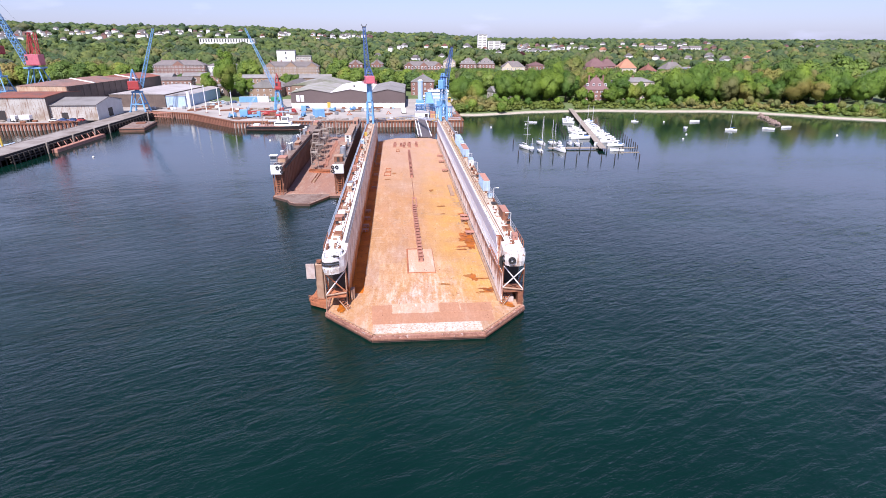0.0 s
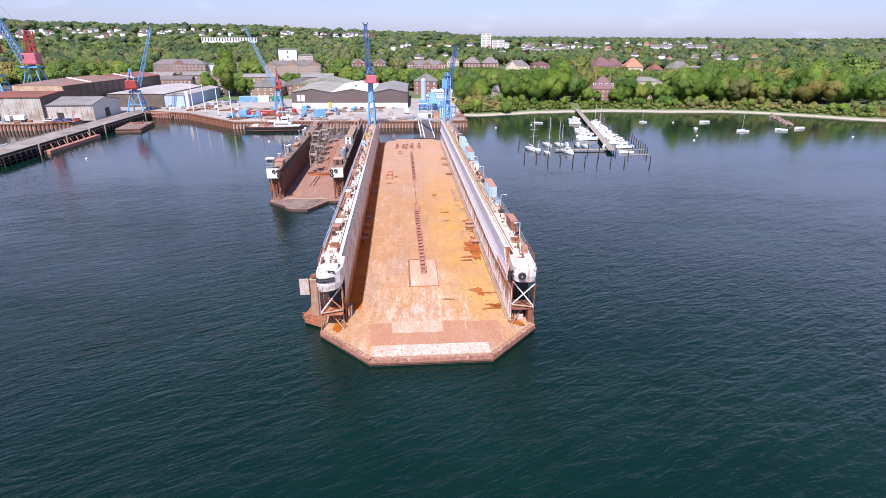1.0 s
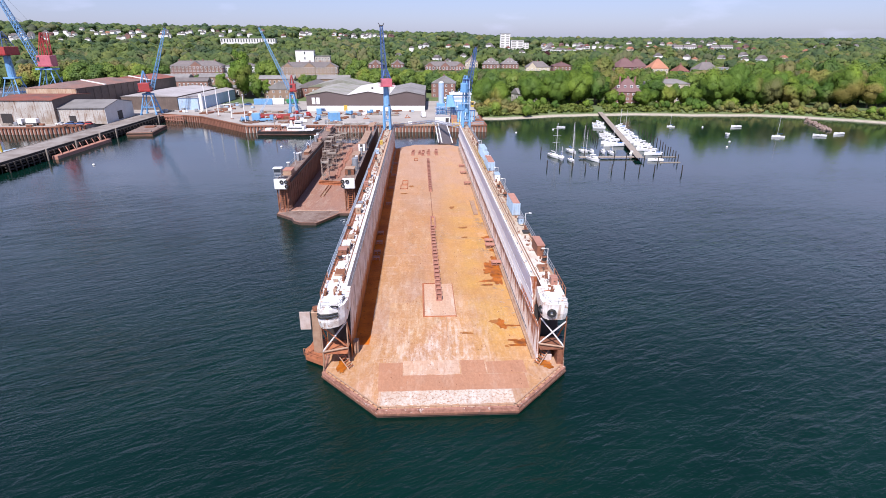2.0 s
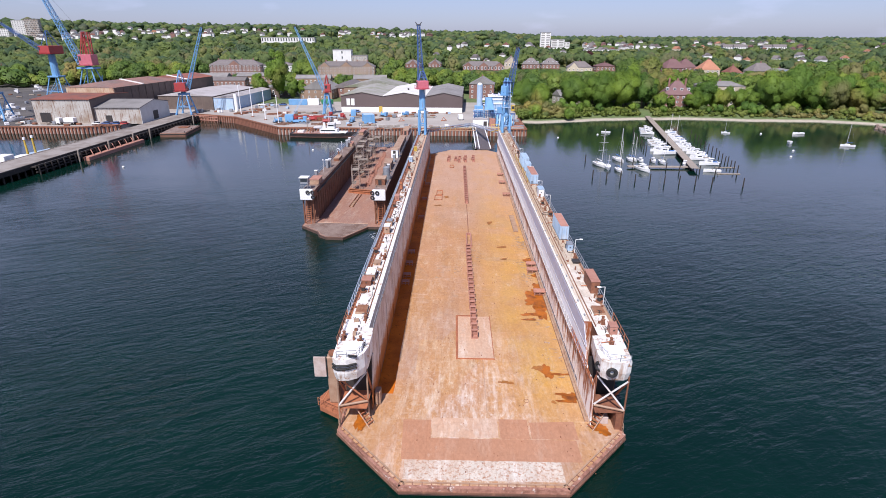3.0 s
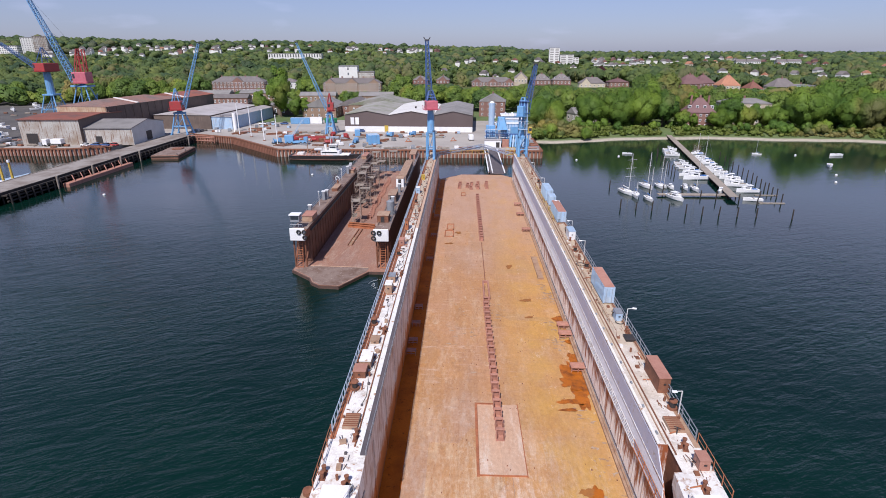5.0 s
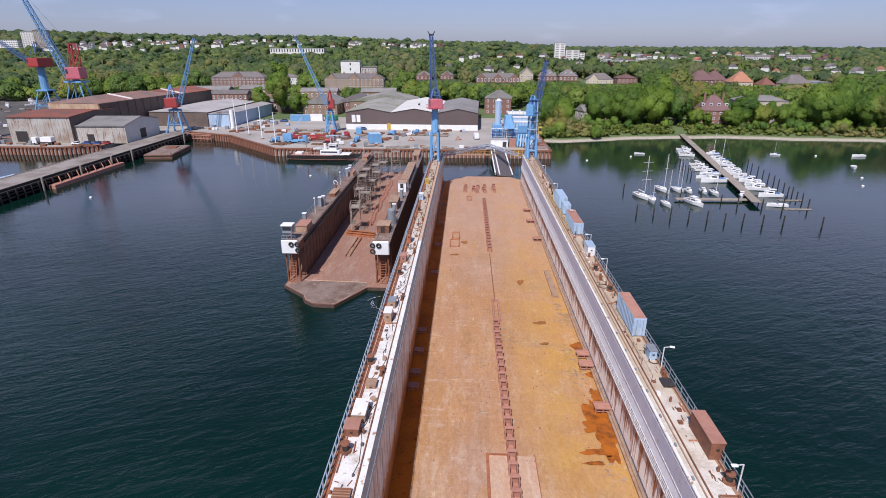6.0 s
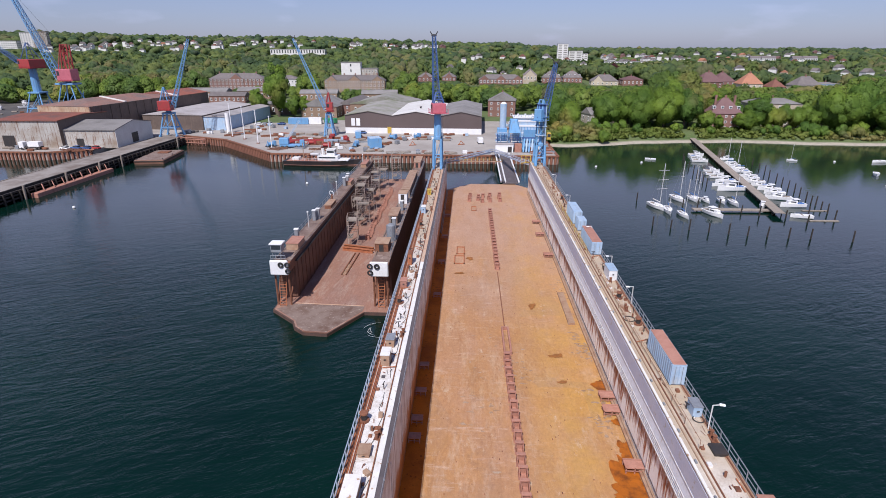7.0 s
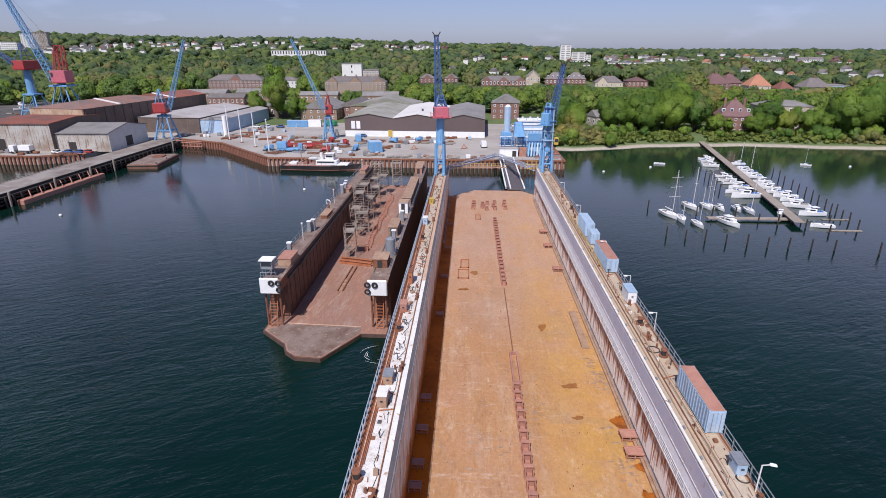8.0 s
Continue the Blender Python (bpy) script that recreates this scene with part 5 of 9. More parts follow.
def container(m, w, L, h, material, roof, label, ribs=True, door_end=-1):
    ob = thing("container", m, label, "container", "containers")
    part("shell", bx(B(), -w / 2, w / 2, -L / 2, L / 2, 0.12, h), material, ob)
    part("roof", bx(B(), -w / 2 + 0.05, w / 2 - 0.05, -L / 2 + 0.05, L / 2 - 0.05, h, h + 0.05), roof, ob)
    for x in (-w / 2, w / 2 - 0.12):
        part("skid", bx(B(), x, x + 0.12, -L / 2, L / 2, 0, 0.12), M_dark, ob)
        for y in (-L / 2 - 0.02, L / 2 - 0.1):
            part("corner_post", bx(B(), x - 0.02, x + 0.14, y, y + 0.12, 0.1, h + 0.02), material, ob)
    k = int(L / 0.55)
    for sx in (-1, 1):
        rbm = B()
        for i in range(k):
            y = -L / 2 + 0.35 + i * (L - 0.7) / max(1, k - 1)
            bx(rbm, sx * (w / 2 + 0.02) - 0.03, sx * (w / 2 + 0.02) + 0.03, y - 0.09, y + 0.09, 0.25, h - 0.15)
        part("corrugation", rbm, material, ob)
    for x in (-w / 4, w / 4):
        dr = part("door", bx(B(), x - w / 4 + 0.06, x + w / 4 - 0.06, -L / 2 - 0.05, -L / 2, 0.2, h - 0.12), material, ob)
        part("lock_rod", bar(B(), (x, -L / 2 - 0.08, 0.25), (x, -L / 2 - 0.08, h - 0.2), 0.025, 5), M_railgrey, dr)
    return ob


container(pose(15.42, 49.1, TOP), 1.45, 7.3, 2.45, M_palecont, M_pinkrust, "pale blue steel container with a rusty brown roof", True)
container(pose(15.4, 87.0, TOP), 1.7, 8.8, 2.3, M_palecont, M_pinkrust, "pale blue container with a rust-brown roof by the railing", True)
container(pose(15.5, 96.6, TOP), 1.5, 2.6, 2.2, M_palecont, M_palecont, "small pale blue steel cabin on the wing deck", True)
container(pose(15.4, 103.0, TOP), 1.7, 7.0, 2.6, M_palecont, M_palecont, "pale blue ribbed cabin on the wing deck", True)

rf_ = random.Random(8)
fit_a = mesh_of("deck_fitting", bar(B(), (0, 0, 0), (0, 0, 0.5), 0.12, 6), M_rust)
fit_b = mesh_of("deck_fitting", bx(B(), -0.3, 0.3, -0.2, 0.2, 0, 0.28), M_tan)
fit_c = mesh_of("deck_fitting", bar(B(), (-0.7, 0, 0.1), (0.7, 0.2, 0.1), 0.06, 5), M_rustorange)
fit_d = mesh_of("deck_fitting", bar(bar(B(), (0, 0, 0), (0, 0, 0.7), 0.05, 5), (-0.3, 0, 0.7), (0.3, 0, 0.7), 0.05, 5), M_dark)
for i in range(110):
    s_ = rf_.choice((-1, 1))
    piece("deck_fitting", rf_.choice((fit_a, fit_b, fit_c, fit_c, fit_d, fit_d)), dock, pose(s_ * rf_.uniform(14.15, 15.7), rf_.uniform(11.5, 156), TOP + 0.03, 0, 0, rf_.uniform(0, 360)))

# ---------------------------------------------------------------- the small floating dock
SF = 0.57
SD = pose(-29.4, 80.0, 0, 0, 0, 0.3)
sdock = thing("small_floating_dock", SD, "small rusty floating dock with brown wing walls and white end shields", "dry dock")
SOUT = [(-10.0, -0.8), (-5.4, -4.9), (-4.5, -6.9), (-2.7, -8.4), (1.3, -8.8), (5.9, -1.2), (10.0, -1.3), (10.0, 98), (-10.0, 98)]
part("pontoon", prism(B(), SOUT, -2.5, SF - 0.02), M_hulldark, sdock)
sfloor = part("dock_floor", prism(B(), [(-9.8, -0.6), (-5.2, -4.7), (-4.3, -6.7), (-2.6, -8.15), (1.2, -8.5), (5.8, -1.0), (9.8, -1.1), (9.8, 97.8), (-9.8, 97.8)], SF - 0.02, SF), M_deck2, sdock, "brown rusty steel dock floor")
part("apron_plate", prism(B(), [(-9.5, -0.5), (-5.0, -4.5), (-4.1, -6.5), (-2.5, -7.9), (1.1, -8.2), (5.5, -0.9), (5.6, 1.0), (-7.0, 1.6)], SF, SF + 0.006), M_greybrown, sdock, "grey-brown scraped apron plate")
part("pale_line", prism(B(), [(-6.8, 1.75), (5.4, 1.05), (5.4, 1.3), (-6.8, 2.0)], SF, SF + 0.015), M_paleplate, sfloor)
part("edge_coaming", prism(B(), [(-2.7, -8.4), (1.3, -8.8), (1.3, -8.55), (-2.7, -8.15)], SF - 0.02, SF + 0.1), M_wallouter, sdock)
for s in (-1, 1):
    xi, xo = (7.05, 9.95)
    wall = part("wing_wall", bx(B(), *sorted((s * xi, s * xo)), 4.2, 89.5, SF, 8.5), M_wallouter, sdock, "dark rust-brown wing wall")
    part("wing_deck", bx(B(), *sorted((s * (xi - 0.1), s * (xo + 0.05))), 2.0, 89.6, 8.5, 8.6), M_greybrown, wall)
    part("end_platform", bx(B(), *sorted((s * (xi - 0.1), s * (xo + 0.05))), 0.4, 4.2, 6.9, 8.5), M_rust, wall)
    shield = part("end_shield", bx(B(), *sorted((s * (xi - 0.1), s * (xo + 0.1))), 0.05, 0.4, 6.6, 9.3), M_cleanwhite, sdock, "white painted end shield with tyres", bevel=0.15)
    for cx, cz in ((-8.1, 8.55), (-7.0, 8.55), (-6.95, 7.4)) if s < 0 else ((7.0, 8.55), (8.15, 8.55), (7.0, 7.4)):
        part("tyre", ring(B(), (cx, -0.1, cz), (0, 1, 0), 0.36, 0.15, 14, 6), M_rubber, shield)
    for x in (xi + 0.3, xo - 0.3):
        part("support_leg", bar(B(), (s * x, 1.2, SF), (s * x, 1.2, 6.9), 0.18, 6), M_rust, sdock)
        part("support_leg", bar(B(), (s * x, 1.2, SF + 0.2), (s * x, 4.2, 6.6), 0.14, 6), M_rust, sdock)
    lad = part("ladder", bar(B(), (s * (xi + 1.0), 0.6, SF), (s * (xi + 1.0), 2.2, 6.9), 0.07, 5), M_rustorange, sdock)
    part("stile", bar(B(), (s * (xi + 2.1), 0.6, SF), (s * (xi + 2.1), 2.2, 6.9), 0.07, 5), M_rustorange, lad)
    for i in range(13):
        f = (i + 0.5) / 13
        part("rung", bar(B(), (s * (xi + 1.0), 0.6 + 1.6 * f, SF + (6.9 - SF) * f), (s * (xi + 2.1), 0.6 + 1.6 * f, SF + (6.9 - SF) * f), 0.06, 4), M_rustorange, lad)
    rib = mesh_of("stiffener", bx(B(), -0.06, 0.06, -0.08, 0.08, SF, 7.6), M_wallouter)
    for i in range(35):
        piece("stiffener", rib, wall, pose(s * (xi - 0.04), 5.5 + i * 2.4, 0))
    part("ledge", bx(B(), *sorted((s * (xi - 0.45), s * xi)), 4.5, 89, 7.5, 7.62), M_dark if s < 0 else M_rust, wall)
    part("hand_pipe", bar(B(), (s * (xi + 0.15), 4.4, 8.9), (s * (xi + 0.15), 88, 8.9), 0.06, 5), M_tan, wall)
    rail_run(sdock, (s * (xo - 0.1), 4.5, 8.6), (s * (xo - 0.1), 88, 8.6), M_railgrey, 2.4, 1.1, (0.55, 1.1), 0.04)
# cabin, vents and gear on the small dock, in its own measure
def sput(x, y, z=8.6, rz=0.0):
    return SD @ pose(x, y, z, 0, 0, rz)


cab = thing("control_cabin", sput(-9.3, 2.6), "small pale control cabin on legs at the dock end", "cabin")
for x in (-0.7, 0.7):
    for y in (-0.6, 0.6):
        part("leg", bar(B(), (x, y, 0), (x, y, 1.9), 0.06, 5), M_railgrey, cab)
part("box", bx(B(), -0.9, 0.9, -0.8, 0.8, 1.5, 2.9), M_railgrey, cab)
part("window", bx(B(), -0.8, 0.8, -0.84, -0.8, 2.0, 2.7), M_glass, cab)
part("roof", bx(B(), -1.1, 1.1, -1.0, 1.0, 2.9, 3.05), M_cleanwhite, cab)
rail_run(cab, (-0.9, -1.2, 0), (1.6, -1.2, 0), M_railgrey, 0.8)


def vent(m, h=2.2, r=0.35):
    ob = thing("vent_trunk", m, "pale grey ventilation trunk on the wing deck", "vent", "dock vents")
    part("trunk", bx(B(), -r, r, -r, r, 0, h), M_railgrey, ob, bevel=0.04)
    part("cowl", bx(B(), -r - 0.08, r + 0.08, -r - 0.08, r + 0.08, h, h + 0.12), M_cleanwhite, ob)
    return ob


vt = vent(sput(-8.9, 12.3))
for x, y in ((-8.9, 24.8), (-8.4, 26.0), (-9.0, 55.2), (-8.6, 57.0), (-9.0, 60.0), (8.6, 20), (8.7, 33)):
    copy_thing(vt, sput(x, y))
mast = thing("signal_mast", sput(-8.8, 20), "thin white signal mast", "mast", "masts")
part("pole", bar(B(), (0, 0, 0), (0, 0, 3.2), 0.07, 6), M_railwhite, mast)
part("lamp_head", bx(B(), -0.15, 0.15, -0.15, 0.15, 3.2, 3.45), M_cleanwhite, mast)
for y in (46, 82):
    copy_thing(mast, sput(-8.9, y))
crk = thing("deck_winch", sput(-8.8, 40.2), "dark winch with white flywheel on the wing deck", "winch")
part("post", bar(B(), (0, 0, 0), (0, 0, 1.6), 0.25, 8), M_rust, crk)
part("wheel", ring(B(), (0, 0, 1.9), (0.4, 1, 0.3), 0.6, 0.1, 12, 5), M_cleanwhite, crk)
tank = thing("standing_tank", sput(8.9, 13.0), "upright grey steel tank on the wing deck", "tank")
part("shell", bar(B(), (0, 0, 0), (0, 0, 3.0), 0.85, 16), M_railgrey, tank)
part("dome", bar(B(), (0, 0, 3.0), (0, 0, 3.35), 0.85, 16, 0.3), M_railgrey, tank)
for x, y, w, d, h, c, lb in ((8.0, 8.5, 2.4, 3.4, 1.5, M_rust, "brown machinery housing on the wing deck"), (8.0, 26, 1.8, 6, 1.8, M_greybrown, "long tan deckhouse on the wing deck"), (8.3, 40, 2.0, 3.0, 2.4, M_cleanwhite, "white deck cabin with a dark door"),
                             (8.4, 55, 2.0, 22, 2.0, M_greybrown, "long flat-roofed brown deckhouse"), (8.2, 84, 2.0, 10, 1.6, M_pinkrust, "red-brown deckhouse on the wing deck"), (-8.2, 9.0, 2.2, 4.0, 1.2, M_tan, "tan machinery housing on the wing deck"), (-8.2, 36, 1.4, 5, 0.8, M_rust, "low rusty skylight on the wing deck"), (-8.2, 58, 1.4, 4, 0.9, M_tan, "low tan skylight on the wing deck"), (-8.2, 82, 1.6, 7, 1.0, M_tan, "low tan deck housing")):
    dh = thing("deckhouse", sput(x, y), lb, "deckhouse", "small dock deckhouses")
    part("body", bx(B(), -w / 2, w / 2, -d / 2, d / 2, 0, h), c, dh, bevel=0.03)
    part("roof", bx(B(), -w / 2 - 0.1, w / 2 + 0.1, -d / 2 - 0.1, d / 2 + 0.1, h, h + 0.1), M_tan if c is not M_tan else M_pinkrust, dh)
    if h > 1.4:
        part("door", bx(B(), -0.45, 0.35, -d / 2 - 0.04, -d / 2, 0.05, h - 0.2), M_dark, dh)


M_scaff = surface("pale_scaffold_tube", (0.40, 0.33, 0.29), (0.26, 0.15, 0.10), 0.6, 0.5, scale=2.0)


def scaffold(m, w, d, levels, label="grey tube scaffold tower on the dock floor"):
    ob = thing("scaffold_tower", m, label, "scaffold", "scaffold towers")
    h = levels * 2.0
    for x in (-w / 2, w / 2):
        for y in (-d / 2, d / 2):
            part("standard", bar(B(), (x, y, 0), (x, y, h + 1), 0.06, 5), M_scaff, ob)
    for k in range(1, levels + 1):
        z = k * 2.0
        if k in (levels, 1):
            part("platform", bx(B(), -w / 2, w / 2 if k == levels else 0.0, -d / 2, d / 2, z - 0.06, z), M_greytimber, ob)
        gr = B()
        for zz in (z + 0.5, z + 1.0):
            for y in (-d / 2, d / 2):
                bar(gr, (-w / 2, y, zz), (w / 2, y, zz), 0.04, 4)
            for x in (-w / 2, w / 2):
                bar(gr, (x, -d / 2, zz), (x, d / 2, zz), 0.04, 4)
        part("guard_rail", gr, M_scaff, ob)
        part("brace", bar(B(), (-w / 2, -d / 2, z - 2), (w / 2, -d / 2, z), 0.05, 4), M_scaff, ob)
        part("brace", bar(B(), (-w / 2, -d / 2, z - 2), (-w / 2, d / 2, z), 0.05, 4), M_scaff, ob)
    return ob


for x, y, w, d, k in ((-1.5, 32.5, 2.2, 3.2, 3), (-1.0, 46, 3.0, 2.4, 3), (-3.0, 50, 2.4, 3.0, 3), (-3.2, 57, 2.4, 3.6, 4), (-1.2, 60, 2.6, 3.0, 3), (-3.4, 66, 2.6, 3.4, 4), (-1.0, 71, 2.4, 3.0, 3), (-2.8, 82, 2.6, 3.4, 3), (-0.5, 86, 2.6, 3.4, 3), (-3.2, 93, 3.0, 3.0, 4), (3.0, 95, 3.0, 3.0, 4)):
    scaffold(sput(x - 0.033 * y, y, SF, 7 * math.sin(y)), w, d, k)
skb = keel_block()
tagged(skb, "rusty steel keel block on the small dock floor", "keel block", "small dock keel blocks")
skb.matrix_basis = sput(0.1, 36, SF)
for i in range(1, 24):
    copy_thing(skb, sput(0.1 + 0.2 * math.sin(i) - 0.01 * i, 36 + i * 2.0, SF, 90 + 5 * math.sin(i)))
for y in (27.6, 29.2):
    cb = thing("cross_beam", sput(-0.7, y, SF, -14), "rust-red steel cross beam lying on the dock floor", "beam", "cross beams")
    part("web", bx(B(), -3.6, 3.6, -0.06, 0.06, 0.12, 0.7), M_rustorange, cb)
    for z in (0, 0.7):
        part("flange", bx(B(), -3.6, 3.6, -0.25, 0.25, z, z + 0.12), M_rustorange, cb)
rackb = thing("trolley_track", sput(-0.8, 20.4, SF, -2), "pair of dark steel track rails on the dock floor", "track")
for x in (-0.45, 0.45):
    part("rail", bx(B(), x - 0.1, x + 0.1, -6.0, 6.0, 0, 0.25), M_rust, rackb)
for i in range(8):
    part("sleeper", bx(B(), -0.6, 0.6, -5.6 + i * 0.7, -5.25 + i * 0.7, 0, 0.14), M_tan, rackb)


# ---------------------------------------------------------------- cranes
def lattice(parent, p, q, w0, w1, bays, material, name="jib", r=0.11, lace=0.06):
    """A four-chord lattice boom from p to q."""
    p, q = Vector(p), Vector(q)
    way = (q - p).normalized()
    side = way.cross(Vector((0, 0, 1)))
    side = side.normalized() if side.length > 0.05 else Vector((1, 0, 0))
    up = side.cross(way)
    cor = lambda f, i: p.lerp(q, f) + (side * (1, 1, -1, -1)[i] + up * (1, -1, -1, 1)[i]) * 0.5 * (w0 + (w1 - w0) * f)
    boom = part(name, bar(B(), cor(0, 0), cor(1, 0), r, 5), material, parent)
    for i in (1, 2, 3):
        part("chord", bar(B(), cor(0, i), cor(1, i), r, 5), material, boom)
    lb = B()
    for k in range(bays):
        a, b = k / bays, (k + 1) / bays
        for i in range(4):
            j = (i + 1) % 4
            bar(lb, cor(a, i), cor(b, j), lace, 4)
            bar(lb, cor(b, i), cor(b, j), lace, 4)
    tagged(part("lacing", lb, material, boom), kind="stuff")
    return boom


def crane(m, label, half=2.2, legs=8.0, column=6.0, radius=1.0, cab=(5.0, 4.5, 3.0), tip=(0, 5, 20), mast=6.0, blue=M_blue, cabmat=M_red, mastmat=None, jibmat=None, bays=16, depth=None, jw=1.7, splay=0.45):
    """A slewing luffing crane: portal, column, machinery house, mast and lattice jib. tip is taken from the house floor."""
    depth = depth or half
    ob = thing("harbour_crane", m, label, "crane", "shipyard cranes")
    for sx in (-1, 1):
        for sy in (-1, 1):
            part("leg", bar(B(), (sx * half, sy * depth, 0.5), (sx * half * splay, sy * depth * splay, legs), 0.42, 8, 0.32), blue, ob)
            part("bogie", bx(B(), sx * half - 0.35, sx * half + 0.35, sy * depth - 0.9, sy * depth + 0.9, 0, 0.8), blue, ob, bevel=0.08)
        part("portal_beam", bar(B(), (sx * half * 0.8, -depth * 0.8, legs * 0.38), (sx * half * 0.8, depth * 0.8, legs * 0.38), 0.22, 6), blue, ob)
        part("portal_beam", bar(B(), (-half * 0.8, sx * depth * 0.8, legs * 0.38), (half * 0.8, sx * depth * 0.8, legs * 0.38), 0.22, 6), blue, ob)
        part("brace", bar(B(), (sx * half * 0.95, -depth, 0.8), (sx * half * 0.6, depth * 0.6, legs * 0.8), 0.12, 5), blue, ob)
        part("brace", bar(B(), (-half, sx * depth * 0.95, 0.8), (half * 0.6, sx * depth * 0.6, legs * 0.8), 0.12, 5), blue, ob)
    part("portal_head", bx(B(), -half * 0.6, half * 0.6, -depth * 0.6, depth * 0.6, legs - 0.5, legs + 0.4), blue, ob, bevel=0.1)
    top = legs + 0.4 + column
    part("column", bar(B(), (0, 0, legs + 0.4), (0, 0, top), radius, 14, radius * 0.85), blue, ob)
    lad = part("ladder", bar(B(), (radius + 0.15, -0.3, legs), (radius + 0.1, -0.3, top), 0.05, 5), M_railgrey, ob)
    part("stile", bar(B(), (radius + 0.15, 0.3, legs), (radius + 0.1, 0.3, top), 0.05, 5), M_railgrey, lad)
    part("slew_ring", bar(B(), (0, 0, top), (0, 0, top + 0.35), radius * 1.25, 14), M_dark, ob)
    top += 0.35
    w, d, h = cab
    way = Vector((tip[0], tip[1], 0))
    way = way.normalized() if way.length else Vector((0, 1, 0))
    turn = math.degrees(math.atan2(way.y, way.x)) - 90
    house = part("machine_house", bx(B(), -w / 2, w / 2, -d / 2 - 0.8, d / 2 - 0.8, top, top + h), cabmat, ob, bevel=0.15)
    house.matrix_basis = pose(0, 0, 0, 0, 0, turn)
    part("catwalk", bx(B(), -w / 2 - 0.6, w / 2 + 0.6, -d / 2 - 1.4, d / 2 - 0.2, top - 0.12, top - 0.01), cabmat, house)
    part("window", bx(B(), w / 2 - 1.5, w / 2 - 0.2, d / 2 - 0.8, d / 2 - 0.74, top + h * 0.4, top + h * 0.85), M_glass, house)
    part("window", bx(B(), -w / 2 - 0.02, -w / 2, d / 2 - 2.2, d / 2 - 1.1, top + h * 0.45, top + h * 0.85), M_glass, house)
    for x in (-w / 2 - 0.55, w / 2 + 0.55):
        part("rail", bar(B(), (x, -d / 2 - 1.3, top + 1.0), (x, d / 2 - 0.3, top + 1.0), 0.05, 5), cabmat, house)
        for k in range(4):
            yy = -d / 2 - 1.3 + k * (d + 1.0) / 3
            part("post", bar(B(), (x, yy, top), (x, yy, top + 1.0), 0.05, 4), cabmat, house)
    mastmat = mastmat or blue
    head = Vector((0, -0.6, top + h + mast))
    turned = pose(0, 0, 0, 0, 0, turn)
    am = part("mast_leg", bar(B(), turned @ Vector((-w * 0.4, -d * 0.4, top + h)), turned @ (head + Vector((-0.5, 0, 0))), 0.24, 6), mastmat, ob)
    part("mast_leg", bar(B(), turned @ Vector((w * 0.4, -d * 0.4, top + h)), turned @ (head + Vector((0.5, 0, 0))), 0.24, 6), mastmat, am)
    part("mast_leg", bar(B(), turned @ Vector((-w * 0.4, d * 0.2, top + h)), turned @ (head + Vector((-0.5, 0.2, 0))), 0.2, 6), mastmat, am)
    part("mast_leg", bar(B(), turned @ Vector((w * 0.4, d * 0.2, top + h)), turned @ (head + Vector((0.5, 0.2, 0))), 0.2, 6), mastmat, am)
    if mast > 11:
        lattice(ob, turned @ Vector((0, -d * 0.2, top + h)), turned @ Vector((0, -d * 0.35, top + h + mast)), w * 0.46, w * 0.36, 3, mastmat, "mast_tower", 0.34, 0.10)
    for f in (0.3, 0.6, 0.95):
        a = (turned @ Vector((-w * 0.4, -d * 0.4, top + h))).lerp(turned @ (head + Vector((-0.5, 0, 0))), f)
        b = (turned @ Vector((w * 0.4, -d * 0.4, top + h))).lerp(turned @ (head + Vector((0.5, 0, 0))), f)
        part("mast_tie", bar(B(), a, b, 0.14, 5), mastmat, am)
    start = turned @ Vector((0, d * 0.5 - 0.4, top + 0.8))
    end = Vector((tip[0], tip[1], top + tip[2]))
    jib = lattice(ob, start, end, jw, jw * 0.42, bays, jibmat or blue, "jib", 0.065 * jw, 0.036 * jw)
    part("jib_head", bx(B(), end.x - 0.7, end.x + 0.7, end.y - 0.3, end.y + 0.3, end.z - 0.1, end.z + 0.5), M_dark, jib, bevel=0.08)
    for x in (-0.8, 0.8):
        part("sheave", bar(B(), (end.x + x * 0.6, end.y, end.z + 0.3), (end.x + x * 1.3, end.y, end.z + 1.2), 0.14, 6), M_dark, jib)
    tie = part("luffing_rope", bar(B(), turned @ head, end, 0.045, 4), M_dark, ob)
    part("hoist_rope", bar(B(), turned @ head, start.lerp(end, 0.6), 0.045, 4), M_dark, tie)
    return ob


crane(pose(-14.9, 152, TOP), "light blue dockside crane with a faded pink machine house", 1.1, 8.6, 6.2, 1.15, (3.6, 3.4, 2.6), (-1.2, 4.0, 20.0), 3.0, M_blue, M_pinkred, M_bluedark, M_bluedark, 15, 2.6, 1.9, 0.92)
rc = crane(pose(15.0, 158, TOP), "light blue dock crane with a dark lattice jib", 1.3, 6.0, 6.2, 0.5, (2.4, 2.8, 3.2), (3.6, 4.0, 15.5), 2.6, M_blue, M_blue, M_blue, M_bluedark, 14, 2.6, 1.8, 0.9)
for x in (-1.2, 1.2):
    for y in (-1.5, 1.5):
        part("tower_post", bar(B(), (x, y, 6.2), (x * 0.85, y * 0.85, 17.6), 0.2, 6), M_palecont if x > 0 else M_blue, rc)
for z in (8.6, 11.2, 13.8, 17.4):
    part("platform", bx(B(), -1.5, 1.5, -1.8, 1.8, z, z + 0.14), M_bluedark if z > 13 else M_palecont, rc)
for z in (8.6, 11.2):
    part("brace", bar(B(), (-1.2, -1.5, z), (1.2, -1.5, z + 2.6), 0.1, 5), M_blue, rc)
    part("brace", bar(B(), (1.2, -1.5, z), (-1.2, -1.5, z + 2.6), 0.1, 5), M_blue, rc)
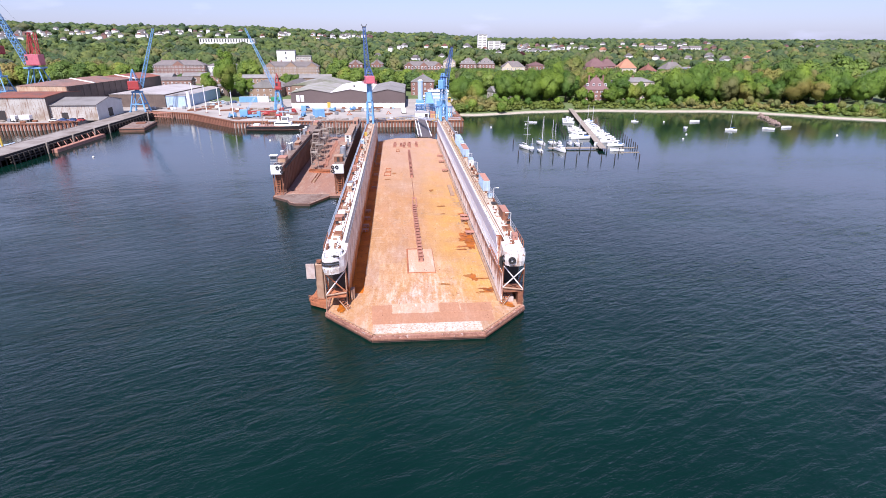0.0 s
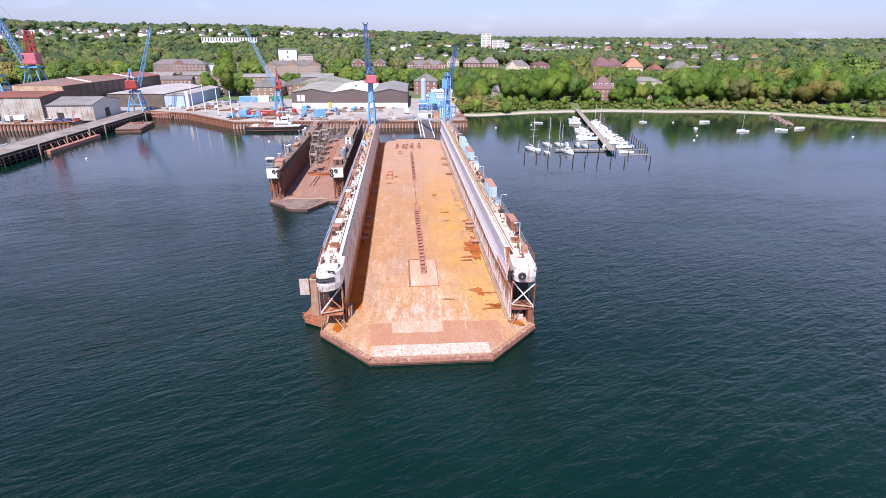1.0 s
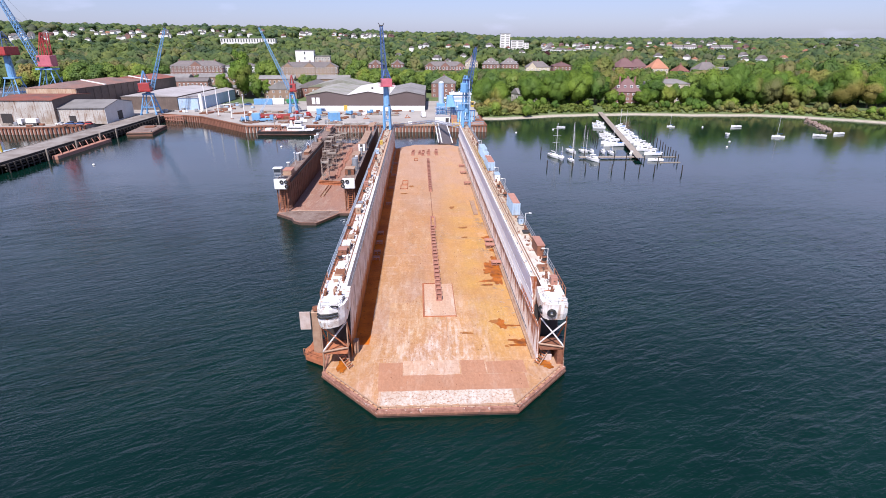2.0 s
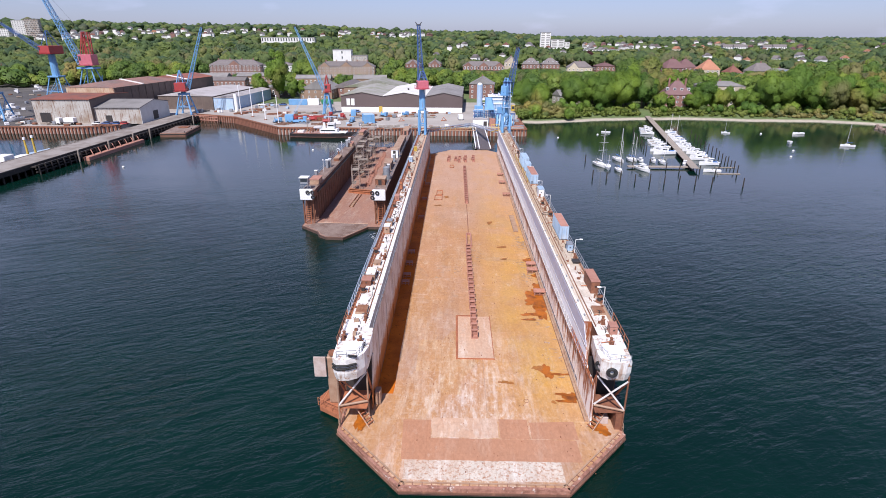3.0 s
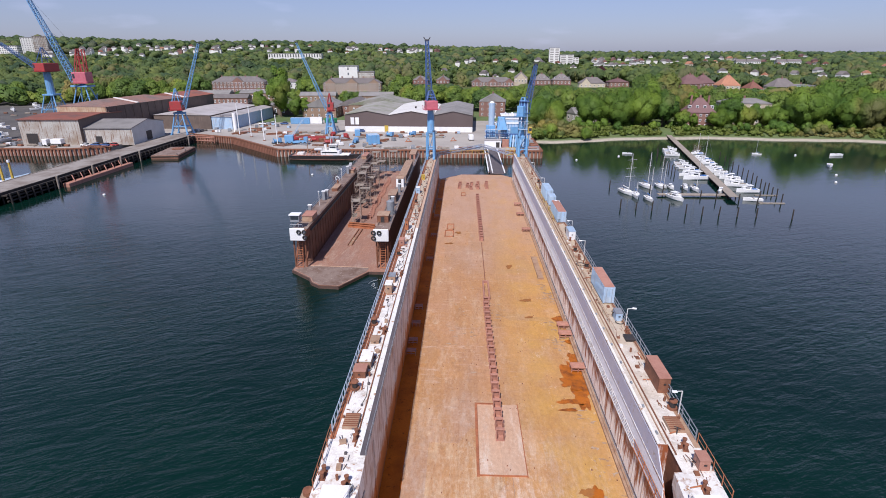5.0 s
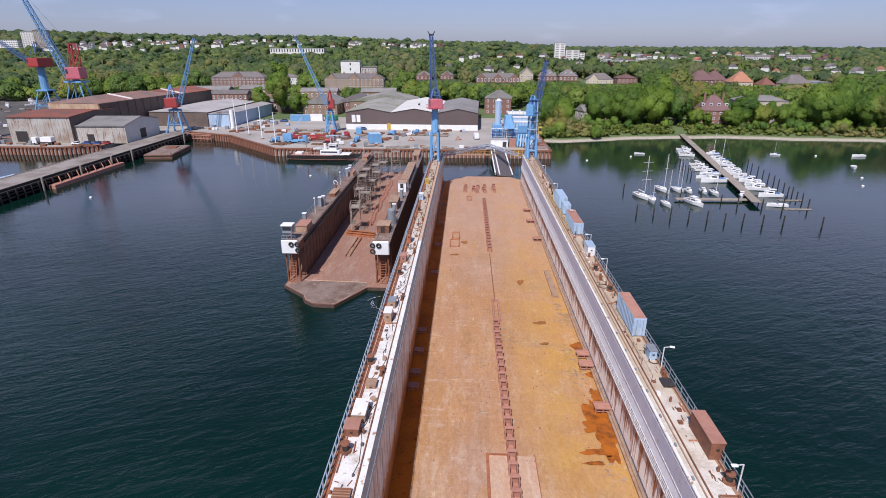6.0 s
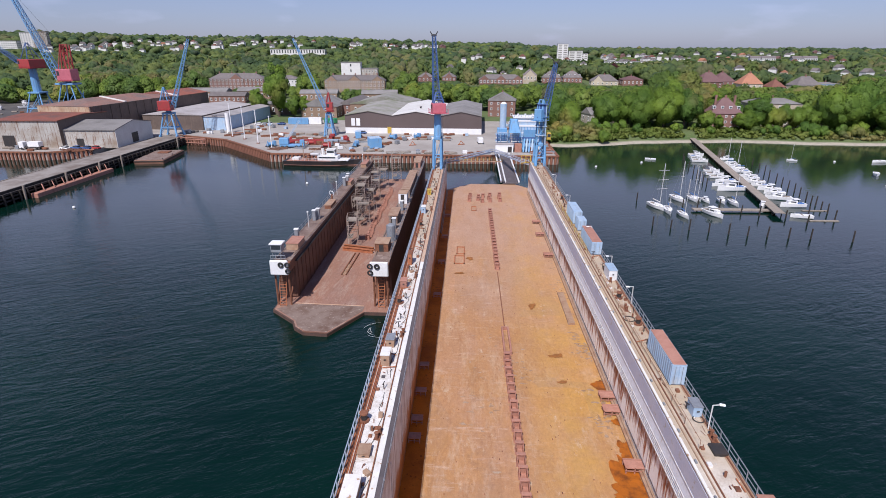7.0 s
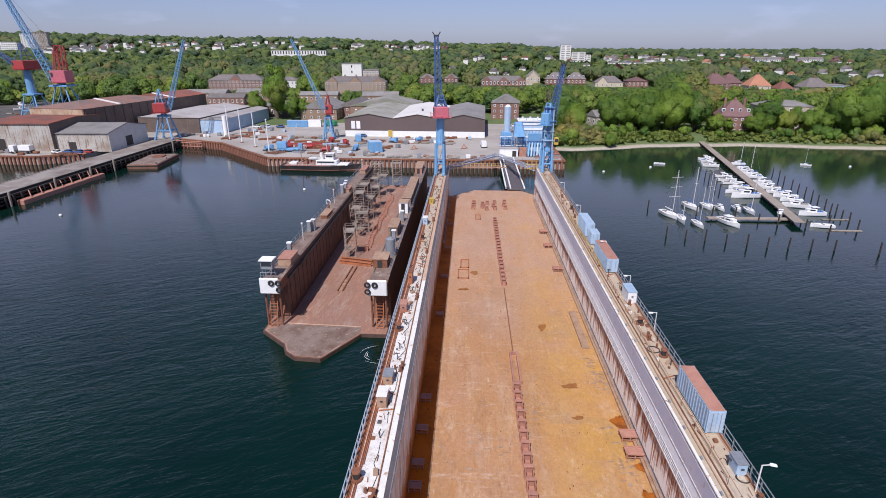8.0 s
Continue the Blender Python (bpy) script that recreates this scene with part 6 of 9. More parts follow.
part("winch_house", bx(B(), -1.4, 1.0, -1.4, 1.4, 15.0, 17.3), M_bluedark, rc, bevel=0.08)
part("driver_cab", bx(B(), 1.7, 2.9, -1.2, 0.6, 7.4, 9.4), M_yellow, rc, "small yellow driver's cab", bevel=0.08)
part("cab_window", bx(B(), 1.85, 2.75, -1.25, -1.2, 8.2, 9.1), M_glass, rc)
crane(pose(-72.2, 255, 3.3), "slim blue quay crane with a red house and long jib", 2.1, 10.2, 0.6, 1.0, (3.2, 3.0, 4.0), (-13.6, -1.0, 32.0), 4.5, M_blue, M_red, M_red, M_blue, 20, 2.1, 1.6)
crane(pose(-147.3, 251, 3.3), "blue quay crane with a red house and raised jib", 4.0, 10.6, 0.8, 1.3, (6.4, 5.4, 4.2), (13.2, 3.0, 31.0), 6.0, M_blue, M_red, M_blue, M_blue, 20, 3.4, 1.9)
crane(pose(-217.5, 284.5, 3.3), "tall blue crane with a red house and red mast", 8.0, 21.6, 0.8, 1.7, (8.2, 7.0, 5.8), (-18.5, -3.0, 46.0), 12.0, M_blue, M_pinkred, M_red, M_blue, 22, 6.0, 3.2, 0.3)
crane(pose(-262, 318, 3.3), "blue tower crane with a red house", 6.0, 14.5, 13.0, 2.3, (10.6, 8.0, 4.8), (-32.0, 6.0, 18.0), 9.0, M_blue, M_red, M_bluedark, M_bluedark, 16, 6.0, 2.4)
crane(pose(-227, 225, 3.3), "blue slipway crane at the edge of the yard", 3.6, 13.0, 12.0, 1.5, (6.0, 6.0, 4.0), (-24.0, 8.0, 14.0), 5.0, M_blue, M_red, M_blue, M_bluedark, 12, 3.6, 1.8)

plant = thing("ship_lift_plant", pose(11.5, 225, 3.3), "blue steel machinery plant with tower and houses on the quay", "machinery")
part("tower", bar(B(), (-3.3, 0.3, 8.4), (-3.3, 0.3, 18.2), 1.35, 16), M_palecont, plant, "pale blue steel silo")
part("tower_cap", bar(B(), (-3.3, 0.3, 18.2), (-3.3, 0.3, 18.9), 1.2, 16, 0.5), M_cleanwhite, plant)
part("tower_base", bx(B(), -5.6, -1.6, -1.8, 2.4, 0, 8.4), M_blue, plant, bevel=0.1)
for z in (3.0, 5.8):
    part("deck_ring", bx(B(), -6.2, -1.2, -2.5, 2.8, z, z + 0.16), M_palecont, plant)
    rail_run(plant, (-6.2, -2.5, z + 0.16), (-1.2, -2.5, z + 0.16), M_bluedark, 1.2)
# engine house with pale bands
eh = part("engine_house", bx(B(), 1.2, 11.4, -1.0, 6.0, 0, 12.6), M_palecont, plant, bevel=0.1)
part("roof", bx(B(), 0.8, 11.8, -1.5, 6.5, 12.6, 13.1), M_cleanwhite, eh)
for z in (11.2, 9.2):
    part("band", bx(B(), 1.1, 11.5, -1.2, -1.0, z, z + 0.7), M_cleanwhite, eh)
for i in range(8):
    part("rib", bx(B(), 1.5 + i * 1.3, 1.75 + i * 1.3, -1.16, -1.0, 0.2, 9.0), M_blue, eh)
part("blue_panel", bx(B(), 5.2, 10.2, -1.9, -1.2, 3.6, 8.0), M_blue, plant, "bright blue panelled front", bevel=0.05)
for i in range(3):
    part("roof_vent", bar(B(), (3.0 + 3.0 * i, 2.5, 13.1), (3.0 + 3.0 * i, 2.5, 14.0), 0.4, 10), M_cleanwhite, plant)
hp = B()
v_ = [hp.verts.new(c) for c in ((-1.0, -4.6, 7.0), (3.8, -4.6, 7.0), (3.8, -0.9, 7.0), (-1.0, -0.9, 7.0), (-0.2, -3.4, 11.8), (2.0, -3.4, 11.8), (2.6, -0.9, 12.4), (-0.6, -0.9, 12.4))]
for f in ((3, 2, 1, 0), (4, 5, 6, 7), (0, 1, 5, 4), (1, 2, 6, 5), (2, 3, 7, 6), (3, 0, 4, 7)):
    hp.faces.new([v_[i] for i in f])
part("hopper", hp, M_blue, plant, "bright blue sloping steel hopper")
for x in (-0.8, 3.6):
    for y in (-4.4, -1.1):
        part("leg", bar(B(), (x, y, 0), (x, y, 7.0), 0.22, 6), M_blue, plant)
part("walkway", bx(B(), -6.0, 4.6, -5.6, -4.6, 5.4, 5.55), M_bluedark, plant)
rail_run(plant, (-6.0, -5.6, 5.55), (4.6, -5.6, 5.55), M_blue, 1.2)
for i in range(7):
    part("pipe", bar(B(), (-5.6 + i * 1.4, -2.7, 2.0 + (i % 3)), (-5.6 + i * 1.4, -3.6, 6.5 + 0.8 * (i % 2)), 0.18, 6), M_palecont if i % 2 else M_bluedark, plant)
for i in range(5):
    part("pipe", bar(B(), (-6.2, -2.6 - 0.15 * i, 3.2 + i * 0.9), (5.0, -2.8 - 0.1 * i, 3.4 + i * 0.9), 0.12, 5), M_bluedark if i % 2 else M_cleanwhite, plant)
st_ = part("store", bx(B(), -6.6, 0.6, -10.0, -6.4, 0, 3.2), M_cleanwhite, plant, bevel=0.06)
part("store_door", bx(B(), -1.6, 0.0, -10.06, -10.0, 0.1, 2.4), M_dark, st_)
part("store_roof", bx(B(), -6.8, 0.8, -10.2, -6.2, 3.2, 3.4), M_rooflight, st_)
part("shed", bx(B(), 1.2, 4.0, -9.6, -6.6, 0, 3.4), M_pinkrust, plant, bevel=0.05)
for i in range(7):
    part("chute", bar(B(), (4.6 + i * 1.1, -10.6, 0.4), (5.2 + i * 1.1, -7.2, 5.4), 0.34, 8), M_palecont if i % 2 else M_blue, plant)
part("chute_beam", bx(B(), 4.2, 13.2, -7.6, -6.8, 5.3, 5.8), M_bluedark, plant)
for x in (4.6, 12.8):
    part("leg", bar(B(), (x, -7.2, 0), (x, -7.2, 5.4), 0.25, 6), M_blue, plant)
rail_run(plant, (1.2, -1.5, 13.1), (11.4, -1.5, 13.1), M_bluedark, 1.4)

ramp = thing("access_ramp", Matrix(), "brown access ramp with white side girders between quay and dock", "ramp")
rb = B()
vs = [rb.verts.new(c) for c in ((5.4, 171.0, 1.02), (10.4, 171.0, 1.02), (9.6, 209.5, 3.45), (5.2, 209.5, 3.45), (5.4, 171.0, 1.3), (10.4, 171.0, 1.3), (9.6, 209.5, 3.75), (5.2, 209.5, 3.75))]
for f in ((3, 2, 1, 0), (4, 5, 6, 7), (0, 1, 5, 4), (1, 2, 6, 5), (2, 3, 7, 6), (3, 0, 4, 7)):
    rb.faces.new([vs[i] for i in f])
part("roadway", rb, M_walkdark, ramp)
for xa, xb in ((4.9, 4.7), (6.3, 5.9), (10.7, 9.9)):
    part("girder", bar(B(), (xa, 171, 1.7), (xb, 209.5, 4.1), 0.3, 4), M_cleanwhite, ramp, "white tubular side girder")



for p_, q_ in (((-12.9, 164.0, 9.6), (3.6, 208.0, 5.4)), ((12.4, 163.4, 9.6), (3.9, 208.0, 5.4))):
    fbr = thing("footbridge", Matrix(), "pale grey lattice footbridge from the wing wall to the quay", "footbridge", "footbridges")
    lattice(fbr, p_, q_, 1.0, 1.0, 18, M_grating, "truss", 0.07, 0.04)
    dz_ = Vector((0, 0, -0.42))
    part("walkway", bar(B(), Vector(p_) + dz_, Vector(q_) + dz_, 0.34, 4), M_walkgrey, fbr)
yf = thing("gangway_frame", pose(11.4, 160.6, TOP), "yellow steel frame at the end of the gangway", "frame")
for x in (-1.4, 0.0, 1.4):
    part("post", bar(B(), (x, 0, 0), (x, 0.6, 2.0), 0.09, 5), M_yellow, yf)
part("rail", bar(B(), (-1.4, 0.6, 2.0), (1.4, 0.6, 2.0), 0.09, 5), M_yellow, yf)
part("rail", bar(B(), (-1.4, 0.3, 1.0), (1.4, 0.3, 1.0), 0.07, 5), M_yellow, yf)


# ---------------------------------------------------------------- buildings
FOOT = []
SEEN = []


def low_in_front(xa, xb, y, z):
    """Trees seawards of a building stay below the line of sight to it from out on the harbour."""
    SEEN.append(((xa + 5) / (y + 10), (xb + 5) / (y + 10), y, z))


def tree_limit(x, y, r):
    u, best = (x + 5) / (y + 10), 99.0
    e = r / (y + 10)
    for a, b, yb, z in SEEN:
        if y < yb and a - e < u < b + e:
            best = min(best, 42.5 + (z - 42.5) * (y + 10) / (yb + 10))
    return best


def building(name, m, w, d, h, wallm, roofm, label, floors=2, nx=6, ny=3, roof="gable", ridge="x", rise=3.0, gables=(), chimneys=0, sides=True, winm=M_cleanwhite, kind_word="house", over=0.35, dormers=0, panes=True, wins=True, deep=1.0, show=0.35):
    """A building with walls, roof, windows with panes, cross gables, dormers and chimneys. Front towards -y."""
    ob = thing(name, m, label, kind_word, "town buildings")
    c = m.translation
    FOOT.append((c.x, c.y, max(w, d) * 0.5 + 3))
    low_in_front(c.x - w / 2, c.x + w / 2, c.y - d / 2, c.z + h * show)
    wall = part("wall", bx(B(), -w / 2, w / 2, -d / 2, d / 2, -deep, h), wallm, ob)
    rb = B()
    ow, od = w / 2 + over, d / 2 + over
    if roof == "flat":
        bx(rb, -ow, ow, -od, od, h, h + 0.5)
    else:
        if ridge == "x":
            cut = (ow - od) if roof == "hip" else ow
            top = [(-max(cut, 0.3), 0), (max(cut, 0.3), 0)]
        else:
            cut = (od - ow) if roof == "hip" else od
            top = [(0, -max(cut, 0.3)), (0, max(cut, 0.3))]
        base = [rb.verts.new((x, y, h)) for x, y in ((-ow, -od), (ow, -od), (ow, od), (-ow, od))]
        a, b = (rb.verts.new((x, y, h + rise)) for x, y in top)
        rb.faces.new(base[::-1])
        if ridge == "x":
            for f in ((base[0], base[1], b, a), (base[2], base[3], a, b), (base[1], base[2], b), (base[3], base[0], a)):
                rb.faces.new(f)
        else:
            for f in ((base[1], base[2], b, a), (base[3], base[0], a, b), (base[0], base[1], a), (base[2], base[3], b)):
                rb.faces.new(f)
    rf = part("roof", rb, roofm, ob)
    for gx0, gw, gr in gables:
        gb = B()
        lo = [gb.verts.new((gx0 + s * gw / 2, -d / 2 - 0.5, h)) for s in (-1, 1)]
        pk = gb.verts.new((gx0, -d / 2 - 0.5, h + gr))
        bl = [gb.verts.new((gx0 + s * gw / 2, 0, h)) for s in (-1, 1)]
        bk = gb.verts.new((gx0, 0, h + gr))
        gb.faces.new((lo[0], lo[1], pk))
        gb.faces.new((lo[0], pk, bk, bl[0]))
        gb.faces.new((lo[1], bl[1], bk, pk))
        gb.faces.new((bl[0], bk, bl[1]))
        gb.faces.new((lo[1], lo[0], bl[0], bl[1]))
        g = part("cross_gable", gb, roofm, rf)
        fb = B()
        lo = [(gx0 - gw / 2 + 0.4, -1.0), (gx0 + gw / 2 - 0.4, -1.0), (gx0 + gw / 2 - 0.4, h), (gx0, h + gr - 0.5), (gx0 - gw / 2 + 0.4, h)]
        f0 = [fb.verts.new((x, -d / 2 - 0.75, z)) for x, z in lo]
        f1 = [fb.verts.new((x, -d / 2, z)) for x, z in lo]
        fb.faces.new(f0)
        fb.faces.new(f1[::-1])
        for i in range(5):
            fb.faces.new((f0[i], f0[(i + 1) % 5], f1[(i + 1) % 5], f1[i]))
        part("gable_wall", fb, wallm, wall)
    ww, wh = (min(1.7, w / nx * 0.5), h / floors * 0.6) if w > 40 else (min(1.15, w / nx * 0.5), h / floors * 0.45)
    fm = mesh_of("window", bx(B(), -ww / 2, ww / 2, -0.05, 0.06, 0, wh), winm if panes else M_glass)
    pm = mesh_of("pane", bx(B(), -ww / 2 + ww * 0.16, ww / 2 - ww * 0.16, -0.08, -0.04, wh * 0.15, wh * 0.85), M_glass)
    spots = []
    for k in range(floors):
        z = (k + 0.3) * h / floors
        for i in range(nx):
            x = -w / 2 + (i + 0.5) * w / nx
            off = 0.78 if any(abs(x - g[0]) < g[1] / 2 for g in gables) else 0.03
            spots.append(pose(x, -d / 2 - off, z))
        if sides:
            for i in range(ny):
                y = -d / 2 + (i + 0.5) * d / ny
                spots.append(pose(-w / 2 - 0.03, y, z, 0, 0, -90) if c.x > 20 else pose(w / 2 + 0.03, y, z, 0, 0, 90))
    for s in (spots if wins else ()):
        o = piece("window", fm, wall, s)
        if panes:
            piece("pane", pm, o)
    for k in range(chimneys):
        x = -w / 2 + (k + 0.7) * w / (chimneys + 0.4)
        if ridge == "x":
            part("chimney", bx(B(), x - 0.5, x + 0.5, -0.4, 0.4, h + rise * 0.5, h + rise + 1.2), M_brick, rf)
        else:
            part("chimney", bx(B(), -0.4, 0.4, x * d / w - 0.5, x * d / w + 0.5, h + rise * 0.5, h + rise + 1.2), M_brick, rf)
    for k in range(dormers):
        x = -w / 2 + (k + 0.5) * w / dormers
        yy, zz = -d / 2 * 0.62, h + rise * 0.38
        dm = part("dormer", bx(B(), x - 0.7, x + 0.7, yy - 0.6, yy + 1.8, zz - 0.7, zz + 0.8), winm, rf)
        part("pane", bx(B(), x - 0.5, x + 0.5, yy - 0.64, yy - 0.6, zz - 0.3, zz + 0.6), M_glass, dm)
    return ob


# shipbuilding hall with three low gables
hall = thing("shipyard_hall", pose(-33.2, 264, 3.3, 0, 0, -1.5), "long brown-fronted shipyard hall with white base and low roofs", "hall")
FOOT.append((-33, 290, 45))
for k, (x0, x1, rm, lb) in enumerate(((-33.6, -10.2, M_roofmoss, "mossy grey roof"), (-10.2, 13.4, M_roofwhite, "white sheet roof"), (13.4, 33.6, M_roofgrey, "grey felt roof"))):
    hb = B()
    xm, e, pk = (x0 + x1) / 2, 8.6, 10.6
    pts = [(x0, 0), (x1, 0), (x1, e), (xm, pk), (x0, e)]
    f0 = [hb.verts.new((x, 0, z)) for x, z in pts]
    f1 = [hb.verts.new((x, 62, z)) for x, z in pts]
    hb.faces.new(f0)
    hb.faces.new(f1[::-1])
    for i in (0, 1, 4):
        hb.faces.new((f0[i], f0[(i + 1) % 5], f1[(i + 1) % 5], f1[i]))
    hw = part("front_wall", hb, M_hallbrown, hall)
    for sx, ex in ((x0, xm), (x1, xm)):
        rr = B()
        v = [rr.verts.new(c) for c in ((sx, -0.4, e), (ex, -0.4, pk), (ex, 62, pk), (sx, 62, e), (sx, -0.4, e + 0.3), (ex, -0.4, pk + 0.3), (ex, 62, pk + 0.3), (sx, 62, e + 0.3))]
        for f in ((3, 2, 1, 0), (4, 5, 6, 7), (0, 1, 5, 4), (1, 2, 6, 5), (2, 3, 7, 6), (3, 0, 4, 7)):
            rr.faces.new([v[i] for i in f])
        part("roof", rr, rm, hw, lb)
    part("base_band", bx(B(), x0 + 0.02, x1 - 0.02, -0.12, 0, 0, 2.7), M_cleanwhite, hw)
part("door", bx(B(), -12.6, -10.6, -0.2, -0.12, 0.05, 3.2), M_yellow, hall)
for x in (-30.5, -28.0):
    part("window", bx(B(), x, x + 1.9, -0.1, 0, 3.6, 7.2), M_cleanwhite, hall)
part("skylight", bx(B(), 2.0, 2.8, 14, 16, 10.2, 11.6), M_dark, hall)
building("workshop", pose(-58, 350, 3.3, 0, 0, -2), 40, 34, 7.5, M_brickpale, M_roofmoss, "low workshop with a mossy grey gable roof", 1, 6, 4, "gable", "y", 4.5, kind_word="workshop")
building("workshop", pose(-95, 338, 3.3, 0, 0, -4), 22, 26, 6.5, M_brickpale, M_roofgrey, "ochre brick workshop with a grey gable roof", 2, 5, 4, "gable", "y", 5.0, kind_word="workshop")
building("workshop", pose(-78, 352, 3.3, 0, 0, -4), 18, 30, 6.5, M_brick, M_roofdark, "brick workshop with a brown gable roof", 2, 4, 4, "gable", "y", 4.0, kind_word="workshop")
for x, y, w, d, h, rm in ((-206, 420, 30, 14, 6, M_roofgrey), (-168, 428, 34, 13, 6, M_roofgrey), (-182, 400, 26, 12, 5, M_roofdark), (-120, 420, 28, 12, 5, M_roofgrey), (-72, 410, 26, 14, 6, M_roofgrey)):
    building("store_building", pose(x, y, land(x, y), 0, 0, 4), w, d, h, M_brickpale if rm is M_roofgrey else M_brick, rm, "low brick store building with a grey roof", 1, 8, 3, "gable", "x", 2.6, kind_word="store", show=0.2)
building("workshop", pose(-128, 345, 3.3, 0, 0, 2), 26, 16, 6.5, M_shedbrown, M_roofgrey, "dark low store building with a flat roof", 1, 5, 3, "flat", kind_word="workshop")
building("yard_shed", pose(-155.2, 300.5, 3.3, 0, 0, -3), 32, 60, 7.4, M_shedbrown, M_rooflight, "wide low shed with a pale grey roof", 1, 6, 6, "gable", "y", 1.6, kind_word="shed", wins=False)
building("yard_shed", pose(-133.6, 298.6, 3.3, 0, 0, -3), 11.6, 57, 6.6, M_palecont, M_rooflight, "pale blue clad shed with a grey roof", 1, 4, 3, "gable", "y", 1.2, kind_word="shed", wins=False)


def shed(m, w, d, e0, e1, wallm, sidem, roofm, label, doors=()):
    """A plain industrial shed with a low roof that slopes from front eave e0 to ridge e1."""
    ob = thing("yard_shed", m, label, "shed", "yard sheds")
    c = m @ Vector((0, d / 2, 0))
    FOOT.append((c.x, c.y, max(w, d) * 0.55))
    part("wall", bx(B(), -w / 2, w / 2, 0, d, -0.5, e0), wallm, ob)
    part("side_wall", slab_yz(B(), [(0.02, -0.5), (d - 0.02, -0.5), (d - 0.02, e0), (d / 2, e1), (0.02, e0)], w / 2, w / 2 + 0.15), sidem, ob)
    part("side_wall", slab_yz(B(), [(0.02, -0.5), (d - 0.02, -0.5), (d - 0.02, e0), (d / 2, e1), (0.02, e0)], -w / 2 - 0.15, -w / 2), sidem, ob)
    for y0, y1 in ((-0.5, d / 2), (d + 0.5, d / 2)):
        part("roof", slab_yz(B(), [(y0, e0), (y1, e1), (y1, e1 + 0.3), (y0, e0 + 0.3)] if y0 < y1 else [(y1, e1), (y0, e0), (y0, e0 + 0.3), (y1, e1 + 0.3)], -w / 2 - 0.4, w / 2 + 0.4), roofm, ob)
    for x, dw, dh in doors:
        part("door", bx(B(), x, x + dw, -0.08, 0, 0, dh), M_dark, ob)
    return ob


s1 = shed(pose(-189.6, 216, 3.3, 0, 0, 2), 27, 34, 10.9, 11.9, M_shedgrey, M_shedbrown, M_roofrust, "big grey shed with a rusty red roof", ((-11, 5, 5),))
s2 = shed(pose(-165.2, 219, 3.3, 0, 0, 3), 21.5, 30, 6.9, 9.4, M_shedgrey, M_plaster, M_roofgrey, "stained pale grey workshop shed with a grey roof", ((-6, 3, 3.5),))
# no hole in the wall: a dark slab paints the gate's shaded inside
part("gate", bx(B(), 10.9, 11.0, 12, 17, 0, 4.2), M_dark, s2, "dark panel standing in for the shade inside the open gate")
s3 = building("yard_shed", pose(-189.3, 274.4, 3.3, 0, 0, -6), 27, 62, 14.2, M_shedgrey, M_roofrust2, "large brown shed with a rust-red roof", 1, 4, 3, "hip", "y", 2.4, kind_word="shed", wins=False)
s4 = building("yard_shed", pose(-184.6, 324.0, 3.3, 0, 0, -6), 26, 36, 13.6, M_shedbrown, M_roofrust, "large dark brown shed with a rust-red roof", 1, 4, 3, "gable", "y", 2.4, kind_word="shed", wins=False)
for q_, yy, zz in ((s3, -8.0, 14.2), (s4, -14.0, 13.6)):
    vb = B()
    v_ = [vb.verts.new(c) for c in ((0.2, yy, zz + 2.36), (13.7, yy, zz + 0.02), (13.7, yy + 1.5, zz + 0.02), (0.2, yy + 1.5, zz + 2.36), (0.2, yy, zz + 2.75), (13.7, yy, zz + 0.4), (13.7, yy + 1.5, zz + 0.4), (0.2, yy + 1.5, zz + 2.75))]
    for f in ((3, 2, 1, 0), (4, 5, 6, 7), (0, 1, 5, 4), (1, 2, 6, 5), (2, 3, 7, 6), (3, 0, 4, 7)):
        vb.faces.new([v_[i] for i in f])
    part("roof_strip", vb, M_roofwhite, q_, "white skylight strip across the roof")
part("front_cladding", bx(B(), -13.4, 13.4, -31.2, -31.02, 0, 14.0), M_ochreclad, s3, "rust-streaked ochre front")
part("side_cladding", bx(B(), 13.52, 13.7, -30.9, 30.9, 0, 14.0), M_shedbrown, s3)
rbp = mesh_of("pilaster", bx(B(), 13.68, 13.95, -0.2, 0.2, 0, 14.0), M_shedbrown)
for i in range(11):
    piece("pilaster", rbp, s3, pose(0, -30 + i * 6.0, 0))

building("brick_barracks", pose(-203, 471, 9.6, 0, 0, 6), 45, 15, 8.6, M_brick, M_roofdark, "long red brick barracks with central gable and slate roof", 3, 14, 4, "hip", "x", 4.4, ((0, 11, 4.2),), 4)
building("white_office", pose(-167, 482, 9.5, 0, 0, 0), 27, 14, 8, M_plaster, M_roofdark, "white office block with a dark roof", 2, 9, 3, "hip", "x", 3.0)
building("brick_barracks", pose(-101, 466, 9.0, 0, 0, 3), 50, 14, 8.6, M_brickpale, M_roofdark, "long ochre brick barracks with three gables", 3, 15, 4, "hip", "x", 4.2, ((-19, 9.5, 3.8), (0, 10.5, 4.2), (19, 9.5, 3.8)), 5)
building("tower_block", pose(-117, 530, 6, 0, 0, 4), 18, 14, 24, M_plaster, M_roofgrey, "blank white tower block with a flat roof", 5, 1, 3, "flat", panes=False)
building("tower_block", pose(-100, 532, 6, 0, 0, 4), 15, 12, 18.5, M_shedgrey, M_roofgrey, "grey annex block with a flat roof", 4, 5, 3, "flat")
building("long_office", pose(-296, 960, 32.0, 0, 0, 2), 92, 16, 8.5, M_plaster, M_roofgrey, "long white flat office building on the wooded slope", 1, 20, 3, "flat", kind_word="office", panes=False, show=0.1, deep=6.0)
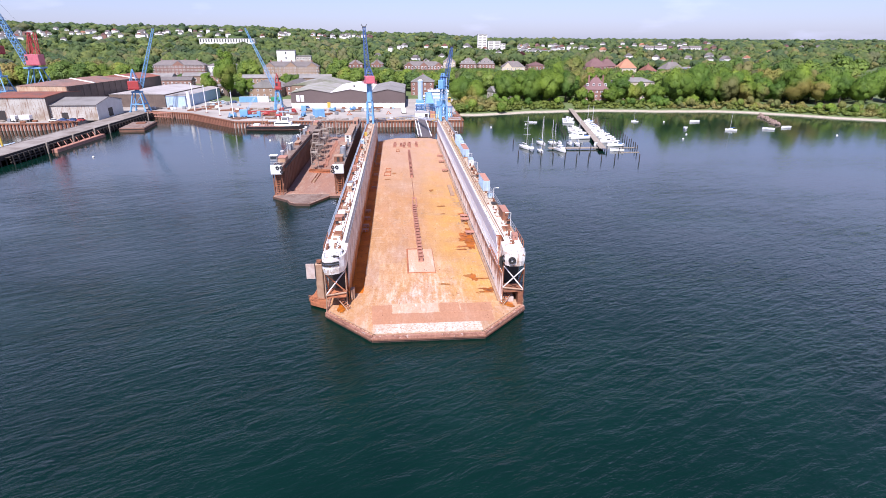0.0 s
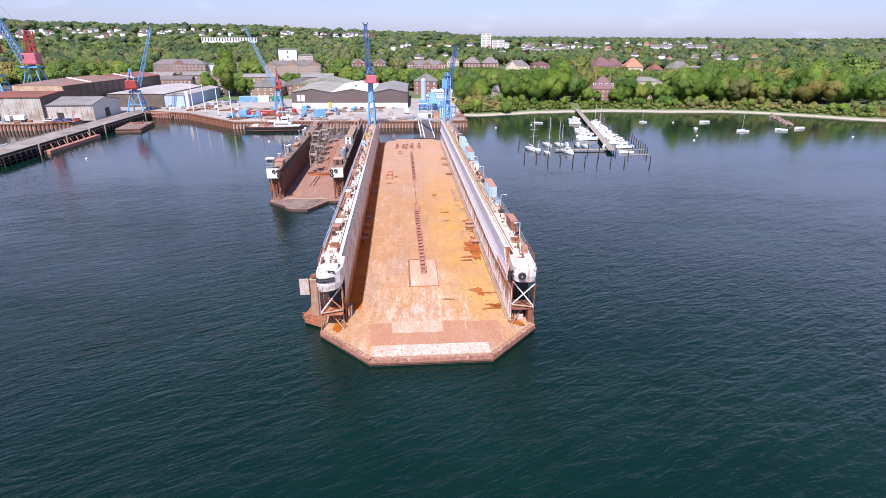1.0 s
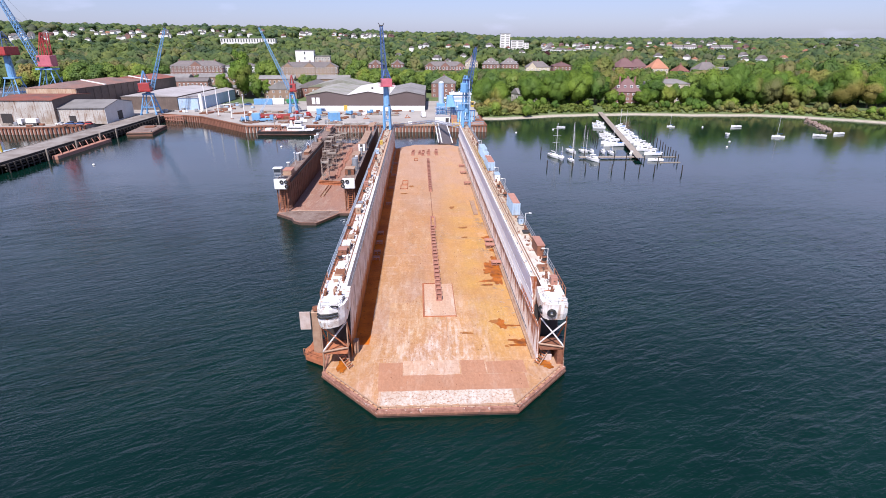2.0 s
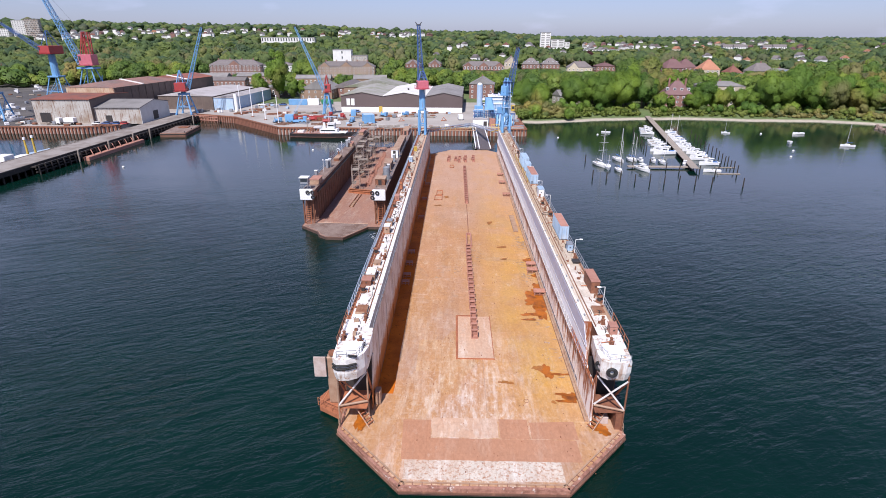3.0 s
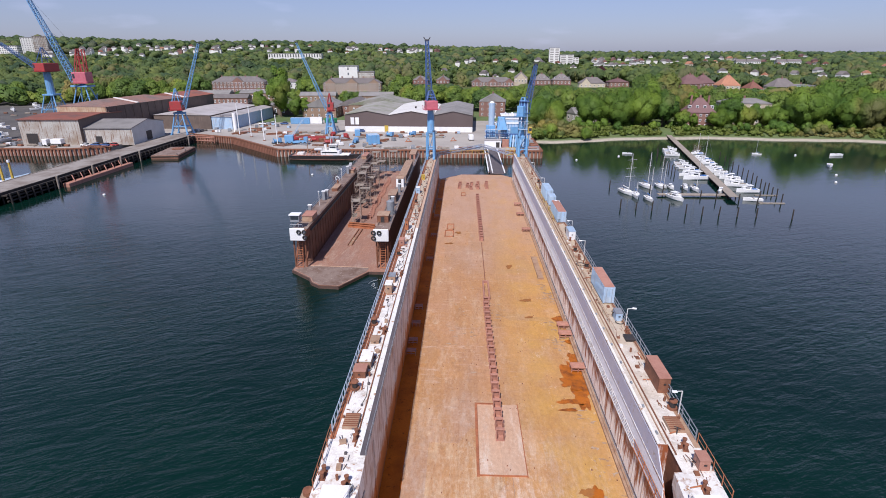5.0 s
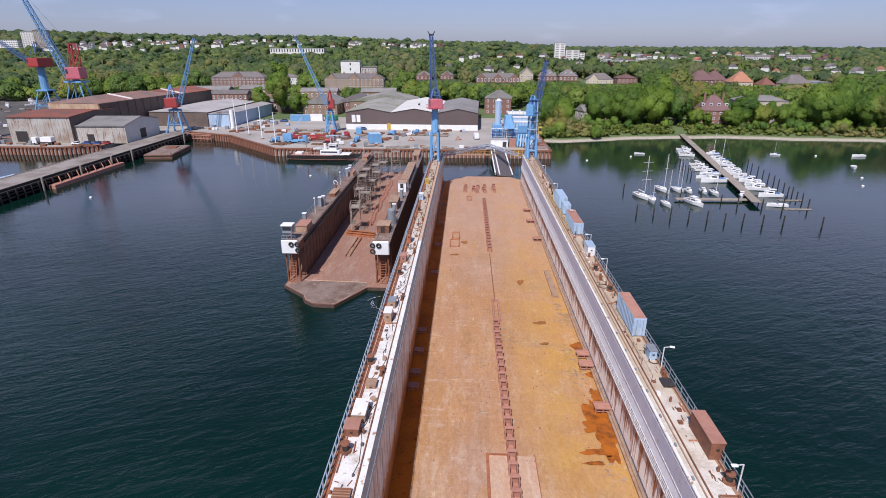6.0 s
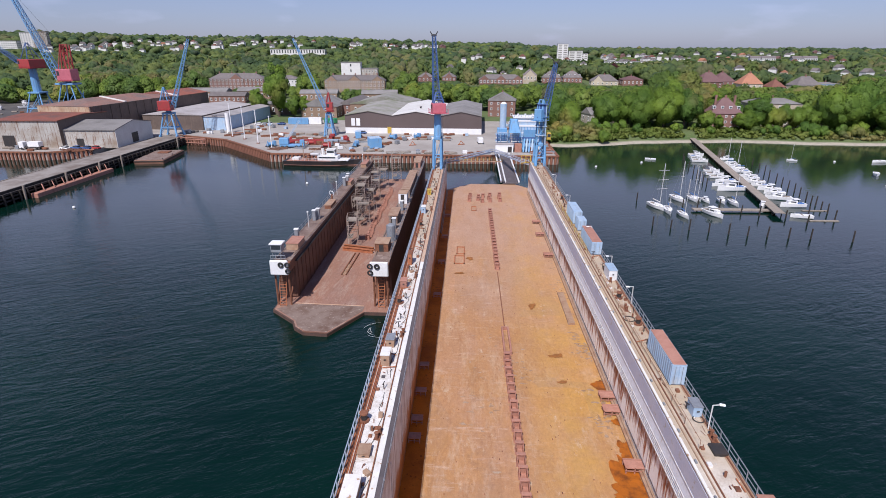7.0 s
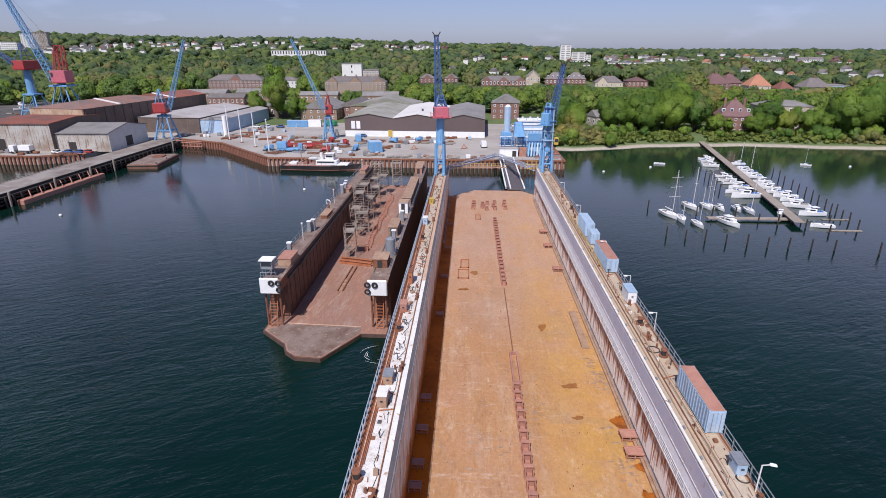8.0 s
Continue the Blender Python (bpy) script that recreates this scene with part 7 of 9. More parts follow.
building("brick_house", pose(14.8, 342, 3.3, 0, 0, -6), 16.5, 15, 9.6, M_brick, M_roofgrey, "three storey brick house with white windows and grey roof", 3, 4, 4, "gable", "y", 4.6, (), 1, winm=M_cleanwhite, show=0.0)
for hx, hy, hw, hh, hl in ((160, 1024, 18, 36, "white residential high-rise above the woods"), (184, 1030, 24, 24.5, "white apartment block beside the high-rise"), (200, 1034, 13, 20, "low white wing of the apartment block")):
    hr = building("high_rise", pose(hx, hy, 14, 0, 0, -4), hw, 16, hh, M_plaster, M_roofgrey, hl, 9, 3, 2, "flat", kind_word="high-rise", panes=False, wins=False, show=0.36)
    for hz in range(int(hh / 3) - 3):
        for hs in (-0.25, 0.25):
            part("loggia", bx(B(), hw * (hs - 0.17), hw * (hs + 0.17), -8.12, -7.9, hh - 2.6 - hz * 3.0, hh - 1.2 - hz * 3.0), M_roofgrey, hr)
building("high_rise", pose(-806, 1010, 34, 0, 0, 20), 20, 18, 34, M_plaster, M_roofgrey, "white end of a residential high-rise on the hill", 11, 5, 5, "flat", kind_word="high-rise", panes=False)
building("high_rise", pose(-778, 1005, 34, 0, 0, 20), 22, 16, 36, M_shedgrey, M_roofgrey, "grey residential high-rise on the hill", 11, 9, 5, "flat", kind_word="high-rise", panes=False)
building("high_rise", pose(-862, 1012, 34, 0, 0, 10), 60, 16, 20, M_plaster, M_roofgrey, "long white apartment block on the hill", 6, 16, 4, "flat", kind_word="high-rise", panes=False)
building("red_villa", pose(127, 292, land(127, 292), 0, 0, -8), 15.5, 13, 8.2, M_brick, M_roofmaroon, "red brick villa with maroon roof and white skylights", 3, 5, 4, "hip", "x", 7.6, (), 3, dormers=4, show=0.45)
building("cream_villa", pose(158.5, 307, land(158.5, 307), 0, 0, -8), 26, 14, 11.8, M_cream, M_roofgrey, "cream villa with a low grey roof", 3, 6, 4, "hip", "x", 2.6, (), 1, show=0.92)
building("shore_cottage", pose(67, 312, land(67, 312), 0, 0, 20), 15, 10, 5.0, M_shedgrey, M_roofgrey, "low cottage with a grey roof among shrubs", 1, 4, 2, "gable", "x", 3.4, show=0.7)
for x, y, w, h, rm, rs, wm, lb in ((198, 417, 15, 13, M_rooforange, 7.5, M_cream, "villa with a bright orange tiled roof"), (178, 440, 18, 12.5, M_roofmaroon, 7.0, M_brick, "brick villa with a dark red tiled roof"), (191, 446, 16, 12.5, M_roofmaroon, 6.5, M_brick, "brick villa with a brown-red tiled roof"), (229, 440, 11, 9, M_roofred, 5.5, M_brick, "villa with a red-brown tiled roof"),
                                 (254, 445, 20, 10, M_roofdark, 6.5, M_cream, "villa with a wide grey-brown roof"), (276, 455, 18, 10.5, M_roofgrey, 1.0, M_palecont, "pale flat-roofed school building")):
    building("villa", pose(x, y, land(x, y), 0, 0, 15 * math.sin(x)), w, 13, h - 4.5, wm, rm, lb, 3, max(4, int(w / 4)), 3, "hip", "x", rs, (), 1, show=0.95)
for x, y, w, d, h, rm, rs, wm, g, lb in ((-50, 575, 16, 12, 9, M_roofdark, 4, M_brick, ((0, 8, 4),), "small brick house with a steep gable"), (-26, 580, 14, 12, 9, M_roofdark, 4, M_brick, ((0, 8, 4),), "small brick house with a steep gable"), (25, 545, 42, 14, 9, M_roofdark, 4.5, M_brick, ((-16, 10, 4), (0, 10, 4), (16, 10, 4)), "long brick terrace with slate roof and gables"),
                                      (54, 556, 13, 12, 12, M_roofdark, 5.5, M_cream, ((0, 10, 5),), "narrow gabled house with a dark steep roof"), (74, 548, 18, 14, 10, M_roofdark, 6, M_brick, (), "brick house with a grey mansard roof"), (94, 550, 18, 14, 10, M_roofdark, 6, M_brick, (), "brick house with a dark mansard roof"), (118, 520, 24, 14, 8.5, M_roofdark, 5.5, M_cream, ((-6, 9, 5),), "gabled house with a dark roof and pale timbering"), (141, 515, 18, 14, 10, M_roofmaroon, 3, M_brick, (), "red brick house with a low roof")):
    building("town_house", pose(x, y, min(6.5, land(x, y) - 0.5), 0, 0, 5 * math.sin(x)), w, d, h, wm, rm, lb, 2, max(4, int(w / 3.5)), 3, "hip", "x", rs, g, 1, dormers=(4 if rs == 6 else 0), show=0.5)
for x, y, w, z in ((194, 792, 26, 15), (224, 800, 30, 15), (436, 900, 15, 18), (462, 912, 20, 18), (499, 900, 14, 18), (530, 920, 20, 18)):
    building("white_terrace", pose(x, y, z, 0, 0, -10), w, 12, 11, M_plaster, M_roofgrey if z < 16 else M_roofdark, "row of white terraced houses among trees", 3, 6, 2, "flat" if z < 16 else "gable", "x", 3.5, panes=False, sides=False, show=0.75)


# houses strewn over the hill and the far woods
HILL = []
for wm, rm, lb in ((M_plaster, M_roofdark, "small white house with a dark roof among trees"), (M_plaster, M_roofred, "small white house with a red roof among trees"), (M_cream, M_rooforange, "small cream house with an orange roof among trees"), (M_brick, M_roofmaroon, "small brick house with a brown roof among trees")):
    HILL.append(building("hill_house", pose(0, -900, 0), 11, 9, 7.6, wm, rm, lb, 2, 2, 1, "gable", "y", 4.5, sides=False, wins=False, panes=False, deep=8.0))
FOOT = [f for f in FOOT if f[1] > 0]
SEEN = [s_ for s_ in SEEN if s_[2] > 0]
rh = random.Random(11)
spots = []
for x0, x1, y0, y1, k in ((-760, -470, 930, 1240, 60), (-480, -250, 1050, 1300, 14), (-260, -60, 1080, 1300, 26), (200, 340, 800, 1120, 30), (330, 620, 760, 1250, 22), (620, 900, 1000, 1400, 8), (-60, 150, 700, 1000, 10), (250, 420, 520, 640, 9), (-30, 60, 620, 700, 4)):
    for _ in range(k):
        spots.append((rh.uniform(x0, x1), rh.uniform(y0, y1)))
for i, (x, y) in enumerate(spots):
    src = HILL[rh.choices(range(4), (0.96, 0.02, 0.0, 0.02) if x < -240 else (0.70, 0.10, 0.05, 0.15))[0]]
    mm = pose(x, y, land(x, y) + 6.2, 0, 0, rh.uniform(-40, 40))
    s = rh.uniform(0.50, 0.82)
    if i < 4:
        HILL[i].matrix_basis = pose(x, y, land(x, y) + 6.0, 0, 0, rh.uniform(-40, 40)) @ Matrix.Scale(0.65, 4)
    else:
        ob = copy_thing(src, mm)
        ob.scale = (s * 1.1, s, s)
    FOOT.append((x, y - 9, 11))
    low_in_front(x - 4, x + 4, y - 4, land(x, y) + 9.6)


# ---------------------------------------------------------------- vessels
def hull_mesh(L, Wd, sheer, draft, fore=0.38, stern=0.75, n=12):
    """A boat hull along +y with bow at +y, lofted from sections."""
    bm = B()
    rows = []
    for i in range(n + 1):
        f = i / n
        y = -L / 2 + L * f
        half = Wd / 2 * (stern + (1 - stern) * smooth(0, 0.35, f)) * (1 - smooth(1 - fore, 1.0, f) ** 1.3 * 0.98)
        top = sheer * (1 + 0.35 * max(0, f - 0.45) ** 1.5 * 2)
        keel = -draft * (1 - 0.7 * smooth(0.8, 1.0, f))
        rows.append([bm.verts.new(c) for c in ((-half, y, top), (-half * 0.88, y, top * 0.2), (-half * 0.35, y, keel), (half * 0.35, y, keel), (half * 0.88, y, top * 0.2), (half, y, top))])
    for a, b in zip(rows, rows[1:]):
        for j in range(5):
            bm.faces.new((a[j], b[j], b[j + 1], a[j + 1]))
        bm.faces.new((a[5], b[5], b[0], a[0]))
    bm.faces.new(rows[0])
    bm.faces.new(rows[-1][::-1])
    return bm


M_hullblack = surface("black_hull_paint", (0.028, 0.027, 0.03), (0.07, 0.045, 0.035), 0.6, 0.45, scale=0.5)
tug = thing("tugboat", pose(-62.5, 203.2, 0, 0, 0, -91), "small black-hulled harbour vessel with white wheelhouse", "ship")
part("hull", hull_mesh(30, 7.2, 1.9, 1.5, 0.35, 0.8), M_hullblack, tug)
part("deck", bx(B(), -2.9, 2.9, -13.5, 4.0, 1.92, 2.0), M_pinkrust, tug)
part("bulwark_stripe", bx(B(), -3.66, -3.6, -12, 6, 1.5, 1.95), M_pinkrust, tug)
hs = part("deckhouse", bx(B(), -2.1, 2.1, -1.5, 6.5, 2.0, 3.9), M_cleanwhite, tug, bevel=0.12)
part("window_band", bx(B(), 2.1, 2.16, -1.0, 5.5, 3.0, 3.5), M_glass, hs)
wh = part("wheelhouse", bx(B(), -1.5, 1.5, 2.0, 5.2, 3.9, 6.2), M_cleanwhite, tug, bevel=0.12)
part("window_band", bx(B(), 1.5, 1.55, 2.3, 4.9, 5.0, 5.7), M_glass, wh)
part("window_band", bx(B(), -1.3, 1.3, 5.2, 5.25, 5.0, 5.7), M_glass, wh)
part("roof", bx(B(), -1.7, 1.7, 1.8, 5.4, 6.2, 6.35), M_white, wh)
part("funnel", bar(B(), (0, 0.4, 3.9), (0, 0.2, 6.4), 0.6, 10), M_white, tug)
part("mast", bar(B(), (0, 2.6, 6.2), (0, 2.4, 13.6), 0.12, 6), M_railwhite, tug)
part("mast", bar(B(), (0, -7.5, 2.0), (0, -7.5, 8.4), 0.14, 6), M_tan, tug)
part("derrick", bar(B(), (0, -7.5, 3.0), (0, -1.5, 6.5), 0.1, 6), M_tan, tug)
part("winch", bx(B(), -1.0, 1.0, -6.2, -5.0, 2.0, 3.2), M_rust, tug, bevel=0.1)
part("boot_top", hull_mesh(29.6, 7.26, 0.45, 1.5, 0.35, 0.8), M_pinkrust, tug, "faded red waterline band")
part("fore_deck", bx(B(), -2.2, 2.2, 6.5, 10.5, 2.0, 2.5), M_cleanwhite, tug, bevel=0.1)
part("boat_davit", bar(B(), (1.9, -0.6, 3.9), (2.3, -0.6, 5.6), 0.07, 5), M_railwhite, tug)
part("lifeboat", hull_mesh(4.2, 1.6, 0.6, 0.3, 0.5, 0.7, 8), M_cleanwhite, tug).matrix_basis = pose(1.7, -2.0, 4.2)
part("crosstree", bar(B(), (-1.3, 2.45, 10.6), (1.3, 2.45, 10.6), 0.07, 5), M_railwhite, tug)
part("crosstree", bar(B(), (-0.8, 2.43, 12.2), (0.8, 2.43, 12.2), 0.06, 5), M_railwhite, tug)
for q in ((0, 13.5, 3.0), (0, -7.5, 8.2), (-2.4, 0.5, 2.2), (2.4, 0.5, 2.2)):
    part("stay", bar(B(), (0, 2.45, 13.2), q, 0.03, 3), M_dark, tug)
part("hatch", bx(B(), -1.6, 1.6, -11.8, -9.0, 2.0, 2.9), M_white, tug, bevel=0.08)
rail_run(tug, (3.3, -12, 2.0), (3.4, 4, 2.0), M_railwhite, 1.5)


def motor_boat(m, L=8.5, cover=None, label="white motor cruiser with a cabin at its berth"):
    ob = thing("motor_boat", m, label, "boat", "marina boats")
    part("hull", hull_mesh(L, L * 0.33, 1.0, 0.5, 0.5, 0.9), M_cleanwhite, ob)
    part("coachroof", prism(B(), [(-L * 0.12, -L * 0.12), (L * 0.12, -L * 0.12), (L * 0.09, L * 0.25), (-L * 0.09, L * 0.25)], 1.0, 1.75), M_cleanwhite, ob, bevel=0.08)
    wn2 = part("windscreen", prism(B(), [(-L * 0.125, -L * 0.05), (L * 0.125, -L * 0.05), (L * 0.10, L * 0.14), (-L * 0.10, L * 0.14)], 1.3, 1.62), M_glass, ob)
    part("cockpit", bx(B(), -L * 0.11, L * 0.11, -L * 0.42, -L * 0.13, 0.99, 1.06), M_greytimber if cover is None else cover, ob)
    part("hardtop", bx(B(), -L * 0.12, L * 0.12, -L * 0.2, L * 0.06, 2.1, 2.2), M_cleanwhite, ob, bevel=0.03)
    for x in (-1, 1):
        part("pillar", bar(B(), (x * L * 0.11, -L * 0.19, 1.0), (x * L * 0.11, -L * 0.18, 2.1), 0.04, 5), M_railgrey, ob)
        part("guard_rail", bar(B(), (x * L * 0.15, 0, 1.65), (x * L * 0.03, L * 0.48, 1.85), 0.025, 4), M_railgrey, ob)
    return ob


def sail_boat(m, L=9.5, H=12.0, label="white sailing yacht with bare mast", yards=0):
    ob = thing("sailing_boat", m, label, "boat", "marina boats")
    part("hull", hull_mesh(L, L * 0.3, 0.95, 0.6, 0.62, 0.7), M_cleanwhite, ob)
    part("coachroof", prism(B(), [(-L * 0.08, -L * 0.12), (L * 0.08, -L * 0.12), (L * 0.05, L * 0.22), (-L * 0.05, L * 0.22)], 0.95, 1.4), M_cleanwhite, ob, bevel=0.06)
    part("cockpit", bx(B(), -L * 0.07, L * 0.07, -L * 0.4, -L * 0.14, 0.96, 1.02), M_greytimber, ob)
    ms = part("mast", bar(B(), (0, L * 0.1, 0.9), (0, L * 0.1, H), 0.09, 6), M_railwhite, ob)
    part("boom", bar(B(), (0, L * 0.1, 2.0), (0, -L * 0.3, 2.1), 0.13, 6), M_canvas if yards == 0 else M_white, ob)
    for k in range(max(1, yards)):
        z = H * (0.62 if yards == 0 else 0.45 + 0.2 * k)
        part("spreader", bar(B(), (-(0.5 if yards == 0 else 1.7), L * 0.1, z), (0.5 if yards == 0 else 1.7, L * 0.1, z), 0.05, 5), M_railwhite, ms)
    for q in ((0, L * 0.49, 1.2), (0, -L * 0.46, 1.0), (-L * 0.13, L * 0.06, 1.0), (L * 0.13, L * 0.06, 1.0)):
        part("stay", bar(B(), (0, L * 0.1, H - 0.2), q, 0.018, 3), M_railgrey, ms)
    return ob


mb = motor_boat(pose(61.2, 142.0, 0, 0, 0, 196), 7.6)
mb2 = motor_boat(pose(81.6, 181.5, 0, 0, 0, 100), 7.0, M_canvas, "motor boat with a blue cockpit cover")
for x, y, a, s in ((70.2, 154.6, 172, 0.9), (65.8, 155.2, 176, 0.85), (79.5, 169.4, 98, 1.7), (78.6, 175.5, 98, 1.1), (88.6, 150.8, 84, 1.35), (88.8, 159.0, 84, 1.3), (91.0, 165.2, 84, 1.15), (91.8, 170.0, 84, 1.2), (91.4, 175.4, 84, 1.0), (92.2, 180.4, 84, 1.15), (93.4, 185.2, 85, 1.0), (94.2, 189.2, 85, 1.1), (95.4, 197.0, 85, 1.1), (96.6, 203.0, 85, 1.0), (97.2, 208.0, 85, 1.05), (83.0, 187.0, 262, 1.05), (83.7, 191.6, 262, 1.1), (85.0, 197.5, 262, 1.0), (88.2, 216.2, 262, 1.1), (89.0, 220.0, 262, 1.0), (90.6, 226.0, 262, 1.0), (92.0, 230.0, 262, 1.1), (100.6, 220.6, 85, 1.0)):
    k = round(x * 3.0 + y)
    c = copy_thing(mb2 if k % 3 == 0 else mb, pose(x - 1.0, y + 0.6, 0, 0, 0, a + 9 * math.sin(k)))
    c.scale = (s * 0.70, s * 0.74, s * 0.82)
copy_thing(mb2, pose(78.6, 150.4, 0, 0, 0, 150)).scale = (0.7, 0.7, 0.8)
sail_boat(pose(49.8, 144.0, 0, 0, 0, 170), 7.4, 5.0, "white open sailing boat with its mast down")
tall = sail_boat(pose(57.1, 157.0, 0, 0, 0, 192), 7.4, 12.0)
for x, y, a, s in ((53.6, 139.6, 184, 0.95), (62.6, 156.8, 184, 0.95), (64.0, 157.4, 186, 0.8), (72.8, 152.6, 178, 1.0), (97.5, 211.5, 84, 0.95), (96.0, 200.0, 84, 1.0), (126.8, 220.6, 60, 0.6), (162.8, 188.6, 70, 0.85)):
    c = copy_thing(tall, pose(x - 1.0, y + 0.6, 0, 0, 0, a))
    c.scale = (s * 0.9, s * 0.85, s * 0.92)
sail_boat(pose(48.2, 148.2, 0, 0, 0, 196), 8.4, 13.0, "large pale ketch with crossed yards at the outer berth", 3)

# marina pier, piles and buoys
pier = thing("marina_pier", Matrix(), "narrow weathered timber pier running out from the beach", "pier", kind="structure")
PA, PB_ = Vector((106.0, 276.6, 0)), Vector((78.0, 140.2, 0))
k = 86
way = (PB_ - PA).normalized()
sd = Vector((-way.y, way.x, 0))
tn = math.degrees(math.atan2(way.y, way.x))
plank = mesh_of("plank", bx(B(), -0.8, 0.8, -1.35, 1.35, 1.25, 1.35), M_greytimber)
ppile = mesh_of("pier_pile", bar(B(), (0, 0, -4), (0, 0, 1.25), 0.14, 6), M_timber)
for i in range(k):
    p = PA.lerp(PB_, (i + 0.5) / k)
    piece("plank", plank, pier, pose(p.x, p.y, 0, 0, 0, tn))
    if i % 3 == 0:
        for s in (-1.2, 1.2):
            q = p + sd * s
            piece("pier_pile", ppile, pier, pose(q.x, q.y, 0))
for s in (-1.3, 1.3):
    part("bearer", bar(B(), PA + sd * s + Vector((0, 0, 1.15)), PB_ + sd * s + Vector((0, 0, 1.15)), 0.1, 4), M_timber, pier)
part("head_platform", bx(B(), 57.0, 79.0, 144.6, 146.4, 0.45, 0.75), M_greytimber, pier)
for x0, x1, y in ((84.5, 92.0, 137.4), (88.0, 95.0, 147.0)):
    part("floating_walk", bx(B(), x0, x1, y, y + 0.7, -0.2, 0.2), M_greytimber, pier)


def mooring_pile(m, h=2.5):
    return single("mooring_pile", bar(B(), (0, 0, -4), (0, 0, h), 0.22, 8, 0.17), M_timber, m, "dark timber mooring pile standing in the water", "pile", "mooring piles")


mp0 = mooring_pile(pose(41.6, 131.5, 0))
for i, (x, y) in enumerate(((46.7, 129.5), (50.7, 127.9), (54.9, 126.3), (59.1, 124.9), (63.2, 123.9), (67.5, 123.2), (72.3, 122.7), (77.3, 122.4), (86.0, 120.7), (45.7, 155.6), (92.4, 137.8), (83.9, 135.2), (94.5, 144.3), (95.6, 149.0), (96.0, 152.3), (96.2, 154.9), (96.5, 158.0), (98.2, 164.2), (99.2, 168.9), (99.5, 173.1), (100.3, 178.3), (100.8, 182.9), (102.5, 190.7), (104.1, 197.0), (71.0, 144.0), (74.5, 141.2), (80.6, 139.4), (80.9, 213.1), (79.3, 204.0), (77.8, 195.6), (77.0, 190.4), (76.2, 186.0), (75.4, 181.0), (74.8, 176.5), (61.0, 149.0), (57.2, 150.0), (66.5, 147.5), (105.6, 204.0), (106.4, 211.0), (88.6, 143.0), (82.6, 219.0))):
    c = copy_thing(mp0, pose(x - 1.0, y + 0.6, 0, 1.5 * math.sin(i * 3), 1.5 * math.cos(i * 5), 0))
    c.scale = (1, 1, 0.85 + 0.3 * abs(math.sin(i * 1.7)))


def buoy(m, r=0.45):
    ob = thing("mooring_buoy", m, "small white mooring buoy afloat", "buoy", "buoys")
    bm = B()
    bmesh.ops.create_icosphere(bm, subdivisions=2, radius=r)
    part("float", bm, M_cleanwhite, ob)
    part("ring", ring(B(), (0, 0, r + 0.06), (1, 0, 0), 0.1, 0.03, 8, 4), M_dark, ob)
    return ob


by = buoy(pose(43.2, 204.7, 0.15))
for x, y in ((63.2, 213.8), (141.5, 219.3), (125.2, 166.3), (132.9, 178.2), (204.0, 171.6), (-118, 140), (-60, 172)):
    copy_thing(by, pose(x, y, 0.15))
dinghy = thing("dinghy", pose(68.8, 220.6, 0, 0, 0, 70), "small white dinghy on a mooring", "boat", "marina boats")
part("hull", hull_mesh(4.2, 1.6, 0.55, 0.25, 0.5, 0.85, 8), M_cleanwhite, dinghy)
part("thwart", bx(B(), -0.6, 0.6, -0.2, 0.1, 0.56, 0.62), M_greytimber, dinghy)

for x, y, a in ((141.1, 195.1, 150), (159.0, 219.6, 95), (183.0, 191.4, 60), (195.8, 196.4, 100), (84.0, 140.6, 80)):
    db = copy_thing(dinghy, pose(x, y, 0, 0, 0, a))
    db.scale = (1.3, 1.3, 1.5)
groyne = thing("stone_groyne", Matrix(), "low groyne of rough stones running out from the beach", "groyne", kind="structure")
rgs = random.Random(8)
stone = []
for k in range(4):
    sb_ = B()
    bmesh.ops.create_icosphere(sb_, subdivisions=1, radius=0.8)
    for v in sb_.verts:
        v.co *= rgs.uniform(0.7, 1.2)
    stone.append(mesh_of("stone", sb_, M_greybrown))
for i in range(90):
    f = rgs.random()
    piece("stone", stone[i % 4], groyne, pose(214 - 16 * f + rgs.gauss(0, 0.9), 246 - 40 * f + rgs.gauss(0, 0.7), 0.25 + rgs.uniform(-0.2, 0.35), rgs.uniform(0, 360), 0, rgs.uniform(0, 360)))

# ---------------------------------------------------------------- yard clutter
lawn = single("lawn", prism(B(), [(-142, 300), (-96, 302), (-98, 330), (-145, 332)], 3.3, 3.36), M_ground, Matrix(), "patch of lawn between the yard sheds", "lawn", kind="structure")
for x, y, top in ((-117.7, 250.1, 15), (-108.9, 242.8, 14.5), (-98.5, 231.7, 14), (-88.0, 219.1, 13)):
    fp = thing("flag_pole", pose(x, y, 3.3), "tall white steel pole on the quay edge", "pole", "quay poles")
    part("shaft", bar(B(), (0, 0, 0), (0, 0, top), 0.24, 8, 0.18), M_cleanwhite, fp)
    part("foot", bx(B(), -0.6, 0.6, -0.6, 0.6, 0, 0.3), M_rust, fp)
    part("head", bar(B(), (0, 0, top), (0, 0, top + 0.3), 0.34, 8), M_cleanwhite, fp)
silo = thing("silo_tank", pose(-124.5, 262, 3.3), "tall white tank beside the quay", "tank")
part("shell", bar(B(), (0, 0, 0), (0, 0, 9.5), 1.0, 14), M_cleanwhite, silo)
part("ladder", bar(B(), (1.1, -0.3, 0), (1.1, -0.3, 9.5), 0.08, 5), M_railgrey, silo)

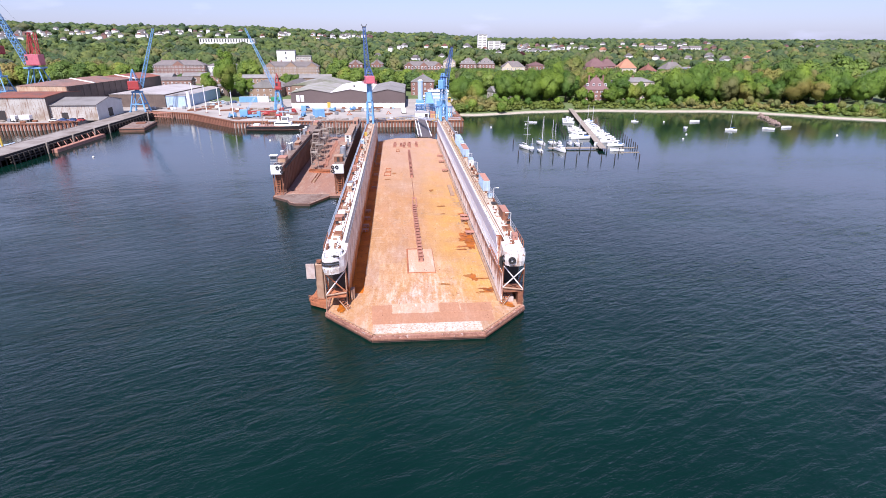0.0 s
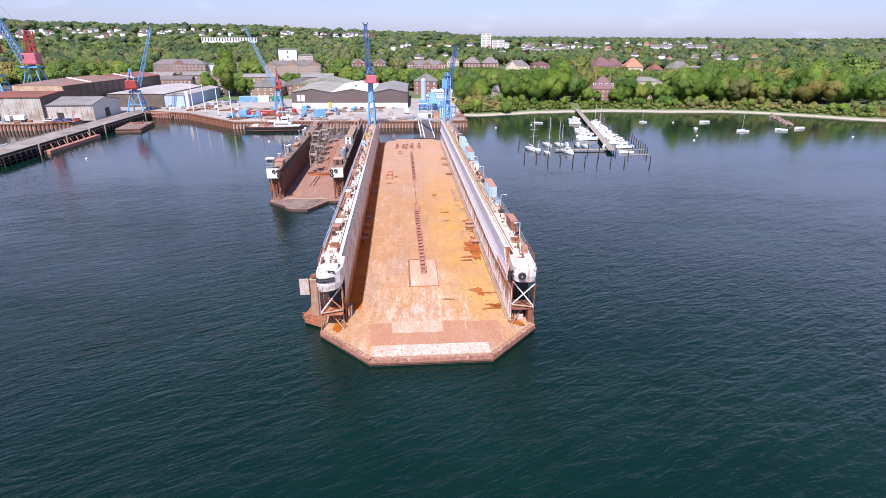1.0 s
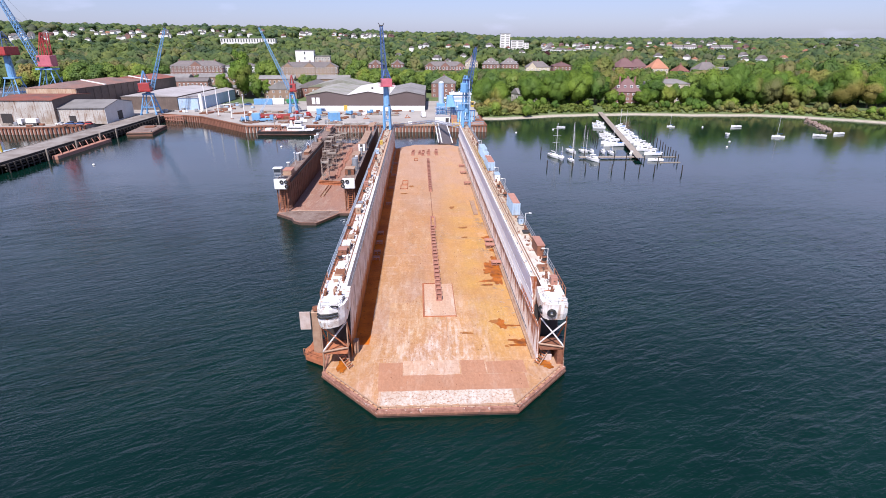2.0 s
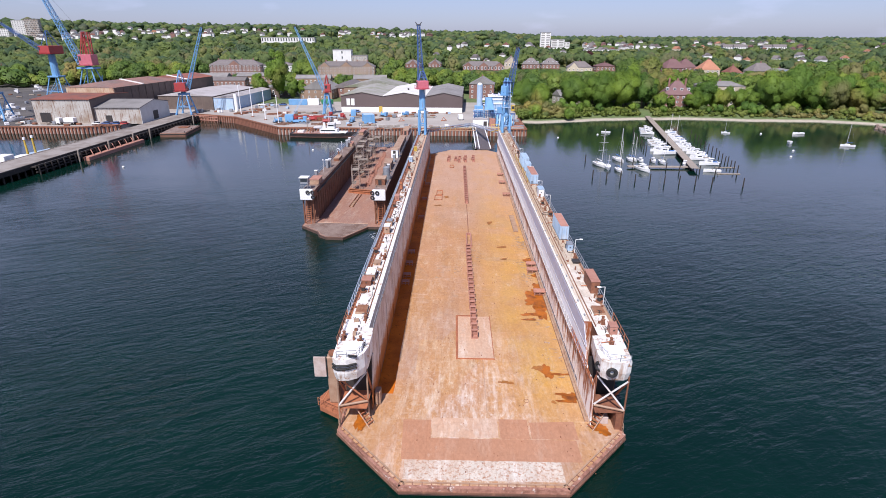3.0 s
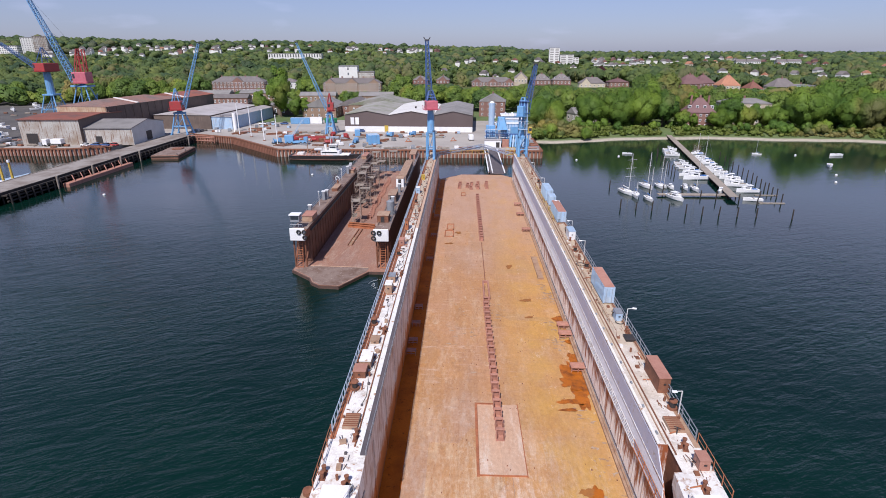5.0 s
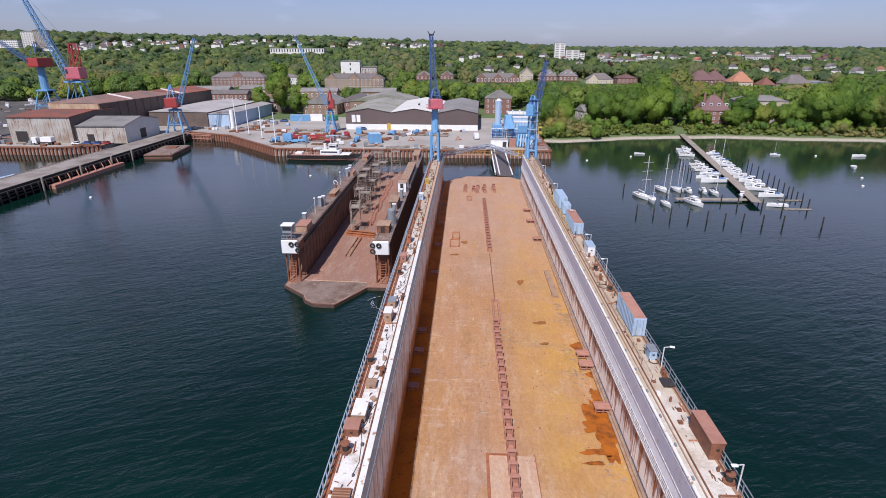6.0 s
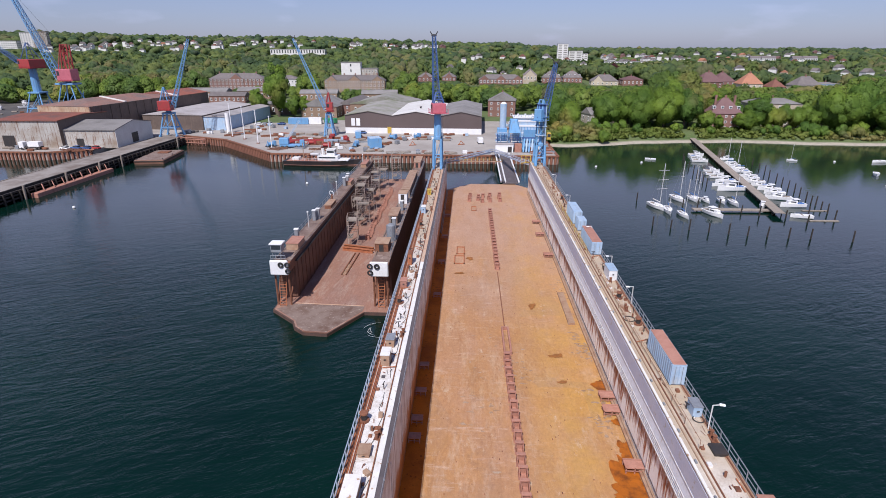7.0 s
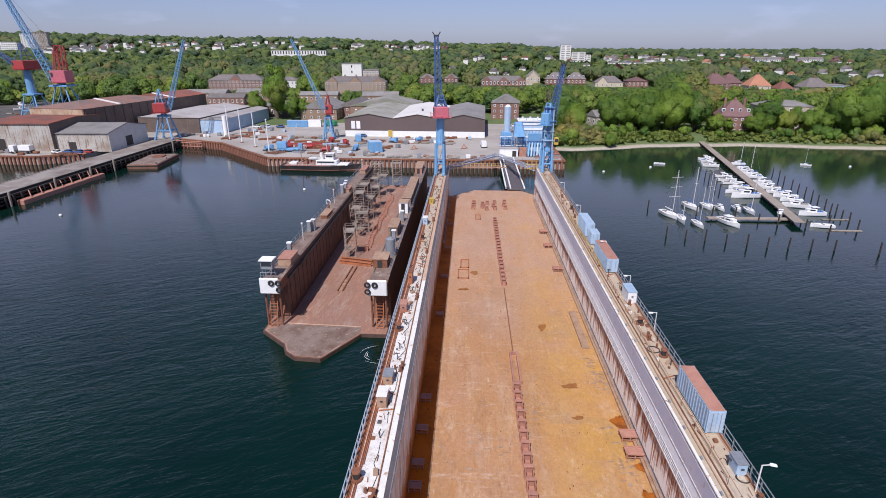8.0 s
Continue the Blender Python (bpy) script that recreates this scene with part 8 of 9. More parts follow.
container(pose(-45.6, 224.5, 3.3, 0, 0, 20), 5.0, 6.0, 4.2, M_blue, M_palecont, "light blue store container on the quay", True)
container(pose(-57.5, 250, 3.3, 0, 0, 10), 2.6, 5.5, 3.0, M_blue, M_palecont, "blue container on the quay", True)
container(pose(-99.5, 296, 3.3, 0, 0, 92), 3.0, 11, 3.4, M_blue, M_palecont, "long blue container by the lawn", True)
container(pose(-90.5, 297, 3.3, 0, 0, 92), 3.0, 7, 3.6, M_cleanwhite, M_roofwhite, "white container by the lawn", True)
tarp = thing("covered_boat", pose(-82.5, 299, 3.3), "boat under a green tarpaulin", "boat")
part("cover", prism(B(), [(-3.4, -1.4), (2.5, -1.6), (4.0, 0), (2.5, 1.6), (-3.4, 1.4)], 0.4, 3.0), M_green, tarp, bevel=0.3)
part("cradle", bx(B(), -2.5, 2.5, -1.0, 1.0, 0, 0.4), M_rust, tarp)

mc = thing("mobile_crane", pose(-80.5, 221.5, 3.3, 0, 0, 8), "blue and red mobile crane parked on the quay", "mobile crane")
part("chassis", bx(B(), -4.5, 5.5, -1.4, 1.4, 0.7, 1.6), M_blue, mc, bevel=0.08)
for x in (-3.4, -1.6, 2.4, 4.2):
    for y in (-1.3, 1.3):
        w_ = part("wheel", bar(B(), (x, y - 0.25, 0.6), (x, y + 0.25, 0.6), 0.6, 12), M_rubber, mc)
        part("hub", bar(B(), (x, y - 0.28, 0.6), (x, y + 0.28, 0.6), 0.25, 8), M_railgrey, w_)
part("engine_cover", bx(B(), -4.6, -0.8, -1.5, 1.5, 1.6, 4.2), M_blue, mc, bevel=0.12)
part("driver_cab", bx(B(), 3.8, 5.6, -1.3, 0.4, 1.6, 3.4), M_blue, mc, bevel=0.1)
part("boom", bar(B(), (-0.5, 0, 3.2), (13.5, 1.0, 3.0), 0.45, 4), M_red, mc)
part("boom_tip", bar(B(), (5.5, 0.4, 3.1), (19.5, 1.4, 2.8), 0.3, 4), M_palecont, mc)
lattice(mc, (-1.0, 0, 4.0), (4.0, 1.0, 11.0), 0.7, 0.5, 6, M_palecont, "aframe", 0.06, 0.04)

van = thing("van", pose(-0.8, 237.5, 3.3, 0, 0, 6), "white delivery van parked on the quay", "van")
part("body", bx(B(), -1.1, 1.1, -2.9, 1.4, 0.4, 2.6), M_cleanwhite, van, bevel=0.12)
part("bonnet", bx(B(), -1.05, 1.05, 1.4, 2.9, 0.4, 1.5), M_cleanwhite, van, bevel=0.12)
part("windscreen", bx(B(), -0.95, 0.95, 1.36, 1.5, 1.55, 2.35), M_glass, van)
for x in (-1.0, 1.0):
    for y in (-1.9, 1.9):
        wv_ = part("wheel", bar(B(), (x - 0.12, y, 0.38), (x + 0.12, y, 0.38), 0.38, 10), M_rubber, van)
        part("hub", bar(B(), (x - 0.14, y, 0.38), (x + 0.14, y, 0.38), 0.18, 8), M_railgrey, wv_)


def car(m, paint_m, label):
    ob = thing("car", m, label, "car", "parked cars")
    part("body", bx(B(), -0.9, 0.9, -2.2, 2.2, 0.3, 0.95), paint_m, ob, bevel=0.15)
    part("cabin", prism(B(), [(-0.8, -1.6), (0.8, -1.6), (0.75, 0.9), (-0.75, 0.9)], 0.95, 1.48), M_glass, ob, bevel=0.12)
    part("roof", bx(B(), -0.72, 0.72, -1.3, 0.5, 1.48, 1.54), paint_m, ob)
    for x in (-0.85, 0.85):
        for y in (-1.4, 1.4):
            part("wheel", bar(B(), (x - 0.1, y, 0.32), (x + 0.1, y, 0.32), 0.32, 10), M_rubber, ob)
    return ob


c1 = car(pose(14, 300, 3.3), M_cleanwhite, "white car parked in the yard")
c2 = car(pose(-168, 213, 3.3, 0, 0, 80), M_bluedark, "dark blue car parked by the shed")
car(pose(-160, 213.5, 3.3, 0, 0, 75), M_red, "red car parked by the shed")
for x, y, a in ((17, 303, 0), (20, 306, 10), (-172, 212, 70), (25, 318, 30), (-115, 292, 80), (-120, 290, 85)):
    copy_thing(c1, pose(x, y, 3.3, 0, 0, a))
for x, y, a in ((-163.5, 213, 76), (12.5, 296, 4), (-108, 292, 88), (-58, 262, 80)):
    copy_thing(c2, pose(x, y, 3.3, 0, 0, a))
lorry = thing("lorry", pose(-186, 211.8, 3.3, 0, 0, 88), "white flatbed lorry parked before the grey shed", "lorry")
part("bed", bx(B(), -1.25, 1.25, -4.5, 2.2, 0.9, 1.3), M_dark, lorry)
part("cargo", bx(B(), -1.25, 1.25, -4.4, 0.5, 1.3, 3.3), M_cleanwhite, lorry, bevel=0.06)
part("cab", bx(B(), -1.25, 1.25, 2.4, 4.5, 0.6, 3.2), M_cleanwhite, lorry, bevel=0.15)
for y in (-3.2, 3.4):
    for x in (-1.1, 1.1):
        part("wheel", bar(B(), (x - 0.2, y, 0.5), (x + 0.2, y, 0.5), 0.5, 10), M_rubber, lorry)


def crate(m, w, d, h, mt, label, nm="crate"):
    ob = thing(nm, m, label, "crate", "yard clutter")
    part("box", bx(B(), -w / 2, w / 2, -d / 2, d / 2, 0.14, h), mt, ob, bevel=0.04)
    part("pallet", bx(bx(B(), -w / 2, -w / 2 + 0.2, -d / 2, d / 2, 0, 0.14), w / 2 - 0.2, w / 2, -d / 2, d / 2, 0, 0.14), M_timber, ob)
    return ob


protos = [crate(pose(-32, 246, 3.3), 1.8, 1.5, 1.3, M_cleanwhite, "white crate stacked on the quay"), crate(pose(-28, 246, 3.3), 2.2, 1.2, 0.9, M_rust, "rusty steel crate on the quay"), crate(pose(-24, 246.5, 3.3), 1.6, 1.6, 1.6, M_railgrey, "grey steel crate on the quay"), crate(pose(-20, 246, 3.3), 3.4, 1.4, 0.8, M_greytimber, "stack of weathered timber on the quay"), crate(pose(-36, 247, 3.3), 1.5, 1.5, 1.2, M_palecont, "pale blue crate on the quay")]
ry = random.Random(5)
for x0, x1, y0, y1, n_ in ((-38, -14, 243, 250, 16), (-68, -42, 214, 222, 10), (-84, -60, 226, 244, 10), (-66, -4, 255, 261, 10), (-100, -70, 246, 262, 14), (-122, -100, 256, 290, 16), (-40, 2, 211, 213, 14), (-146, -126, 257, 266, 10), (-214, -176, 208, 214, 12), (13, 27, 214, 240, 14), (14, 30, 280, 332, 10), (-330, -285, 320, 350, 12), (-300, -206, 210, 320, 12), (-66, -30, 222, 252, 9)):
    for _ in range(n_):
        copy_thing(ry.choices(protos, (0.14, 0.34, 0.2, 0.24, 0.08))[0], pose(ry.uniform(x0, x1), ry.uniform(y0, y1), 3.3, 0, 0, ry.uniform(-40, 40)))
rail_run(quay, (-40, 209.2, 3.42), (28, 209.2, 3.42), M_railgrey, 2.4)
tiltb = [(-9, 233), (-30, 230)]
for x, y in tiltb:
    an = thing("anchor_gear", pose(x, y, 3.3, 0, 0, 25), "rusty red lifting gear lying on the quay", "lifting gear", "yard clutter")
    part("beam", bar(B(), (-1.6, 0, 0.2), (1.6, 0, 0.2), 0.2, 6), M_rustorange, an)
    part("arm", bar(B(), (-1.2, 0, 0.2), (0, 0.4, 1.7), 0.14, 6), M_rustorange, an)
    part("arm", bar(B(), (1.2, 0, 0.2), (0, 0.4, 1.7), 0.14, 6), M_rustorange, an)


def pipe_bundle(m, k, L, mt, label):
    """Loose steel sections lying across each other."""
    ob = thing("steel_stack", m, label, "steel stack", "yard clutter")
    rn = random.Random(int(k * 100 + L * 10))
    for i in range(k):
        x, z, t_ = rn.uniform(-1.2, 1.2), 0.15 + 0.25 * (i // 3), rn.uniform(-0.5, 0.5)
        if i % 2:
            part("beam", bar(B(), (x, -L / 2 + t_, z), (x + rn.uniform(-0.7, 0.7), L / 2 + t_, z + rn.uniform(0, 0.2)), 0.17, 4), mt, ob)
        else:
            part("pipe", bar(B(), (x, -L / 2 + t_, z), (x + rn.uniform(-0.7, 0.7), L / 2 + t_, z), 0.14, 8), mt, ob)
    return ob


stacks = [pipe_bundle(pose(-44, 231, 3.3, 0, 0, 70), 7, 7.0, M_rust, "rusty steel beams heaped on the quay"), pipe_bundle(pose(-52, 236, 3.3, 0, 0, 100), 6, 5.0, M_railgrey, "grey steel pipes heaped on the quay"), pipe_bundle(pose(-62, 233, 3.3, 0, 0, 82), 6, 6.0, M_wallouter, "dark red steel sections heaped on the quay"), pipe_bundle(pose(-70, 238, 3.3, 0, 0, 95), 5, 4.0, M_pinkrust, "faded red steel sections heaped on the quay")]
for x0, x1, y0, y1, n_ in ((-92, -60, 216, 250, 22), (-56, -36, 240, 252, 5), (-40, -14, 242, 250, 8), (-120, -96, 248, 270, 8), (14, 28, 212, 236, 6), (-300, -205, 210, 300, 14), (-176, -162, 210, 216, 4)):
    for _ in range(n_):
        copy_thing(ry.choice(stacks), pose(ry.uniform(x0, x1), ry.uniform(y0, y1), 3.3, 0, 0, ry.uniform(60, 120)))


def work_winch(m, mt, label):
    ob = thing("deck_machine", m, label, "machine", "yard clutter")
    part("bed", bx(B(), -2.2, 2.2, -1.1, 1.1, 0, 0.35), M_dark, ob)
    part("drum", bar(B(), (-1.2, 0, 1.1), (0.9, 0, 1.1), 0.75, 12), mt, ob)
    part("housing", bx(B(), 1.0, 2.1, -0.9, 0.9, 0.35, 2.3), mt, ob, bevel=0.1)
    part("frame", bar(B(), (-1.8, -0.9, 0.3), (-1.2, 0, 2.6), 0.12, 6), mt, ob)
    part("frame", bar(B(), (-1.8, 0.9, 0.3), (-1.2, 0, 2.6), 0.12, 6), mt, ob)
    return ob


wr = work_winch(pose(-74, 229, 3.3, 0, 0, 20), M_red, "red winch machine standing on the quay")
wb2 = work_winch(pose(-41, 247, 3.3, 0, 0, -30), M_blue, "blue machine standing on the quay")
for x, y, a in ((-83, 228, 60), (-66, 222.5, 10), (-61, 240, 120), (-87, 236, 30), (-69, 245, 80)):
    copy_thing(wr, pose(x, y, 3.3, 0, 0, a))
for x, y, a in ((-90, 224, 40), (-54, 226, 80), (16, 217, 10), (-30, 249, 50)):
    copy_thing(wb2, pose(x, y, 3.3, 0, 0, a))
for i in range(15):
    x, y = (ry.uniform(-300, -212), ry.uniform(214, 310)) if i < 9 else (ry.uniform(-360, -300), ry.uniform(330, 400))
    bt = copy_thing(mb2 if i % 3 == 0 else mb, pose(x, y, 3.9, 0, 0, ry.uniform(0, 360)))
    bt.scale = (1.1, 1.15, 1.1)
    tagged(bt, "white boat laid up ashore in the yard", "boat", "boats ashore")
boat3 = thing("work_boat", pose(-157.8, 147, 0, 0, 0, 4), "pale grey work boat with two yellow masts beside the jetty", "ship")
part("hull", hull_mesh(30, 6.4, 1.7, 1.0, 0.3, 0.85), M_palecont, boat3)
part("deck", bx(B(), -2.6, 2.6, -13.5, 7.0, 1.72, 1.8), M_railgrey, boat3)
part("deckhouse", bx(B(), -1.9, 1.9, -12.0, -7.0, 1.8, 4.4), M_cleanwhite, boat3, bevel=0.1)
part("hatch", bx(B(), -1.7, 1.7, -4.5, 1.0, 1.8, 2.6), M_cleanwhite, boat3, bevel=0.08)
for y in (2.4, 6.6):
    part("mast", bar(B(), (0, y, 1.7), (0, y, 7.6), 0.42, 8, 0.3), M_yellow, boat3)
    part("mast_head", bar(B(), (0, y, 7.6), (0, y, 8.4), 0.45, 8), M_cleanwhite, boat3)
rail_run(boat3, (2.8, -12, 1.8), (2.9, 8, 1.8), M_railwhite, 2.0)


# ---------------------------------------------------------------- trees
def quads_mesh(name, centre, normal, size, material, shade=None, tone=None, core=None):
    """One leaf clump a quad, all in one mesh."""
    n = len(centre)
    normal = normal / np.linalg.norm(normal, axis=1, keepdims=True)
    ref = np.where(np.abs(normal[:, 2:3]) < 0.9, np.array([[0, 0, 1.0]]), np.array([[1.0, 0, 0]]))
    a = np.cross(normal, ref)
    a /= np.linalg.norm(a, axis=1, keepdims=True)
    b = np.cross(normal, a)
    ang = np.random.RandomState(n).uniform(0, 6.28, (n, 1))
    a, b = a * np.cos(ang) + b * np.sin(ang), b * np.cos(ang) - a * np.sin(ang)
    s = size[:, None]
    co = np.stack([centre - a * s, centre - b * s * 0.7, centre + a * s, centre + b * s * 0.7], 1).reshape(-1, 3)
    cv, cn, cf = core if core else (np.zeros((0, 3)), np.zeros((0, 3)), np.zeros((0, 3), dtype=int))
    co = np.concatenate([co, cv])
    m_ = len(cf)
    me = bpy.data.meshes.new(name)
    me.vertices.add(len(co))
    me.vertices.foreach_set("co", co.ravel().astype(np.float32))
    me.loops.add(4 * n + 3 * m_)
    me.loops.foreach_set("vertex_index", np.concatenate([np.arange(4 * n), cf.ravel() + 4 * n]).astype(np.int32))
    me.polygons.add(n + m_)
    me.polygons.foreach_set("loop_start", np.concatenate([np.arange(0, 4 * n, 4), 4 * n + np.arange(0, 3 * m_, 3)]).astype(np.int32))
    me.polygons.foreach_set("loop_total", np.concatenate([np.full(n, 4), np.full(m_, 3)]).astype(np.int32))
    me.update()
    if shade is not None:
        # leaves take the light as the crown's surface does
        at = me.attributes.new("custom_normal", "FLOAT_VECTOR", "POINT")
        nn = shade / np.linalg.norm(shade, axis=1, keepdims=True)
        at.data.foreach_set("vector", np.concatenate([np.repeat(nn, 4, 0), cn]).ravel().astype(np.float32))
    if tone is not None:
        me.attributes.new("tone", "FLOAT", "POINT").data.foreach_set("value", np.concatenate([np.repeat(tone[0], 4), tone[1]]).astype(np.float32))
    me.materials.append(material)
    return me


def icosphere(sub_):
    ib = B()
    bmesh.ops.create_icosphere(ib, subdivisions=sub_, radius=1.0)
    ib.verts.index_update()
    out = np.array([v.co[:] for v in ib.verts]), np.array([[v.index for v in f.verts] for f in ib.faces])
    ib.free()
    return out


BALL, LUMPS = icosphere(1), []


def core_of(cs, rs, rng):
    """Dense foliage inside the lumps of a crown, under the outer leaves."""
    iv, fi = BALL
    vs = [iv * r * 0.90 * (1 + rng.uniform(-0.1, 0.1, (len(iv), 1))) + c for c, r in zip(cs, rs)]
    ns = [iv * 0.75 + (c - cs.mean(0)) / (rs.max() * 2.2) + np.array([0, 0, 0.15]) for c in cs]
    ns = np.concatenate(ns)
    return np.concatenate(vs), ns / np.linalg.norm(ns, axis=1, keepdims=True), np.concatenate([fi + i * len(iv) for i in range(len(cs))])


def crown(rng, R, H, base, lumps, n, leaf, loose=1.0, knob=(0.30, 0.56)):
    """Leaf clumps over a heap of lumps: centres, normals and sizes."""
    cs, rs = [], []
    for _ in range(lumps):
        v = rng.normal(size=3)
        v /= np.linalg.norm(v)
        f = rng.uniform(0.25, 0.72 + 0.5 * (0.56 - knob[1]))
        cs.append((v[0] * R * f, v[1] * R * f, base + (H - base) * (0.5 + 0.5 * v[2] * f)))
        rs.append(R * rng.uniform(*knob))
    cs, rs = np.array(cs), np.array(rs)
    LUMPS.append((cs, rs))
    pick = rng.choice(lumps, n, p=rs**2 / (rs**2).sum())
    d = rng.normal(size=(n, 3))
    d[:, 2] += 0.25
    d /= np.linalg.norm(d, axis=1, keepdims=True)
    soft = d * 0.72 + (cs[pick] - np.array([0, 0, base + (H - base) * 0.4])) / R * 0.85 + rng.normal(size=(n, 3)) * 0.12 * loose
    p = cs[pick] + d * (rs[pick] * (1 + loose * rng.uniform(-0.08, 0.12, n)))[:, None]
    inside = (np.linalg.norm(p[:, None] - cs[None], axis=2) < rs[None] * 0.86).sum(1) > 0
    keep = ~inside
    return p[keep], (d + rng.normal(size=(n, 3)) * 0.3 * loose)[keep], rng.uniform(0.6, 1.2, n)[keep] * leaf, soft[keep]


def tree(name, m, seed, R, H, material, label, n=2600, leaf=0.40):
    rng = np.random.RandomState(seed)
    rnd = random.Random(seed)
    ob = thing(name, m, label, "tree", "shore trees")
    tb = B()
    if n < 1000:
        c, nn, s, so = crown(rng, R, H, H * 0.05, 14, n, leaf)
        cr = new("foliage", quads_mesh("foliage", c, nn, s, material, so, core=core_of(*LUMPS[-1], rng)))
        cr.parent = ob
        tb.free()
        return ob
    bar(tb, (0, 0, -0.8), (0, 0, H * 0.45), R * 0.075, 8, R * 0.045)
    for _ in range(7):
        a, z = rnd.uniform(0, 6.28), rnd.uniform(0.22, 0.45) * H
        bar(tb, (0, 0, z), (math.cos(a) * R * 0.6, math.sin(a) * R * 0.6, z + H * rnd.uniform(0.15, 0.35)), R * 0.035, 5, R * 0.012)
    part("trunk", tb, M_bark, ob)
    c, nn, s, so = crown(rng, R, H, H * 0.10, 42, n, leaf, 1.2, (0.20, 0.42))
    cr = new("crown", quads_mesh("crown", c, nn, s, material, so, core=core_of(*LUMPS[-1], rng)))
    cr.parent = ob
    return ob


NEAR = [tree("broadleaf_tree", pose(0, 0, 0), 3 + i, R, H, M_leaf, lb, n_) for i, (R, H, lb, n_) in enumerate(((9.6, 23, "tall fresh green broadleaf tree by the shore", 14000), (8.2, 19, "round green broadleaf tree by the shore", 11000), (9.0, 17.5, "wide spreading green tree by the shore", 13000), (6.4, 20, "slender green tree by the shore", 8500), (10.6, 21, "broad old green tree by the shore", 15000)))]
SHRUB = [tree("shrub", pose(0, 0, 0), 31 + i, R, H, M_reed if i == 1 else M_leaf, lb, 900, 0.3) for i, (R, H, lb) in enumerate(((2.6, 3.6, "dense green shrub on the bank"), (2.2, 2.8, "yellow-green bush on the bank"), (3.2, 5.0, "tall green thicket on the bank")))]
for sh_ in SHRUB:
    tagged(sh_, category="shrub", group="bank shrubs")
beech = tree("copper_beech", pose(135, 552, 10), 51, 10.5, 18, M_leafred, "dark purple copper beech among the houses", 2600, 0.5)


def free(x, y, r):
    for fx, fy, fr in FOOT:
        if (x - fx) ** 2 + (y - fy) ** 2 < (fr + r) ** 2:
            return False
    return True


rt = random.Random(21)
put, used, AFAR = [], set(), []
fixed = [(80, 284, 4, 0.9), (94, 283, 0, 0.85), (66, 288, 2, 0.75), (107, 290, 1, 0.7), (142, 287, 3, 0.85), (154, 288, 1, 0.9), (168, 289, 0, 0.8), (184, 288, 4, 0.85), (202, 286, 2, 0.9), (220, 284, 4, 0.9)]
front = [(114.5, 281, 1, 0.52), (120.5, 280, 3, 0.40), (134, 282, 4, 0.52), (139, 285, 0, 0.5), (150, 290, 2, 0.6), (157, 289, 1, 0.62), (164.5, 290, 4, 0.56), (171, 292, 3, 0.62)]
for x, y, k, s in fixed:
    put.append((x, y, k, min(s, (tree_limit(x, y, 7.5) - land(x, y)) / 22)))
put += front


def fill(x0, x1, y0, y1, n_, gap, s0, s1):
    """Scatter trees over a stretch of land, clear of houses, the pier path and each other."""
    tries = 0
    while n_ > 0 and tries < 6000:
        tries += 1
        x, y = rt.uniform(x0, x1), rt.uniform(y0, y1)
        if (x > 34 and y < coast(x) + 17) or not free(x, y, 2.0) or (abs(x - 104 - (y - 262) * 0.2) < 4.5 and y < 300):
            continue
        if (116 < x < 133 and y < 290) or (143 < x < 173 and 292 < y < 318):
            continue
        if any((x - a) ** 2 + (y - b) ** 2 < gap * gap for a, b, *_ in put):
            continue
        s_ = min(rt.uniform(s0, s1), (tree_limit(x, y, 7.5) - land(x, y)) / 22)
        if s_ < 0.35:
            continue
        put.append((x, y, rt.randrange(5), s_))
        n_ -= 1


fill(36, 330, 270, 305, 44, 10.0, 0.6, 1.05)
fill(36, 330, 305, 390, 120, 9.5, 0.7, 1.1)
fill(0, 80, 352, 400, 22, 8, 0.75, 1.1)
fill(-90, 0, 385, 440, 34, 8.0, 0.75, 1.1)
fill(-330, -90, 415, 455, 46, 8.0, 0.7, 1.05)
fill(-150, -100, 352, 410, 12, 8.0, 0.5, 0.8)
for x, y, s in ((-121, 327, 1.2), (-111, 324, 0.7), (-105, 328, 0.6), (-134, 330, 0.8)):
    put.append((x, y, 3, s))
for x, y, k, s in put:
    z = land(x, y) if not (x < 34 and y < 336) else 3.3
    if y > 306 and x > -100 or y > 340:
        AFAR.append((x, y, z, s))
        continue
    tall = 1.35 if (k == 3 and s == 1.2) else rt.uniform(0.9, 1.1)
    if k not in used:
        used.add(k)
        NEAR[k].matrix_basis = pose(x, y, z, 0, 0, rt.uniform(0, 360))
    else:
        ob = copy_thing(NEAR[k], pose(x, y, z, 0, 0, rt.uniform(0, 360)))
        ob.scale = (s, s, s * tall)
first = set()
for i in range(160):
    x = rt.uniform(35, 300)
    y = coast(x) + rt.uniform(8.5, 24)
    if abs(x - 106) < 4 or (112 < x < 132 and y > 276):
        continue
    k = rt.choices(range(3), (0.45, 0.35, 0.2))[0] if x < 140 else rt.choices(range(3), (0.3, 0.15, 0.55))[0]
    s = rt.uniform(0.6, 1.15)
    if k not in first:
        first.add(k)
        SHRUB[k].matrix_basis = pose(x, y, land(x, y) - 0.1, 0, 0, rt.uniform(0, 360))
    else:
        ob = copy_thing(SHRUB[k], pose(x, y, land(x, y) - 0.1, 0, 0, rt.uniform(0, 360)))
        ob.scale = (s, s, s)
for i in range(60):
    x, y = 36 + abs(rt.gauss(0, 9)), rt.uniform(254, 300)
    ob = copy_thing(SHRUB[rt.choice((0, 1, 2, 2))], pose(x, y, max(0.6, land(x, y) - 0.1), 0, 0, rt.uniform(0, 360)))
    ob.scale = (1.1, 1.1, 1.2)

